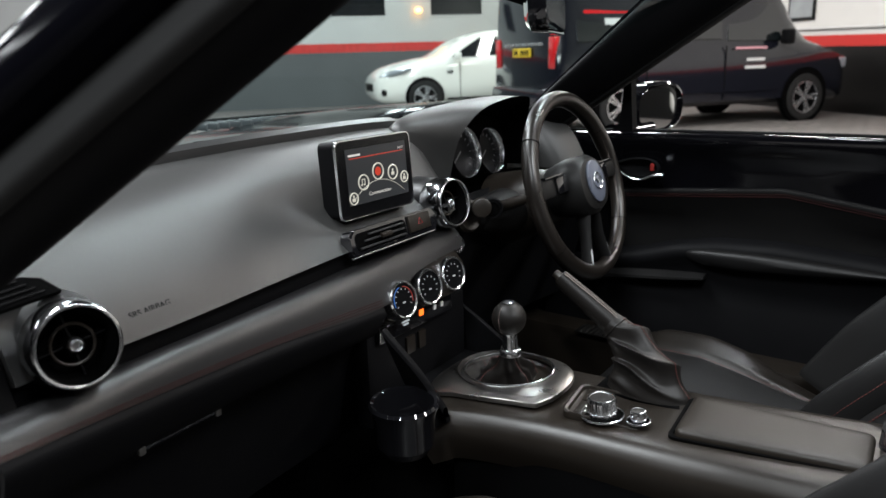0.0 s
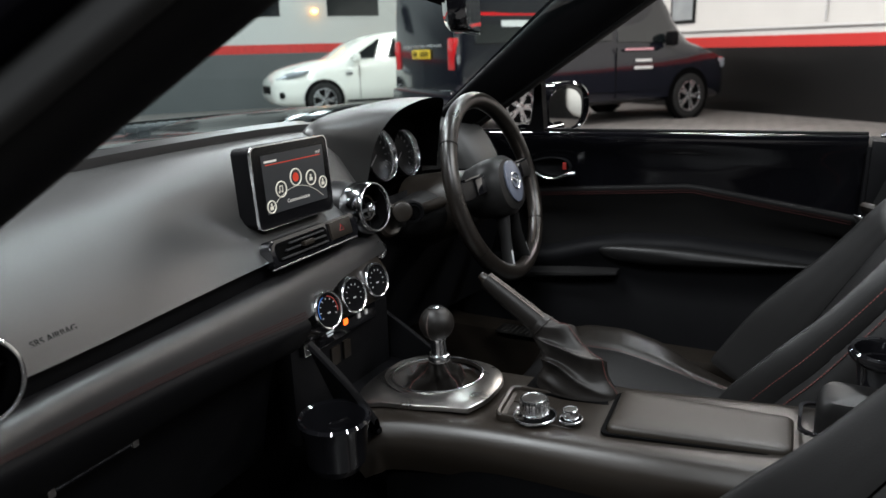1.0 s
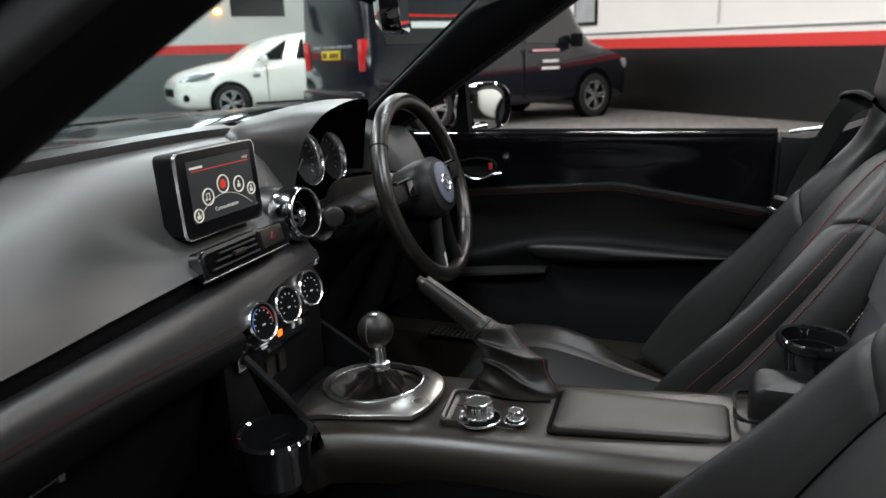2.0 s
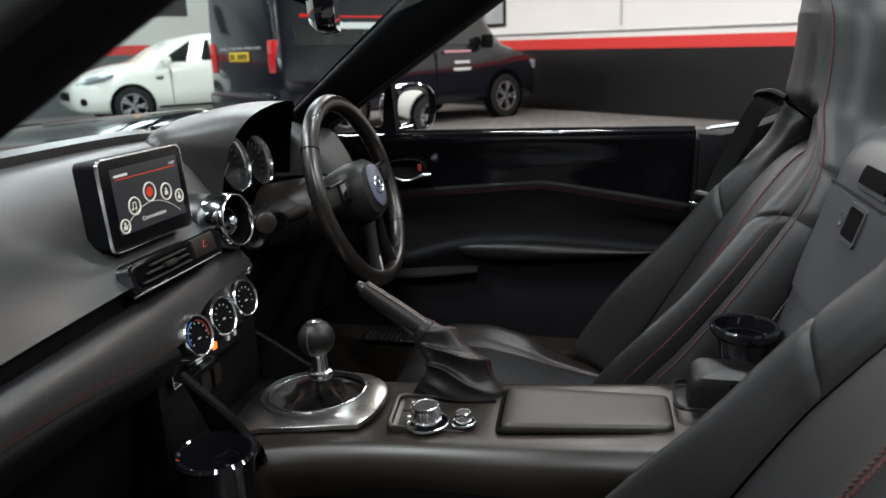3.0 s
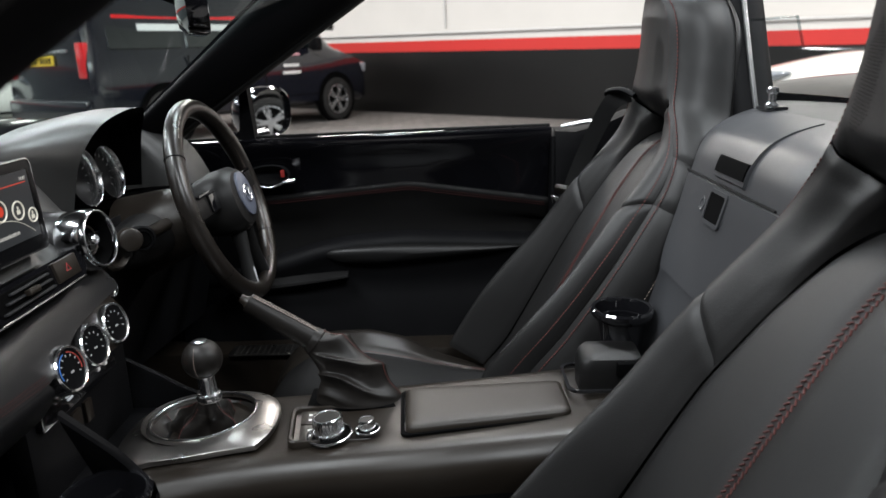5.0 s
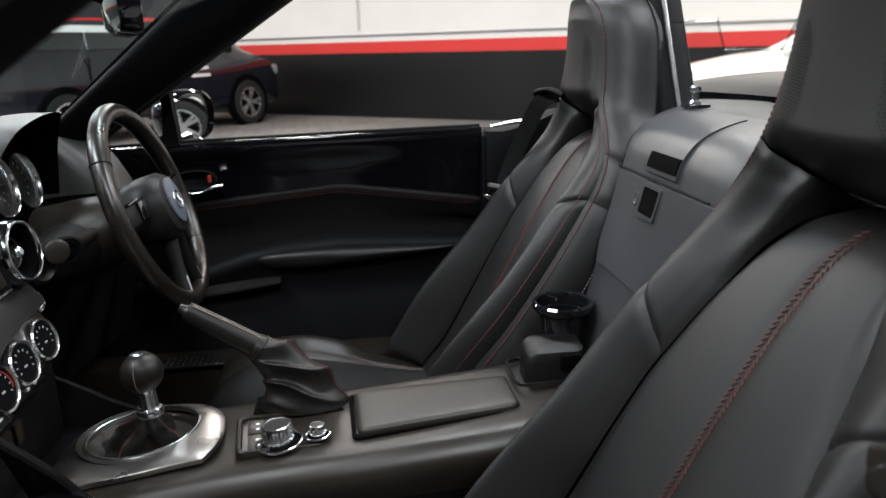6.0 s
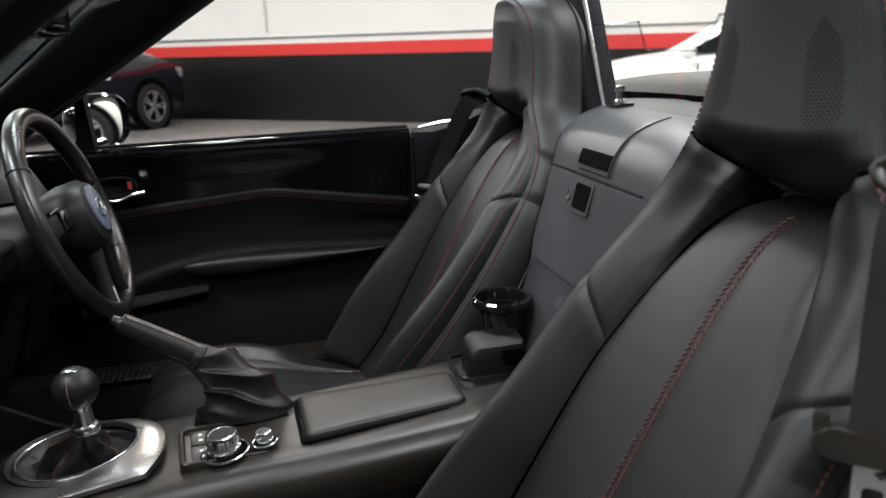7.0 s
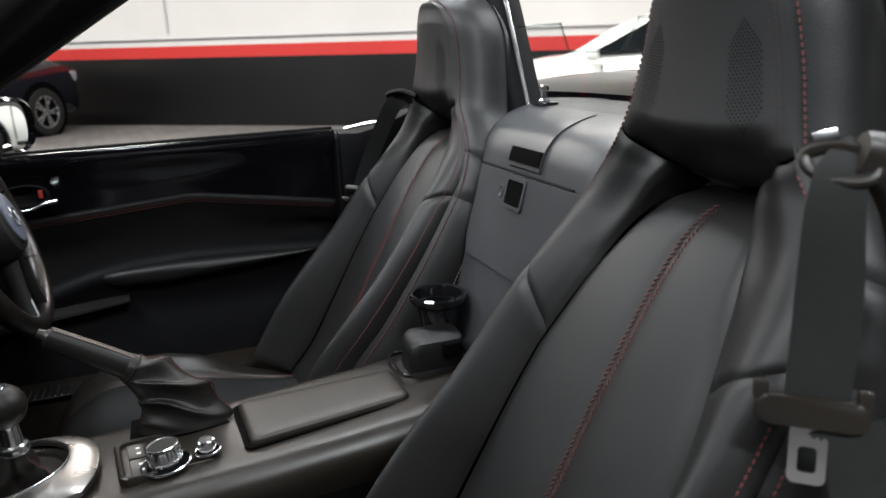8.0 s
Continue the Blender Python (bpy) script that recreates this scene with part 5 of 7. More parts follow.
# handbrake
hb = thing("handbrake", (0.06, 0.26, 0.53), "raised leather handbrake with creased gaiter and red stitching", "handbrake")
A, B = Vector((0.058, 0.432, 0.686)), Vector((0.060, 0.290, 0.589))
bm = bmesh.new()
pts = [A.lerp(B, f) for f in np.linspace(0, 1, 12)]
tube(bm, pts, [0.0110 + 0.0048 * math.sin(math.pi * min(1, 0.1 + 0.6 * f)) for f in np.linspace(0, 1, 12)], 16, flat=1.15)
grip = part("grip", bm, GAITER, hb, "leather wrapped grip")
d = (B - A).normalized()
bm = bmesh.new()
tube(bm, [A - d * 0.012, A - d * 0.004, A + d * 0.002], [0.0065, 0.0075, 0.0125], 14)
part("release_button", bm, TRIM, grip, "button at the tip")
bm = bmesh.new()
for off in (-0.007, -0.001):
    stitches(bm, [A.lerp(B, f) + Vector((off, 0, 0)) + Vector((0, -0.564, 0.826)) * (0.0110 + 0.0048 * math.sin(math.pi * min(1, 0.1 + 0.6 * f))) * 1.10 for f in np.linspace(0.03, 0.98, 14)], 0.0042, 0.0032, 0.0011)
part("grip_stitching", bm, GREY_THREAD, grip, kind="stuff")
rows = []
top_c, base_c = Vector((0.0590, 0.346, 0.6270)), Vector((0.052, 0.279, 0.531))
gx = Vector((1, 0, 0))
gy0 = Vector((0, 0.565, -0.825))
for f in np.linspace(0, 1, 60):
    c = top_c.lerp(base_c, f) + Vector((0, -0.016, 0.004)) * math.sin(math.pi * f)
    tilt = min(1, f * 1.35)
    gy = (gy0 * (1 - tilt) + Vector((0, 1, 0)) * tilt).normalized()
    rx = 0.0180 + 0.016 * f ** 0.7
    ry = 0.0190 + 0.046 * f ** 1.05
    row = []
    for a in np.linspace(0, 2 * math.pi, 97)[:-1]:
        w = math.sin(math.pi * min(1, 0.08 + 0.95 * f)) * min(1, f * 5)
        wave = f * 2.6 + 0.75 * math.sin(a - 0.4) + 0.10 * math.sin(3 * a)
        crease = 1 - abs(math.sin(math.pi * wave))
        fold = 1 + w * (0.42 * crease ** 1.7 - 0.10 + 0.05 * math.sin(4 * a + 9 * f))
        p = c + gx * rx * fold * math.cos(a) + gy * ry * (1 + 0.35 * (fold - 1)) * math.sin(a)
        row.append(Vector((p.x, p.y, p.z + 0.010 * w * (crease - 0.4))))
    rows.append(row)
bm = bmesh.new()
grid_faces(bm, rows, close_u=True)
part("gaiter", bm, GAITER, hb, "creased black leather gaiter", sharp=75)
bm = bmesh.new()
tube(bm, [rows[4][j] for j in range(0, 96, 3)], 0.0016, 6, closed=True)
part("gaiter_cuff", bm, GAITER, hb, "sewn cuff round the grip")
bm = bmesh.new()
stitches(bm, [rows[k][70] + Vector((-0.0004, -0.0010, 0.0012)) for k in range(4, 57)], 0.0046, 0.0034, 0.0006)
part("gaiter_stitching", bm, THREAD, hb, kind="stuff")
# black bar paints the shade at the foot of the gaiter
bm = bmesh.new()
box(bm, (0.054, 0.279, 0.5285), (0.068, 0.150, 0.006), 0.002)
part("base_slot", bm, SHADE_BLACK, hb, "black bar painted for the shade under the gaiter")

# ---------------------------------------------------------------- seats
RECLINE, HINGE_Y, HINGE_Z, BACK, LOW = radians(26), -0.055, 0.470, 0.722, -0.21
# the edge seam of the seat's front from the base up to the crown: height, half width, depth
EV = (-0.21, 0.0, 0.13, 0.31, 0.468, 0.523, 0.576, 0.626, 0.676, 0.72, 0.776, 0.84, 0.87, 0.885, 0.889)
EX = (0.195, 0.200, 0.205, 0.205, 0.195, 0.187, 0.172, 0.148, 0.121, 0.110, 0.099, 0.084, 0.063, 0.028, 0.0)
ED = (0.110, 0.085, 0.064, 0.045, 0.032, 0.030, 0.034, 0.046, 0.062, 0.072, 0.088, 0.112, 0.127, 0.137, 0.138)
# the rim of the back: height, half width, depth for the same stations
RV = (-0.21, 0.0, 0.13, 0.31, 0.468, 0.525, 0.580, 0.634, 0.690, 0.738, 0.802, 0.878, 0.925, 0.955, 0.962)
RX = (0.215, 0.222, 0.228, 0.228, 0.222, 0.214, 0.200, 0.178, 0.148, 0.134, 0.121, 0.104, 0.080, 0.036, 0.0)
RD = (-0.055, -0.055, -0.055, -0.055, -0.055, -0.052, -0.047, -0.040, -0.032, -0.022, -0.006, 0.018, 0.042, 0.058, 0.060)
CENTRE = [(-0.21, 0.075), (-0.09, 0.056), (0.07, 0.050), (0.243, 0.045), (0.43, 0.036), (0.54, 0.024), (0.60, 0.006), (0.630, -0.016), (0.655, -0.040)]
SIDE = [(-0.21, 0.158), (-0.03, 0.144), (0.08, 0.126), (0.23, 0.096), (0.41, 0.071), (0.46, 0.062), (0.52, 0.052), (0.58, 0.046), (0.63, 0.050), (0.676, 0.062)]
PANEL = [(-0.21, 0.150), (0.14, 0.140), (0.30, 0.132), (0.385, 0.118), (0.44, 0.108), (0.53, 0.088), (0.60, 0.070), (0.655, 0.056)]


@functools.lru_cache(maxsize=None)
def table(t, v):
    return flow([p[0] for p in t], [p[1] for p in t], v)


CENTRE, SIDE, PANEL = tuple(CENTRE), tuple(SIDE), tuple(PANEL)
EDGE_X, EDGE_D = tuple(zip(EV, EX)), tuple(zip(EV, ED))


def seat_at(x, v, d):
    """From across, up the back and forward of it to the seat's own space."""
    a = BACK * v
    return Vector((x, -math.sin(RECLINE) * a + math.cos(RECLINE) * d, math.cos(RECLINE) * a + math.sin(RECLINE) * d))


def centre_at(u, v):
    """The middle panel, u from -1 to 1; two shallow swells beside the middle seam."""
    c = table(CENTRE, v)
    dip = 0.0030 * math.exp(-(u / 0.10) ** 2)
    swell = 0.0014 * math.sin(math.pi * min(1, abs(u))) * min(1, max(0, (0.62 - v) / 0.1))
    return seat_at(u * table(PANEL, v), v, c - dip + swell)


def bolster_at(s, f, v):
    """The raised side, f from the middle panel (0) to the edge seam (1)."""
    c, b, h = table(CENTRE, v), table(SIDE, v), table(EDGE_D, v)
    e, w = table(PANEL, v), table(EDGE_X, v)
    k = 0.12 + 0.55 * min(1, max(0, (v - 0.48) / 0.14))
    d = flow((0, 0.07, 0.24, 0.55, 0.82, 1.0), (c + 0.001, c + k * (b - c), c + max(0.52, k + 0.12) * (b - c), b, b - 0.35 * (b - h), h), f)
    x = e + (w - e) * flow((0, 0.3, 0.7, 1.0), (0, 0.36, 0.80, 1.0), f)
    return seat_at(s * x, v, d)


def diagonal(q):
    """Lower edge of the head restraint's face."""
    return 0.644 + 0.032 * abs(q) ** 2.2


def face_at(q, f):
    """The head restraint's face: q across, f from its lower edge to the crown."""
    lo = diagonal(q)
    v = lo + (0.889 - lo) * (1 - (1 - f) ** 1.35)
    curl = max(0.0, 1 - (v - lo) / 0.042)
    d = table(EDGE_D, v) + 0.016 * (1 - q * q) * min(1, (0.889 - v) / 0.05) - 0.060 * curl ** 2.0 * max(0, 1 - (q / 0.8) ** 2) ** 0.8 - 0.014 * curl ** 1.5 * (1 - q * q)
    return seat_at(q * table(EDGE_X, v), v, d)


EDGE_LINE = [np.array(p) for p in zip(EX, EV, ED)]
RIM_LINE = [np.array(p) for p in zip(RX, RV, RD)]


def flank_at(s, k, g):
    """The flank: k along the stations (0 base, 14 crown), g from the edge seam to the rim of the back."""
    i = min(int(k), 13)
    f = k - i

    def along(line):
        q = [line[max(i - 1, 0)], line[i], line[i + 1], line[min(i + 2, 14)]]
        return 0.5 * (2 * q[1] + (q[2] - q[0]) * f + (2 * q[0] - 5 * q[1] + 4 * q[2] - q[3]) * f * f + (3 * q[1] - q[0] - 3 * q[2] + q[3]) * f ** 3)
    a, b = along(EDGE_LINE), along(RIM_LINE)
    out = np.array((0.014 if k < 11 else 0.014 * max(0, 14 - k) / 3, 0.0 if k < 9 else 0.016 * (k - 9) / 5, 0.0))
    p = a + (b - a) * g + out * math.sin(math.pi * min(1, g * 1.15)) * (1 - 0.3 * g)
    return seat_at(s * max(0.0, p[0]), p[1], p[2])


def sewn(bm, fn, nu, nv, out, drop=0.0032, puff=0.0006):
    """One sewn panel over fn(fu, fv): its edges are tucked in; out is the side it faces."""
    pts = [[fn(j / nu, i / nv) for j in range(nu + 1)] for i in range(nv + 1)]
    rows = []
    for i in range(nv + 1):
        row = []
        for j in range(nu + 1):
            du = pts[i][min(j + 1, nu)] - pts[i][max(j - 1, 0)]
            dv = pts[min(i + 1, nv)][j] - pts[max(i - 1, 0)][j]
            n = du.cross(dv)
            n = n.normalized() if n.length > 1e-9 else Vector(out)
            if n.dot(Vector(out)) < 0:
                n = -n
            e = min(j, nu - j, i, nv - i)
            row.append(pts[i][j] + n * (-drop if e == 0 else (-drop * 0.25 if e == 1 else puff)))
        rows.append(row)
    grid_faces(bm, rows)


FRONT = (0, math.cos(RECLINE), math.sin(RECLINE))


def cross_seam(s, f):
    """Height of the seam that crosses a bolster, from the panel's edge outwards."""
    return 0.340 + 0.126 * f ** 0.9 if s > 0 else 0.392 + 0.076 * f


def build_seat(at, label, group):
    st = thing("bucket_seat", at, label, "seat", group)
    bm = bmesh.new()
    sewn(bm, lambda a, b: centre_at(2 * a - 1, LOW + (0.655 - LOW) * b), 36, 110, FRONT)
    local("centre_panel", bm, LEATHER, st, "smooth leather centre panel", sharp=80)
    for s in (-1, 1):
        bm = bmesh.new()
        sewn(bm, lambda a, b: bolster_at(s, a, LOW + (cross_seam(s, a) - LOW) * b), 24, 70, FRONT)
        local("side_bolster", bm, LEATHER, st, "rounded side bolster", sharp=80)
        bm = bmesh.new()
        sewn(bm, lambda a, b: bolster_at(s, a, cross_seam(s, a) + (diagonal(0.45 + 0.55 * a) - cross_seam(s, a)) * b), 24, 44, FRONT)
        local("shoulder_panel", bm, LEATHER, st, "shoulder panel beside the head restraint", sharp=80)
        for k0, k1, name in ((0, 4, "lower_flank"), (4, 6, "middle_flank"), (6, 14, "upper_flank")):
            bm = bmesh.new()
            sewn(bm, lambda a, b: flank_at(s, k0 + (k1 - k0) * b, a), 12, (k1 - k0) * 7, (s, 0, 0.3), 0.0026)
            local(name, bm, LEATHER, st, "outer flank panel", sharp=80)
    bm = bmesh.new()
    sewn(bm, lambda a, b: face_at(2 * a - 1, b), 40, 54, FRONT)
    local("headrest", bm, LEATHER, st, "integral head restraint", sharp=80)
    # back shell
    bm = bmesh.new()
    rows = []
    for k in np.linspace(0, 14, 60):
        a, b = flank_at(-1, k, 1.0), flank_at(1, k, 1.0)
        back = Vector((0, -math.cos(RECLINE), -math.sin(RECLINE)))
        deep = 0.04 * (1 - (k / 14) ** 5)
        rows.append(spline([a, a.lerp(b, 0.06) + back * 0.6 * deep, a.lerp(b, 0.25) + back * deep, a.lerp(b, 0.5) + back * 1.1 * deep, a.lerp(b, 0.75) + back * deep, a.lerp(b, 0.94) + back * 0.6 * deep, b], 19))
    grid_faces(bm, rows)
    local("back_shell", bm, LEATHER, st, sharp=80)
    # red cross stitching down the middle
    bm = bmesh.new()
    lift = Vector(FRONT) * 0.0016
    for k, v in enumerate(np.arange(-0.02, 0.615, 0.0082)):
        w = 0.0042 / table(PANEL, float(v))
        for a, b in ((-w, 0.006), (w, 0.006)):
            stitches(bm, [centre_at(a, v) + lift, centre_at(a * 0.05, v + b) + lift], 1, 0.0062, 0.00085)
    local("centre_stitching", bm, THREAD, st, "red cross stitching down the middle", kind="stuff")
    # twin rows along the edge seam
    bm = bmesh.new()
    for s in (-1, 1):
        inner = [bolster_at(s, 0.90, v) + lift * 0.4 for v in np.linspace(-0.02, 0.655, 90)]
        stitches(bm, inner, 0.0064, 0.0040, 0.0011)
        stitches(bm, [face_at(s * 0.90, f) - lift * 0.1 for f in np.linspace(0.05, 0.80, 60)], 0.0064, 0.0040, 0.0009)
        stitches(bm, [flank_at(s, k, 0.07) + Vector((s * 0.0009, 0.0004, 0)) for k in np.linspace(1, 13, 150)], 0.0064, 0.0040, 0.0011)
    local("seam_stitching", bm, THREAD, st, "twin rows of red seam stitching", kind="stuff")
    bm = bmesh.new()
    for s in (-1, 1):
        stitches(bm, [flank_at(s, k, 0.62) + Vector((s * 0.0010, 0, 0)) for k in np.linspace(0.2, 3.9, 90)], 0.0062, 0.0036, 0.0007)
    local("flank_stitching", bm, GREY_THREAD, st, "pale stitched line along the flank", kind="stuff")
    bm = bmesh.new()
    for s in (-1, 1):
        for i in range(34):
            f = 0.11 + i * 0.0135
            wide = 0.17 * min(1, (i + 1) / 6, (34 - i) / 9)
            for k in range(-5, 6):
                q = k * 0.038 + 0.019 * (i % 2)
                if abs(q) > wide:
                    continue
                c = face_at(s * (0.60 + q), f)
                n = (face_at(s * (0.60 + q) + 0.01, f) - c).cross(face_at(s * (0.60 + q), f + 0.01) - c).normalized()
                n = n if n.dot(Vector(FRONT)) > 0 else -n
                e = axes(tuple(c + n * 0.0010), tuple(n))
                bm.faces.new([bm.verts.new(e @ Vector((0.0010 * math.cos(t), 0.0010 * math.sin(t), 0))) for t in (0, 1.05, 2.1, 3.14, 4.19, 5.24)])
    local("perforated_patch", bm, BLACK, st, "patch of small punched holes", kind="stuff")
    # cushion
    def cush(s, y):
        q = abs(s)
        c = -0.07 + np.interp(y, [0.0, 0.2, 0.38, 0.50, 0.56, 0.60], [-0.05, -0.02, 0.012, 0.010, -0.03, -0.10])
        r = -0.07 + np.interp(y, [0.0, 0.14, 0.24, 0.30, 0.38, 0.47, 0.54, 0.58, 0.60], [-0.05, -0.048, -0.012, 0.025, 0.045, 0.042, 0.012, -0.04, -0.10])
        x = np.interp(q, (0, 0.5, 0.70, 0.82, 0.92, 1.0), (0, 0.125, 0.168, 0.200, 0.226, 0.240))
        z = np.interp(q, (0, 0.42, 0.56, 0.68, 0.76, 0.86, 0.94, 1.0), (c, c, c + 0.40 * (r - c), r - 0.004, r, r - 0.022, r - 0.066, -0.19))
        return Vector((math.copysign(x, s), y, z))

    def cpatch(u0, u1, nu):
        bm = bmesh.new()
        rows = []
        for y in np.linspace(0.0, 0.60, 44):
            row = []
            for j in range(nu + 1):
                s = u0 + (u1 - u0) * j / nu
                p = sum((cush(max(-1, min(1, s + ds)), max(0, min(0.60, y + dy))) for ds, dy in ((0, 0), (0.05, 0), (-0.05, 0), (0, 0.02), (0, -0.02))), Vector()) / 5
                d = min(1, min(j, nu - j) / 2)
                p.z += 0.003 - 0.008 * (1 - d) ** 2
                row.append(p)
            rows.append(row)
        grid_faces(bm, rows)
        return bm
    local("cushion", cpatch(-0.5, 0.5, 20), LEATHER, st, "flat leather seat cushion", sharp=80)
    for s in (-1, 1):
        local("cushion_bolster", cpatch(s * 0.5, s * 1.0, 18), CUSHION, st, "worn shiny cushion bolster", sharp=80)
    bm = bmesh.new()
    for s in (-1, 1):
        stitches(bm, [cush(s * 0.47, y) + Vector((0, 0, 0.004)) for y in np.linspace(0.02, 0.47, 40)], 0.006, 0.0042, 0.0008)
    local("cushion_stitching", bm, THREAD, st, kind="stuff")
    bm = bmesh.new()
    box(bm, (0, 0.24, -0.20), (0.40, 0.46, 0.13), 0.03)
    local("seat_base", bm, BLACK, st)
    return st


seat_p = build_seat((-0.379, HINGE_Y, HINGE_Z), "black leather passenger seat with red stitching beside the door", "front seats")
seat_d = build_seat((0.360, HINGE_Y - 0.004, HINGE_Z), "black leather driver seat with red stitching behind the wheel", "front seats")

# ---------------------------------------------------------------- driver's door
door = thing("door_trim_panel", (0.72, 0.25, 0.25), "black door panel with gloss upper part and leather insert", "door panel")
YS = np.linspace(0.78, -0.092, 30)


def line_z(y):
    """The upper edge of the leather insert."""
    return float(np.interp(y, [-0.10, -0.05, 0.228, 0.58, 0.8], [0.694, 0.702, 0.744, 0.716, 0.70]))


def door_rows(profile, ys=YS):
    return [spline(profile(y), 14) for y in ys]


def arm_z(y):
    return float(np.interp(y, [-0.1, 0.0, 0.12, 0.24, 0.36, 0.45, 0.55, 0.8], [0.597, 0.600, 0.607, 0.612, 0.605, 0.590, 0.560, 0.53]))


def belt_z(y):
    return float(np.interp(y, [-0.1, 0.2, 0.55, 0.8], [0.858, 0.856, 0.852, 0.846]))


bm = bmesh.new()
skin(bm, door_rows(lambda y: [(0.80, y, belt_z(y) - 0.022), (0.70, y, belt_z(y) - 0.004), (0.672, y, belt_z(y)), (0.660, y, belt_z(y) - 0.006), (0.664, y, belt_z(y) - 0.030), (0.680, y, 0.5 * (belt_z(y) + line_z(y))), (0.694, y, line_z(y) - 0.004)]), 0.01, (1, 0, -0.4))
part("upper_panel", bm, BODY, door, "gloss black painted upper panel")
bm = bmesh.new()
tube(bm, [(0.690, y, belt_z(y) + 0.001) for y in YS], 0.004, 8)
part("window_seal", bm, BLACK, door)
bm = bmesh.new()
skin(bm, door_rows(lambda y: [(0.690, y, line_z(y) - 0.001), (0.684, y, line_z(y) - 0.006), (0.688, y, line_z(y) - 0.020), (0.700, y, line_z(y) - 0.05), (0.712, y, 0.64), (0.712, y, arm_z(y) - 0.02)]), 0.008, (1, 0, 0))
part("leather_insert", bm, DOORSKIN, door, "black leather insert with stitched upper edge")
bm = bmesh.new()
for o in (0.013, 0.018):
    stitches(bm, [(0.6845, y, line_z(y) - o) for y in np.linspace(0.62, -0.08, 60)], 0.006, 0.0045, 0.0006)
part("insert_stitching", bm, SEAM, door, kind="stuff")


bm = bmesh.new()
skin(bm, door_rows(lambda y: [(0.712, y, arm_z(y) + 0.012), (0.690, y, arm_z(y) + 0.008), (0.676, y, arm_z(y) - 0.002), (0.672, y, arm_z(y) - 0.020), (0.684, y, arm_z(y) - 0.045), (0.690, y, 0.50), (0.672, y, 0.42), (0.665, y, 0.25)]), 0.01, (1, 0, 0))
part("lower_panel", bm, BLACK, door, "dark plastic lower panel")
bm = bmesh.new()
pk = [(0.670, y, z) for y, z in ((0.424, 0.578), (0.404, 0.591), (0.34, 0.598), (0.25, 0.600), (0.12, 0.597), (0.0, 0.592), (-0.03, 0.587), (0.0, 0.580), (0.12, 0.569), (0.25, 0.560), (0.33, 0.556), (0.40, 0.563))]
pk = spline(pk, 48, closed=True)
cx = np.mean(pk, axis=0)
grid_faces(bm, [[(p[0] - dx, cx[1] + (p[1] - cx[1]) * k, cx[2] + (p[2] - cx[2]) * k) for p in pk] for k, dx in ((1.05, -0.012), (1.0, -0.001), (0.93, 0.005), (0.80, 0.010), (0.55, 0.014), (0.0, 0.016))], close_u=True)
part("elbow_pad", bm, DOORSKIN, door, "long oval padded elbow rest")
bm = bmesh.new()
pl = spline([(0.652, 0.64, 0.502), (0.646, 0.56, 0.513), (0.646, 0.46, 0.523), (0.652, 0.378, 0.531)], 16)
thick = np.linspace(1.1, 0.4, 16)
grid_faces(bm, [[(p[0] + dx, p[1], p[2] + dz * k) for dx, dz in ((0.06, 0.014), (0.02, 0.010), (0.0, 0.003), (0.0, -0.005), (0.012, -0.014), (0.06, -0.02))] for p, k in zip(pl, thick)], close_u=True)
bm.faces.new([v for v in list(bm.verts)[-6:]])
part("pull_shelf", bm, LEATHER, door, "sloping grab shelf")
# inner handle
bm = bmesh.new()
hp = spline([(0.662, 0.60, 0.775), (0.660, 0.55, 0.793), (0.660, 0.505, 0.790), (0.660, 0.492, 0.768), (0.660, 0.52, 0.748), (0.661, 0.57, 0.752)], 36, closed=True)
c = np.mean(hp, axis=0)
grid_faces(bm, [[(p[0] + dx, c[1] + (p[1] - c[1]) * k, c[2] + (p[2] - c[2]) * k) for p in hp] for k, dx in ((1.04, 0.004), (1.0, -0.002), (0.92, -0.003), (0.88, 0.014), (0.0, 0.022))], close_u=True)
hd = part("handle_recess", bm, BLACK, door, "black handle bowl")
bm = bmesh.new()
tube(bm, spline([(0.656, 0.60, 0.772), (0.652, 0.56, 0.750), (0.650, 0.53, 0.746), (0.650, 0.50, 0.757), (0.651, 0.478, 0.760)], 20), [0.0035] * 10 + list(np.linspace(0.0035, 0.0075, 10)), 10, flat=0.8)
part("handle_lever", bm, CHROME, hd, "chrome release lever")
bm = bmesh.new()
box(bm, (0.656, 0.506, 0.775), (0.004, 0.008, 0.016), 0.001)
part("lock_mark", bm, material("dim_lock_red", (0.22, 0.015, 0.012), 0.5), hd, "red lock mark")

# shut face and rear quarter trim behind the door
q = thing("rear_quarter_trim", (0.64, -0.2, 0.5), "dark plastic quarter trim behind the door opening", "trim panel")
bm = bmesh.new()
skin(bm, [spline([(x, y, z) for x, z in ((0.70, zt), (0.655, zt), (0.640, zt - 0.02), (0.635, 0.70), (0.640, 0.45), (0.66, 0.25))], 14) for y, zt in ((-0.098, 0.852), (-0.14, 0.850), (-0.20, 0.862), (-0.26, 0.885), (-0.36, 0.90))], 0.02, (1, 0, 0))
part("panel", bm, BLACK, q)
bm = bmesh.new()
tube(bm, [(0.648, -0.11, 0.860), (0.645, -0.16, 0.868), (0.640, -0.20, 0.872)], [0.004, 0.005, 0.004], 8)
part("belt_bar", bm, CHROME, q, "bright belt slot edge")

bm = bmesh.new()
box(bm, (0.735, -0.105, 0.55), (0.17, 0.03, 0.58), 0.006)
part("shut_face", bm, BLACK, q, "black shut face of the door opening")

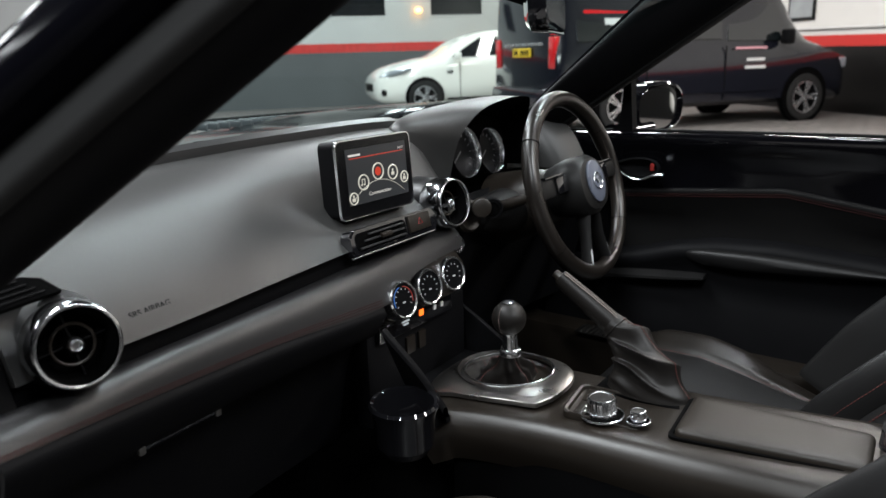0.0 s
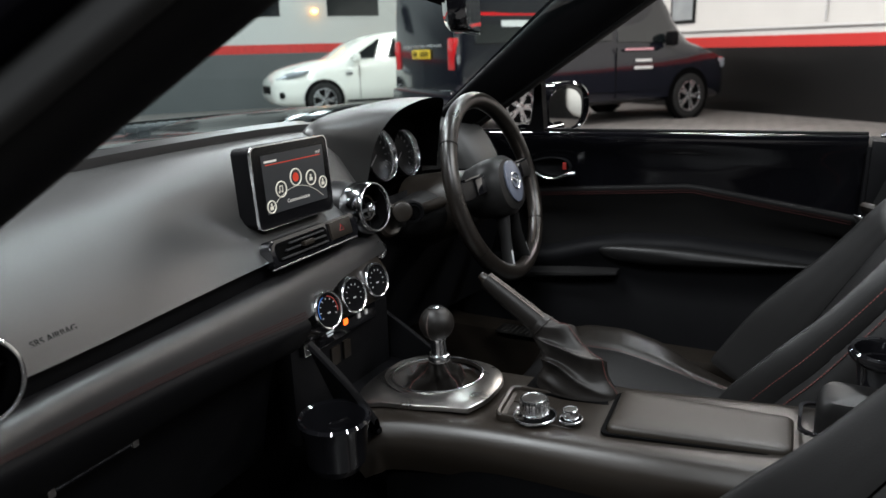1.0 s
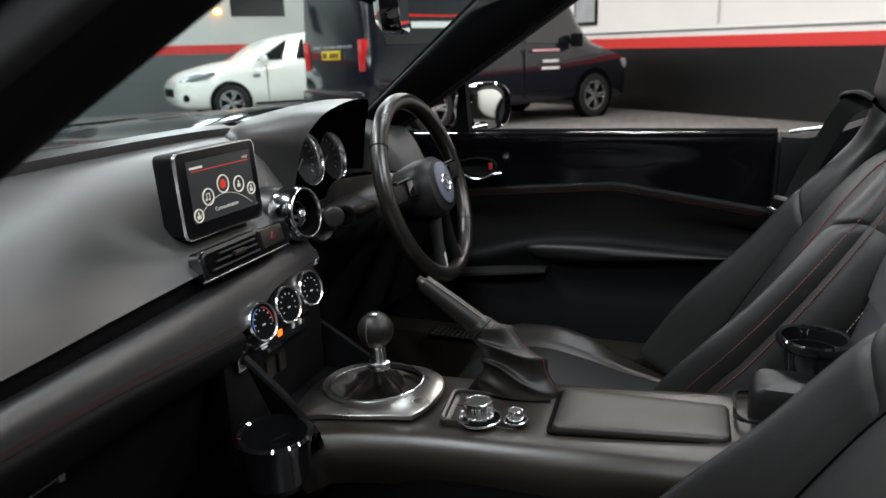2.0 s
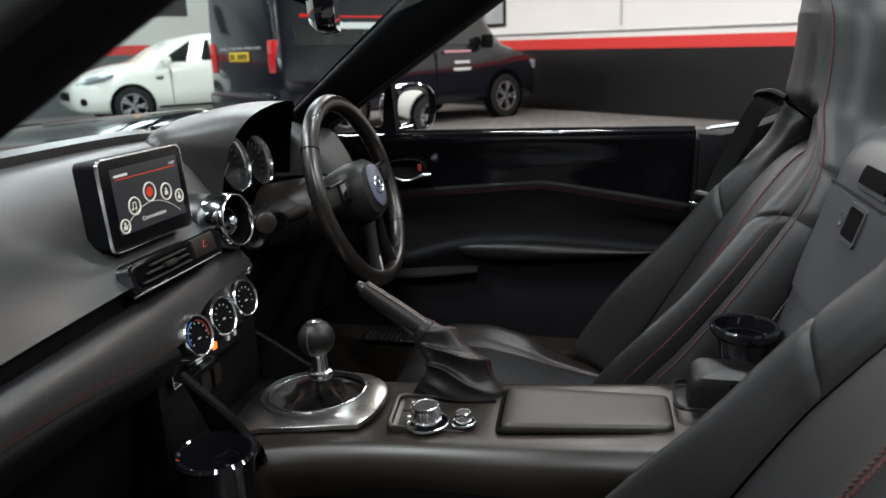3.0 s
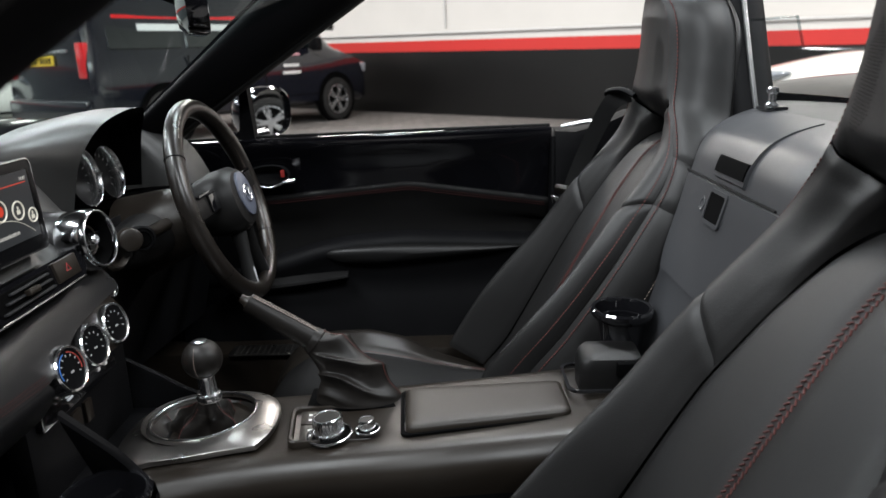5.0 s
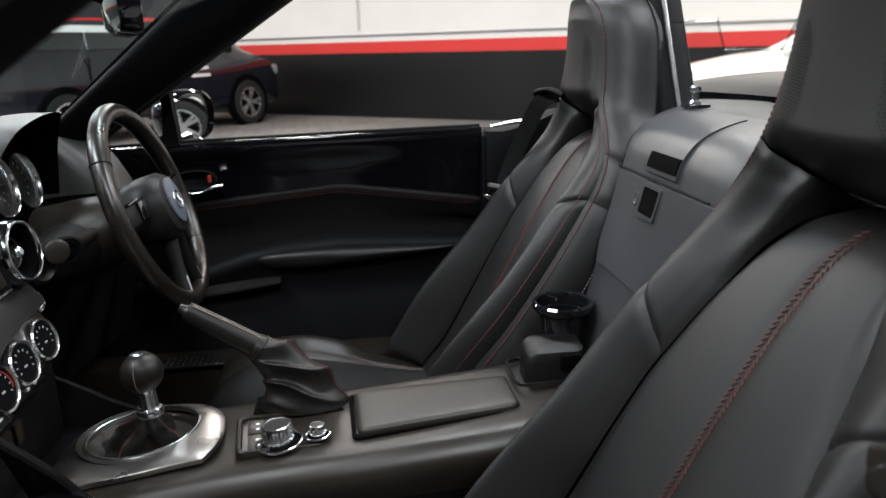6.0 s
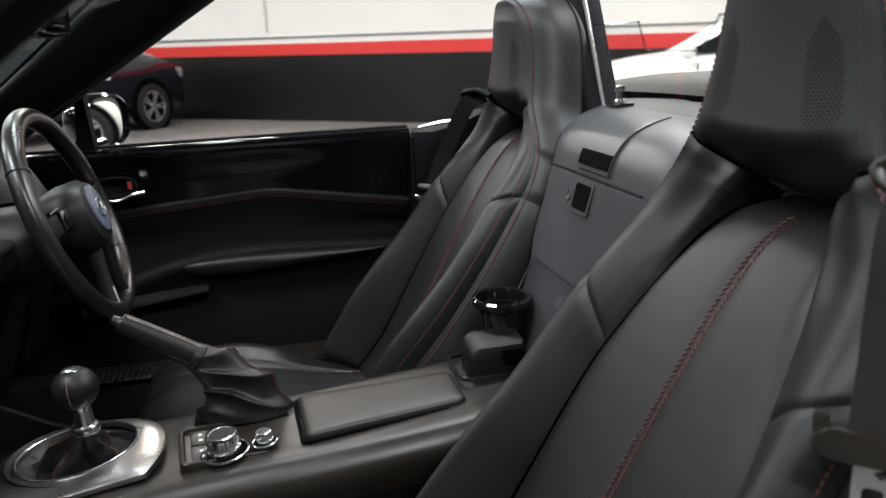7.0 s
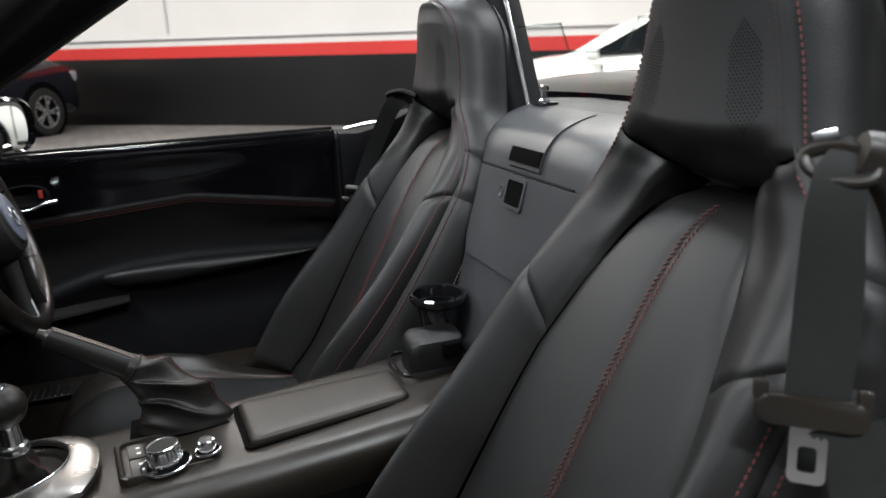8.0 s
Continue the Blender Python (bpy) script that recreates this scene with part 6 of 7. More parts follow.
# door mirror
dm = thing("door_mirror", (0.86, 0.60, 0.83), "black door mirror with silver glass on a short foot", "door mirror")
mm = axes((0.872, 0.572, 0.893), (-0.42, -0.90, -0.005), (1, -0.42, 0))
bm = bmesh.new()
sh = [(0.082 * math.copysign(abs(math.cos(a)) ** 0.8, math.cos(a)), 0.063 * math.copysign(abs(math.sin(a)) ** 0.75, math.sin(a))) for a in np.linspace(0, 2 * math.pi, 37)[:-1]]
grid_faces(bm, [[mm @ Vector((x * k, y * k, z)) for x, y in sh] for k, z in ((0.0, -0.004), (0.84, -0.004), (0.90, 0.006), (1.0, 0.0), (1.02, -0.02), (0.95, -0.05), (0.7, -0.075), (0.3, -0.088), (0.0, -0.09))], close_u=True)
part("shell", bm, BODY, dm, "gloss black shell")
bm = bmesh.new()
plate(bm, [(x * 0.76 - 0.008, y * 0.80 - 0.005) for x, y in sh], 0.003, mm @ Matrix.Translation((0, 0, -0.002)))
part("mirror_glass", bm, MIRROR, dm, "silver mirror glass")
bm = bmesh.new()
tube(bm, [(0.86, 0.60, 0.845), (0.80, 0.62, 0.842), (0.74, 0.64, 0.846)], [0.03, 0.026, 0.024], 12, flat=0.6)
part("foot", bm, BODY, dm)
# slim post between the quarter light and the mirror
bm = bmesh.new()
grid_faces(bm, [[(x, y, z) for x, y in ((0.682, yr), (0.700, yr - 0.004), (0.712, yr + 0.004), (0.706, yf), (0.686, yf))] for yr, yf, z in ((0.566, 0.622, 0.846), (0.567, 0.600, 0.870), (0.571, 0.594, 0.92), (0.575, 0.592, 0.985))], close_u=True)
solo("mirror_sail", bm, BLACK, "slim black post beside the door mirror", "sail panel")

# ---------------------------------------------------------------- windscreen frame
frame_thing = thing("windscreen_frame", (-0.012, 0.5, 0.9), "black windscreen frame with padded pillars", "windscreen frame")
CXL = -0.012


def loft(path, profiles, name, mat, label):
    """A closed bar: one profile of (x, y) offsets at each point of a path."""
    bm = bmesh.new()
    vs = grid_faces(bm, [spline([np.array((q[0] + o, q[1] + d, q[2])) for o, d in pr], 30, closed=True) for q, pr in zip(path, profiles)], close_u=True)
    bm.faces.new(vs[0])
    bm.faces.new(vs[-1])
    part(name, bm, mat, frame_thing, label)


# passenger side
path = [np.array((-0.773, 0.540, 0.830)) + np.array((0.274, -0.363, 0.330)) * f for f in np.linspace(0, 1.16, 18)]
for nm, mt, prof, lab in (("inner_trim", BLACK, ((0.0, 0.0), (-0.004, 0.04), (-0.03, 0.10), (-0.07, 0.10), (-0.075, 0.03), (-0.04, -0.006)), "matt black inner trim"),
                          ("door_seal", RUBBER, ((-0.070, 0.02), (-0.078, -0.008), (-0.098, -0.002), (-0.102, 0.035), (-0.08, 0.05)), "black rubber door seal"),
                          ("outer_skin", BONNET, ((-0.075, 0.11), (-0.12, 0.13), (-0.15, 0.09), (-0.14, 0.04), (-0.104, 0.03), (-0.085, 0.06)), "gloss black outer skin")):
    loft(path, [[(o + 0.012, d - 0.008) for o, d in prof]] * 18, nm, mt, lab)
# driver side
path = spline([(0.648, 0.80, 0.82), (0.632, 0.739, 0.860), (0.620, 0.648, 0.918), (0.610, 0.520, 1.000), (0.600, 0.319, 1.129), (0.595, 0.250, 1.172)], 18)
deep = [float(np.interp(q[2], (0.86, 0.906, 1.133, 1.17), (0.10, 0.109, 0.175, 0.18))) for q in path]
loft(path, [[(0.0, 0.0), (-0.026, 0.30 * d), (-0.046, 0.72 * d), (-0.052, 0.97 * d), (-0.030, 1.04 * d), (0.02, 0.5 * d), (0.022, 0.01)] for d in deep], "inner_trim", BLACK, "matt black inner trim")
loft(path, [[(0.004, -0.008), (0.022, -0.020), (0.036, -0.012), (0.036, 0.02), (0.012, 0.02)] for d in deep], "door_seal", RUBBER, "black rubber door seal")
loft(path, [[(0.030, 0.0), (0.060, -0.005), (0.085, 0.03), (0.07, 0.08), (-0.02, 1.12 * d), (-0.03, 1.02 * d), (0.022, 0.5 * d)] for d in deep], "outer_skin", BODY, "gloss black outer skin")
bm = bmesh.new()
hpts = spline([(CXL - 0.58, 0.22, 1.165), (CXL - 0.4, 0.36, 1.185), (CXL, 0.46, 1.195), (CXL + 0.4, 0.36, 1.185), (CXL + 0.58, 0.22, 1.165)], 24)
tube(bm, hpts, 0.030, 12, flat=0.6)
part("header_rail", bm, BLACK, frame_thing, "padded header rail")
# the glass
bm = bmesh.new()
bot = spline([(CXL - 0.575, 0.83, 0.882), (CXL - 0.3, 0.905, 0.893), (CXL, 0.93, 0.897), (CXL + 0.3, 0.905, 0.893), (CXL + 0.575, 0.83, 0.882)], 24)
top = spline([(CXL - 0.55, 0.37, 1.150), (CXL - 0.3, 0.46, 1.172), (CXL, 0.49, 1.180), (CXL + 0.3, 0.46, 1.172), (CXL + 0.55, 0.37, 1.150)], 24)
grid_faces(bm, [[np.array(a) + (np.array(b) - np.array(a)) * f + np.array((0, 0.012, 0.018)) * math.sin(math.pi * f) for a, b in zip(bot, top)] for f in np.linspace(0, 1, 10)])
wg = part("windscreen_glass", bm, GLASS, frame_thing, "clear windscreen glass")
wg.visible_shadow = False

# interior mirror
rm = thing("rear_view_mirror", (0.03, 0.47, 1.10), "black framed rear view mirror on a curved arm", "mirror")
rmm = axes((0.055, 0.445, 1.097), (0.34, -0.94, 0.05), (1, 0.36, 0))
bm = bmesh.new()
grid_faces(bm, [[rmm @ Vector((x * k, y * k, z)) for x, y in rounded(0.225, 0.078, 0.030, 7)] for k, z in ((0.93, -0.001), (1.0, 0.0), (1.01, -0.008), (0.95, -0.024), (0.7, -0.034), (0.0, -0.036))], close_u=True)
part("housing", bm, GLOSS, rm, "glossy black housing")
bm = bmesh.new()
plate(bm, [(x * 0.94, y * 0.90) for x, y in rounded(0.225, 0.078, 0.030, 7)], 0.002, rmm @ Matrix.Translation((0, 0, 0.0008)))
part("glass", bm, MIRROR, rm, "mirror glass")
bm = bmesh.new()
tube(bm, spline([(0.04, 0.47, 1.10), (-0.01, 0.49, 1.112), (-0.02, 0.55, 1.130), (-0.01, 0.60, 1.15)], 14), 0.008, 8)
part("arm", bm, BLACK, rm)
bm = bmesh.new()
box(bm, (-0.012, 0.60, 1.160), (0.26, 0.06, 0.035), 0.015)
part("sensor_cover", bm, BLACK, rm, "black sensor cover on the glass")

# ---------------------------------------------------------------- bonnet seen through the glass
bn = thing("car_bonnet", (CXL, 1.4, 0.6), "gloss black bonnet with slats added for a windscreen reflection", "bonnet")
bm = bmesh.new()
rows = []
for y, z in ((0.96, 0.872), (1.02, 0.886), (1.15, 0.880), (1.4, 0.862), (1.7, 0.825), (2.0, 0.765), (2.25, 0.68), (2.4, 0.55)):
    rows.append(spline([(CXL + x, y, z + dz) for x, dz in ((-0.84, -0.14), (-0.72, 0.012), (-0.5, 0.03), (-0.25, 0.004), (0, 0.012), (0.25, 0.004), (0.5, 0.03), (0.72, 0.012), (0.84, -0.14))], 40))
grid_faces(bm, [[c[i] for c in [spline([r[j] for r in rows], 24) for j in range(40)]] for i in range(24)])
part("bonnet_skin", bm, BONNET, bn, "gloss black painted skin")
bm = bmesh.new()
box(bm, (CXL, 0.90, 0.845), (1.35, 0.22, 0.03), 0.01)
part("scuttle", bm, BLACK, bn)
# slats and rail added for the demister's reflection in the windscreen
GRY = material("grey_reflection_slat", (0.07, 0.075, 0.08), 0.5)
for k in range(42):
    x = -0.68 + k * 0.033
    bm = bmesh.new()
    box(bm, (CXL + x, 1.60 - 0.10 * (x / 0.68) ** 2, 0.868), (0.008, 0.10, 0.016), 0.002)
    part("slat", bm, GRY, bn)
bm = bmesh.new()
tube(bm, [(CXL + x, 1.66 - 0.10 * (x / 0.68) ** 2, 0.874) for x in np.linspace(-0.70, 0.70, 30)], 0.008, 6)
part("reflection_rail", bm, BLACK, bn)
for s in (0, 1):
    w = thing("wiper", (CXL - 0.3 + 0.55 * s, 0.85, 0.9), "black windscreen wiper lying on the glass", "wiper", "wipers")
    bm = bmesh.new()
    tube(bm, [(CXL - 0.48 + 0.5 * s, 0.80, 0.888), (CXL - 0.25 + 0.5 * s, 0.885, 0.902), (CXL - 0.02 + 0.5 * s, 0.905, 0.905)], 0.006, 8)
    part("blade", bm, BLACK, w)
    bm = bmesh.new()
    tube(bm, [(CXL - 0.25 + 0.5 * s, 0.89, 0.910), (CXL - 0.10 + 0.5 * s, 0.93, 0.900), (CXL + 0.05 + 0.5 * s, 0.95, 0.890)], [0.005, 0.008, 0.012], 8)
    part("arm", bm, BLACK, w)

# ---------------------------------------------------------------- bulkhead behind the seats
bh = thing("rear_bulkhead", (CXL, -0.3, 0.6), "dark grey plastic bulkhead between the seats", "bulkhead")
PROF = [(-0.145, 0.56), (-0.162, 0.63), (-0.186, 0.715), (-0.208, 0.79), (-0.222, 0.845), (-0.233, 0.880), (-0.258, 0.908), (-0.305, 0.926), (-0.36, 0.931), (-0.46, 0.930)]
pp = spline(PROF, 40)
GREYP = material("satin_grey_plastic", (0.034, 0.035, 0.038), 0.38, vary=0.1, scale=30, bump=0.4, bump_scale=1300, cells=True, rough_vary=0.05, spec=0.5)
bm = bmesh.new()
grid_faces(bm, [[(x, y - 0.004 - max(0, abs(x - CXL) - 0.16) * 0.5 * (1 if abs(x - CXL) > 0.16 else 0), z - max(0, abs(x - CXL) - 0.2) * 0.05) for y, z in pp] for x in np.linspace(-0.64, 0.63, 40)])
part("shell", bm, GREYP, bh)
# hinged locker door with a latch hole
def bulk(x, f, out=0.0):
    """A point on the bulkhead: f runs along the profile."""
    i = f * (len(pp) - 1)
    a = int(min(i, len(pp) - 2))
    p = pp[a] + (pp[a + 1] - pp[a]) * (i - a)
    t = pp[a + 1] - pp[a]
    n = np.array((t[1], -t[0])) / np.hypot(*t)
    return (x, p[0] + n[0] * out, p[1] + n[1] * out)


bm = bmesh.new()
rows = []
for f in np.linspace(0.205, 0.437, 14):
    e = 0.012 * max(0, 1 - (f - 0.205) / 0.04)
    rows.append([bulk(x, f, 0.004) for x in np.linspace(-0.186 + e, 0.128 - e, 28)])
skin(bm, rows, 0.01, (0, -1, -0.2))
ld = part("locker_door", bm, GREYP, bh, "flat satin locker door")
LM = axes((-0.004, -0.2082, 0.8178), (0, 0.96, 0.27), (1, 0, 0))
bm = bmesh.new()
ring_plate(bm, rounded(0.060, 0.047, 0.005), rounded(0.050, 0.037, 0.004), 0.004, LM)
part("latch_frame", bm, GREYP, ld)
# flat black patch paints the shade of the latch hole
bm = bmesh.new()
plate(bm, rounded(0.051, 0.038, 0.004), 0.001, LM @ Matrix.Translation((0, 0, -0.0012)))
part("latch_hole", bm, SHADE_BLACK, ld, "black patch painted for the shaded latch hole")
bm = bmesh.new()
lathe(bm, [(0.0078, -0.004), (0.0078, 0.0004), (0.0062, 0.0008), (0.0054, 0.0001), (0.0016, 0.0001), (0.0012, -0.002), (0.0001, -0.002)], axes((0.042, -0.2100, 0.8143), (0, 0.96, 0.27)) @ Matrix.Diagonal((1.0, 1.35, 1, 1)), 24)
part("keyhole", bm, GREYP, ld, "small key lock")
# upper lid with finger slot
bm = bmesh.new()
rows = []
for f in np.linspace(0.468, 0.80, 22):
    rows.append([bulk(x, f, 0.0007) for x in np.linspace(-0.053, 0.043, 12)])
skin(bm, rows, 0.006, (0, -0.6, -0.6))
ul = part("upper_lid", bm, GREYP, bh, "curved lid with finger slot")
# black patch laid on the lid paints the shade of the slot
bm = bmesh.new()
rows = []
for f in np.linspace(0.486, 0.556, 5):
    rows.append([bulk(x, f, 0.0030) for x in np.linspace(-0.051, 0.041, 8)])
skin(bm, rows, 0.004, (0, -1, -0.2))
part("finger_slot", bm, SHADE_BLACK, ul, "black patch painted for the shaded finger slot")
bm = bmesh.new()
tube(bm, [bulk(x, 0.446, 0.003) for x in np.linspace(-0.155, 0.135, 20)], 0.0018, 6)
part("panel_gap", bm, BLACK, bh)

# roll hoops
def hoop(cx, s, label):
    h = thing("roll_hoop", (cx, -0.36, 0.9), label, "roll hoop", "roll hoops")
    path = spline([(cx + s * 0.190, -0.345, 0.88), (cx + s * 0.140, -0.345, 0.98), (cx + s * 0.07, -0.350, 1.10), (cx + s * 0.02, -0.352, 1.165), (cx - s * 0.08, -0.352, 1.175), (cx - s * 0.16, -0.35, 1.10), (cx - s * 0.20, -0.35, 0.88)], 40)
    bm = bmesh.new()
    rows = []
    for i, p in enumerate(path):
        d = path[min(i + 1, 39)] - path[max(i - 1, 0)]
        d = d / np.linalg.norm(d)
        n = np.array((-d[2], 0, d[0]))
        rows.append([tuple(p + n * a + np.array((0, b, 0))) for a, b in ((-0.030, -0.03), (-0.036, 0.0), (-0.030, 0.026), (0.0, 0.034), (0.030, 0.026), (0.036, 0.0), (0.030, -0.03), (0.0, -0.04))])
    grid_faces(bm, [spline([np.array(v) for v in r], 20, closed=True) for r in rows], close_u=True)
    part("cover", bm, BLACK, h, "matt black padded cover")
    bm = bmesh.new()
    out = []
    for i, p in enumerate(path[:18]):
        d = path[i + 1] - path[max(i - 1, 0)]
        d = d / np.linalg.norm(d)
        n = np.array((-d[2], 0, d[0]))
        out.append(p + n * 0.040 * (-1 if n[0] * s < 0 else 1) + np.array((0, 0.004, 0)))
    tube(bm, out, 0.0042, 8)
    part("bright_strip", bm, CHROME, h, "bright chrome strip on the inner edge")
    return h


hoop(0.416, -1, "black roll hoop behind the driver seat")
hoop(-0.390, 1, "black roll hoop behind the passenger seat")

# wind deflector
wd = thing("wind_deflector", (CXL, -0.325, 0.93), "clear plastic wind deflector between the roll hoops", "wind deflector")
dmx = axes((CXL, -0.328, 0.93), (0, 1, 0.06), (-1, 0, 0))
outl = [(-0.19, 0.0), (0.19, 0.0), (0.25, 0.127), (0.101, 0.126), (0.070, 0.084), (-0.070, 0.084), (-0.101, 0.126), (-0.25, 0.127)]
bm = bmesh.new()
plate(bm, outl, 0.004, dmx)
wp = part("clear_panel", bm, CLEAR, wd, "clear acrylic panel")
bm = bmesh.new()
for a, b in zip(outl[2:], outl[3:]):
    tube(bm, [dmx @ Vector((*a, -0.002)), dmx @ Vector((*b, -0.002))], 0.0022, 6)
part("polished_edge", bm, glass_material("bright_edge", (0.75, 0.78, 0.78), 0.1), wd, "polished edge")
for x in (0.129, -0.155):
    lk = thing("deflector_latch", (x, -0.330, 0.93), "small chrome latch post on bulkhead", "latch", "latches")
    bm = bmesh.new()
    box(bm, (x, -0.332, 0.932), (0.040, 0.030, 0.006), 0.002)
    part("foot", bm, GLOSS, lk)
    bm = bmesh.new()
    lathe(bm, [(0.010, 0.0), (0.010, 0.004), (0.006, 0.007), (0.0055, 0.018), (0.0085, 0.020), (0.0085, 0.026), (0.006, 0.028), (0.0001, 0.028)], axes((x + 0.002, -0.332, 0.934), (0, 0, 1)), 20)
    part("post", bm, CHROME, lk, "chrome post")

# ---------------------------------------------------------------- floor and sill
def bare(name, lo, hi, mat, label, cat, bevel=0.01):
    bm = bmesh.new()
    box(bm, [(a + b) / 2 for a, b in zip(lo, hi)], [b - a for a, b in zip(lo, hi)], bevel)
    return solo(name, bm, mat, label, cat)


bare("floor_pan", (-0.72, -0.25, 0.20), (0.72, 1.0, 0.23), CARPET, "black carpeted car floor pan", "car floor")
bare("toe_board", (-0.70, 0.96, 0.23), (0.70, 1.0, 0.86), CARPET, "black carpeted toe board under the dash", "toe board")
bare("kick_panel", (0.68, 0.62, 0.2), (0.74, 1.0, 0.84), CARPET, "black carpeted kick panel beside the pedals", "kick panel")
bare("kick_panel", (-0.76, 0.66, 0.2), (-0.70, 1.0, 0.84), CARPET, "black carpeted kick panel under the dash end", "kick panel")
bare("sill", (0.60, -0.2, 0.22), (0.70, 0.96, 0.372), TRIM, "dark plastic covered door sill", "sill", 0.02)
bare("car_underbody", (-0.80, -1.6, 0.0), (0.80, 2.3, 0.198), BLACK, "black underbody of the open car", "underbody", 0.02)
rd = thing("rear_deck", (CXL, -1.0, 0.2), "matt black rear deck and tail behind the seats", "rear deck")
bm = bmesh.new()
rows = []
for y, w, zt in ((-0.47, 0.80, 0.935), (-0.60, 0.82, 0.955), (-0.85, 0.83, 0.962), (-1.10, 0.82, 0.935), (-1.35, 0.77, 0.850), (-1.52, 0.68, 0.790), (-1.60, 0.58, 0.690)):
    rows.append(spline([(CXL + x * w, y, z) for x, z in ((-0.94, 0.22), (-1.0, 0.50), (-0.97, zt - 0.12), (-0.86, zt - 0.02), (-0.45, zt), (0.0, zt + 0.004), (0.45, zt), (0.86, zt - 0.02), (0.97, zt - 0.12), (1.0, 0.50), (0.94, 0.22))], 40))
vs = grid_faces(bm, spline([np.array(r) for r in rows], 24))
bm.faces.new(vs[0])
bm.faces.new(vs[-1])
part("tail_shell", bm, BONNET, rd, sharp=60)
tp = thing("tread_plate", (0.58, 0.58, 0.375), "ribbed silver tread plate on the sill", "tread plate")
bm = bmesh.new()
box(bm, (0.605, 0.57, 0.374), (0.055, 0.16, 0.004), 0.001)
part("plate", bm, STEEL, tp)
for k in range(12):
    bm = bmesh.new()
    box(bm, (0.605, 0.50 + 0.0125 * k, 0.377), (0.050, 0.005, 0.003), 0.001)
    part("rib", bm, STEEL, tp)
pin = thing("glovebox_catch", (-0.53, 0.59, 0.645), "slim black glovebox bar with bright ends", "catch")
bm = bmesh.new()
tube(bm, [(-0.577, 0.592, 0.645), (-0.474, 0.604, 0.640)], 0.004, 8)
part("bar", bm, GLOSS, pin)
for x, y, z in ((-0.577, 0.592, 0.645), (-0.474, 0.604, 0.640)):
    bm = bmesh.new()
    box(bm, (x, y - 0.002, z), (0.008, 0.007, 0.010), 0.002)
    part("end_cap", bm, STEEL, pin, "bright end cap")

# ---------------------------------------------------------------- passenger belt
pb = thing("seat_belt", (-0.60, -0.14, 0.9), "black seat belt hanging from seat guide with chrome tongue", "seat belt")


def strap(bm, pts, w, t=0.0012, across=(1, 0.35, 0.0)):
    """Flat webbing along points."""
    rows = []
    w0 = w
    for i, p in enumerate(pts):
        w = w0 if isinstance(w0, float) else w0[0] + (w0[1] - w0[0]) * min(1, 1.6 * i / len(pts))
        d = Vector(tuple(pts[min(i + 1, len(pts) - 1)])) - Vector(tuple(pts[max(i - 1, 0)]))
        a = Vector(across)
        a = (a - d * a.dot(d) / d.length_squared).normalized()
        n = d.cross(a).normalized()
        p = Vector(tuple(p))
        face = [p + a * w * g + n * (t * (1.5 - 2 * g * g) + (0.00045 if k % 2 else 0.0)) for k, g in enumerate(np.linspace(-0.5, 0.5, 23))]
        rows.append(face + [p + a * w / 2 - n * t, p - a * w / 2 - n * t])
    grid_faces(bm, rows, close_u=True)


FACE = (-0.66, -0.75, 0.0)
bm = bmesh.new()
strap(bm, spline([(-0.606, -0.158, 0.958), (-0.605, -0.142, 0.945), (-0.605, -0.138, 0.918), (-0.605, -0.141, 0.872), (-0.605, -0.142, 0.833), (-0.605, -0.141, 0.784)], 28), (0.026, 0.041), across=FACE)
part("webbing", bm, BELT, pb, "black ribbed webbing")
gm2 = axes((-0.601, -0.143, 0.947), (-0.60, 0.66, 0.45), FACE)
lp = [(-0.020, 0.009), (0.0, 0.013), (0.017, 0.006), (0.019, -0.006), (0.005, -0.009), (-0.015, -0.003)]
bm = bmesh.new()
tube(bm, [gm2 @ Vector((float(v[0]), float(v[1]), 0)) for v in spline([np.array(v) for v in lp], 30, closed=True)], 0.0036, 8, closed=True, flat=1.3)
part("guide_loop", bm, TRIM, pb, "curved plastic guide loop")
bm = bmesh.new()
tube(bm, spline([(-0.606, -0.150, 0.955), (-0.614, -0.172, 0.945), (-0.622, -0.190, 0.918), (-0.628, -0.205, 0.875)], 14), [0.010 + 0.0007 * k for k in range(14)], 12, flat=1.5)
part("guide_arm", bm, TRIM, pb)
tm = axes((-0.606, -0.136, 0.780), (-0.72, 0.66, 0.20), FACE)
bm = bmesh.new()
rows = [[tm @ Vector((x * k, y * k, z)) for x, y in rounded(0.072, 0.022, 0.009)] for k, z in ((0.9, -0.005), (1.0, -0.003), (1.0, 0.003), (0.9, 0.005))]
vs = grid_faces(bm, rows, close_u=True)
bm.faces.new(vs[0])
bm.faces.new(vs[-1])
for s in (-1, 1):
    box(bm, (s * 0.032, 0.012, 0), (0.010, 0.015, 0.008), 0.003, tm)
tg = part("tongue_grip", bm, TRIM, pb, "rounded plastic tongue grip")
bm = bmesh.new()
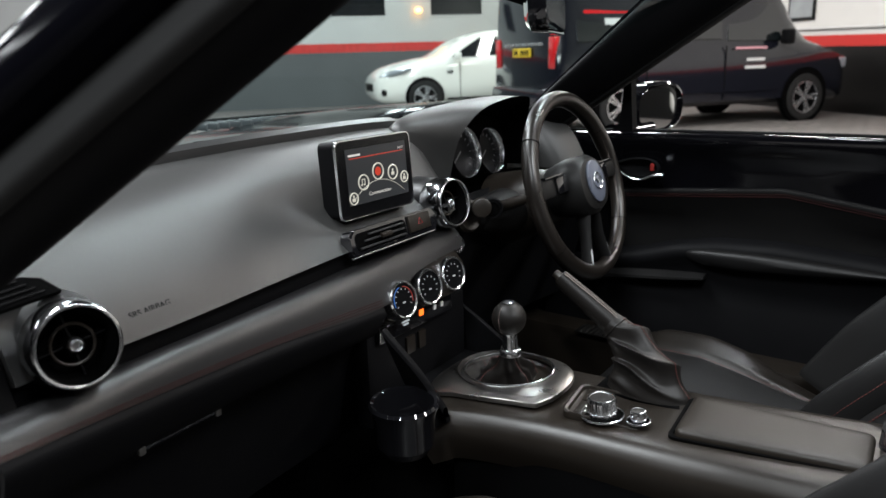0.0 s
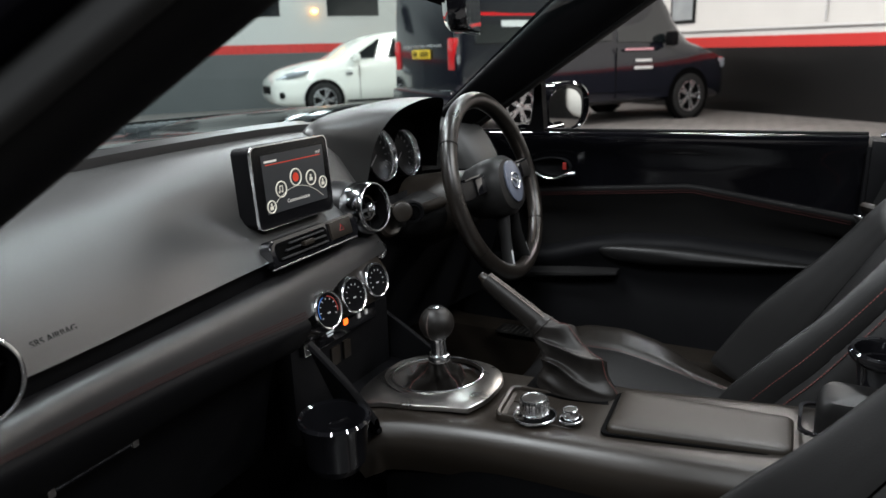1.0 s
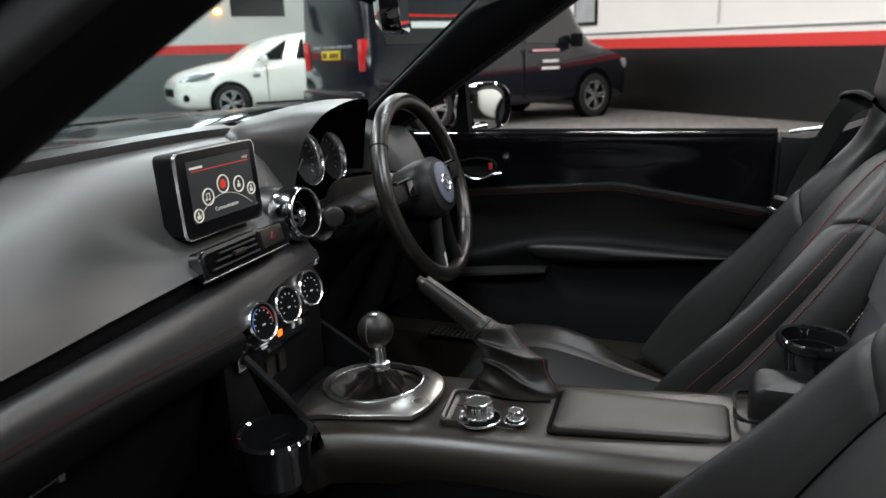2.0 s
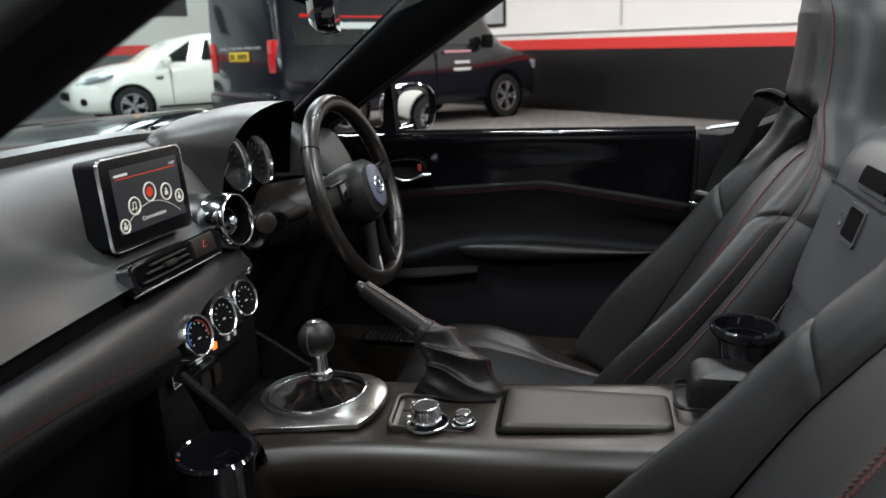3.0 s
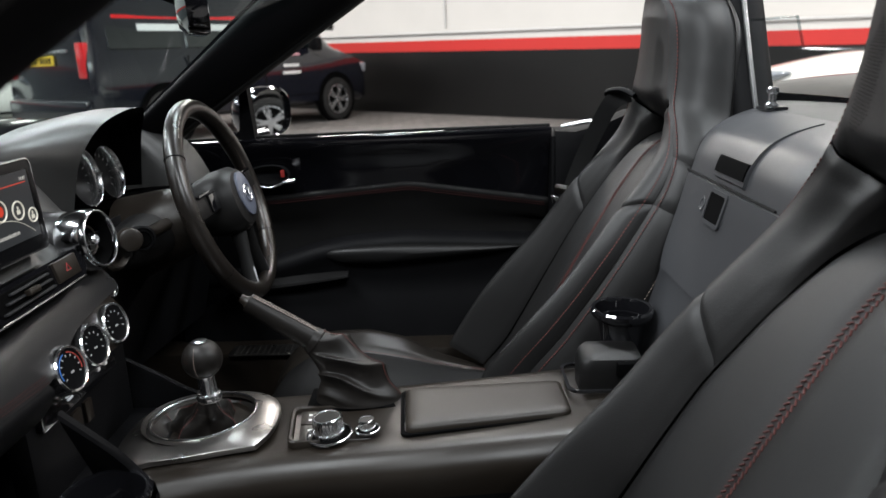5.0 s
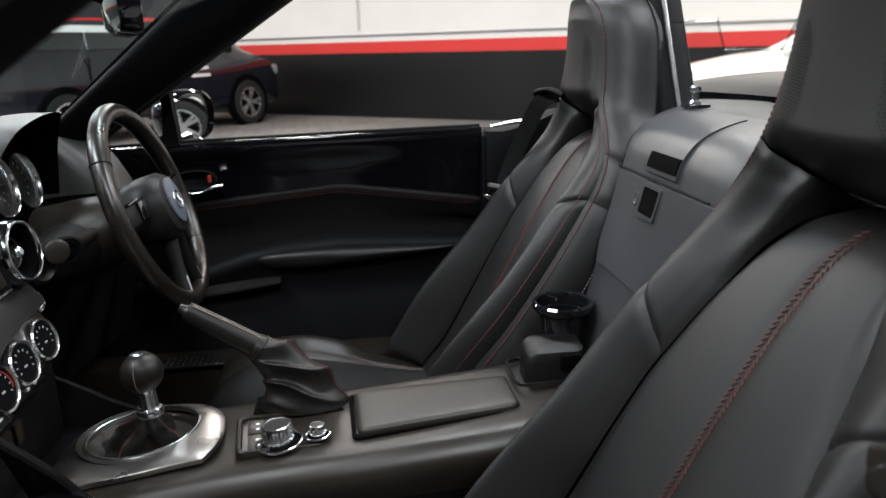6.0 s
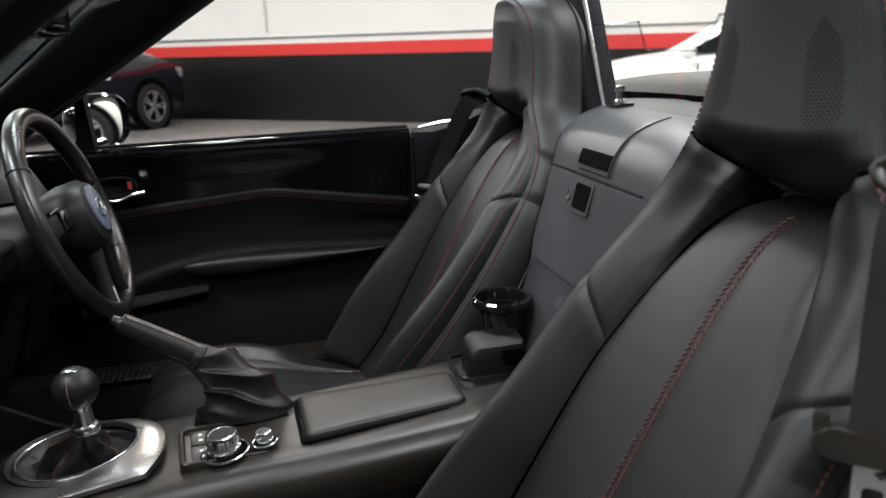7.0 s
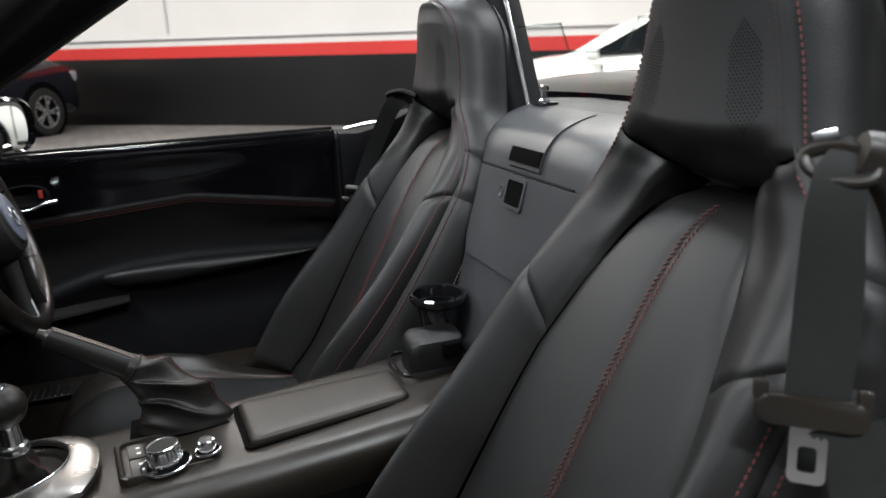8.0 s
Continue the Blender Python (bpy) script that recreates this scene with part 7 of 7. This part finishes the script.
ring_plate(bm, rounded(0.024, 0.042, 0.005), [(x, y - 0.004) for x, y in rounded(0.012, 0.018, 0.003)], 0.0024, tm @ Matrix.Translation((0.0, -0.029, 0.0012)))
part("tongue", bm, CHROME, tg, "chrome tongue plate")
bm = bmesh.new()
strap(bm, spline([(-0.622, -0.150, 0.775), (-0.640, -0.165, 0.70), (-0.650, -0.15, 0.58), (-0.655, -0.12, 0.36)], 16), 0.046, across=FACE)
part("lower_webbing", bm, BELT, pb)
# maker's tag on the head restraint
bm = bmesh.new()
tag_c = flank_at(-1, 8.62, 0.20)
tag_n = -(flank_at(-1, 8.72, 0.20) - tag_c).cross(flank_at(-1, 8.62, 0.28) - tag_c).normalized()
tag_n = tag_n if tag_n.x < 0 else -tag_n
box(bm, (0, 0, 0), (0.021, 0.0095, 0.002), 0.0008, axes(tuple(tag_c + tag_n * 0.002 + seat_p.location), tuple(tag_n), (-0.25, -0.9, 0.15)))
part("maker_tag", bm, CHROME, seat_p, "small plain chrome tag")
# driver belt
db = thing("seat_belt", (0.52, -0.2, 0.9), "black seat belt draped beside the driver seat", "seat belt")
bm = bmesh.new()
strap(bm, spline([(0.478, -0.215, 0.936), (0.492, -0.185, 0.920), (0.520, -0.160, 0.862), (0.548, -0.135, 0.79), (0.565, -0.105, 0.70), (0.575, -0.05, 0.58)], 26), 0.034, across=(0.55, 0.80, 0.25))
part("webbing", bm, DARKBELT, db)
bm = bmesh.new()
tube(bm, spline([(0.440, -0.215, 0.934), (0.470, -0.196, 0.944), (0.505, -0.178, 0.938), (0.512, -0.190, 0.925)], 14), [0.007] * 14, 10, flat=0.8)
part("guide", bm, BLACK, db, "curved plastic guide")
bm = bmesh.new()
box(bm, (0, 0, 0), (0.044, 0.013, 0.022), 0.005, axes((0.566, -0.108, 0.735), (-0.5, 0.3, 0.8), (0.55, 0.80, 0.1)))
grip_d = part("tongue_grip", bm, TRIM, db)
bm = bmesh.new()
box(bm, (0, 0, 0), (0.020, 0.003, 0.026), 0.001, axes((0.574, -0.090, 0.712), (-0.5, 0.3, 0.8), (0.55, 0.80, 0.1)))
part("tongue", bm, CHROME, grip_d, "chrome tongue plate")
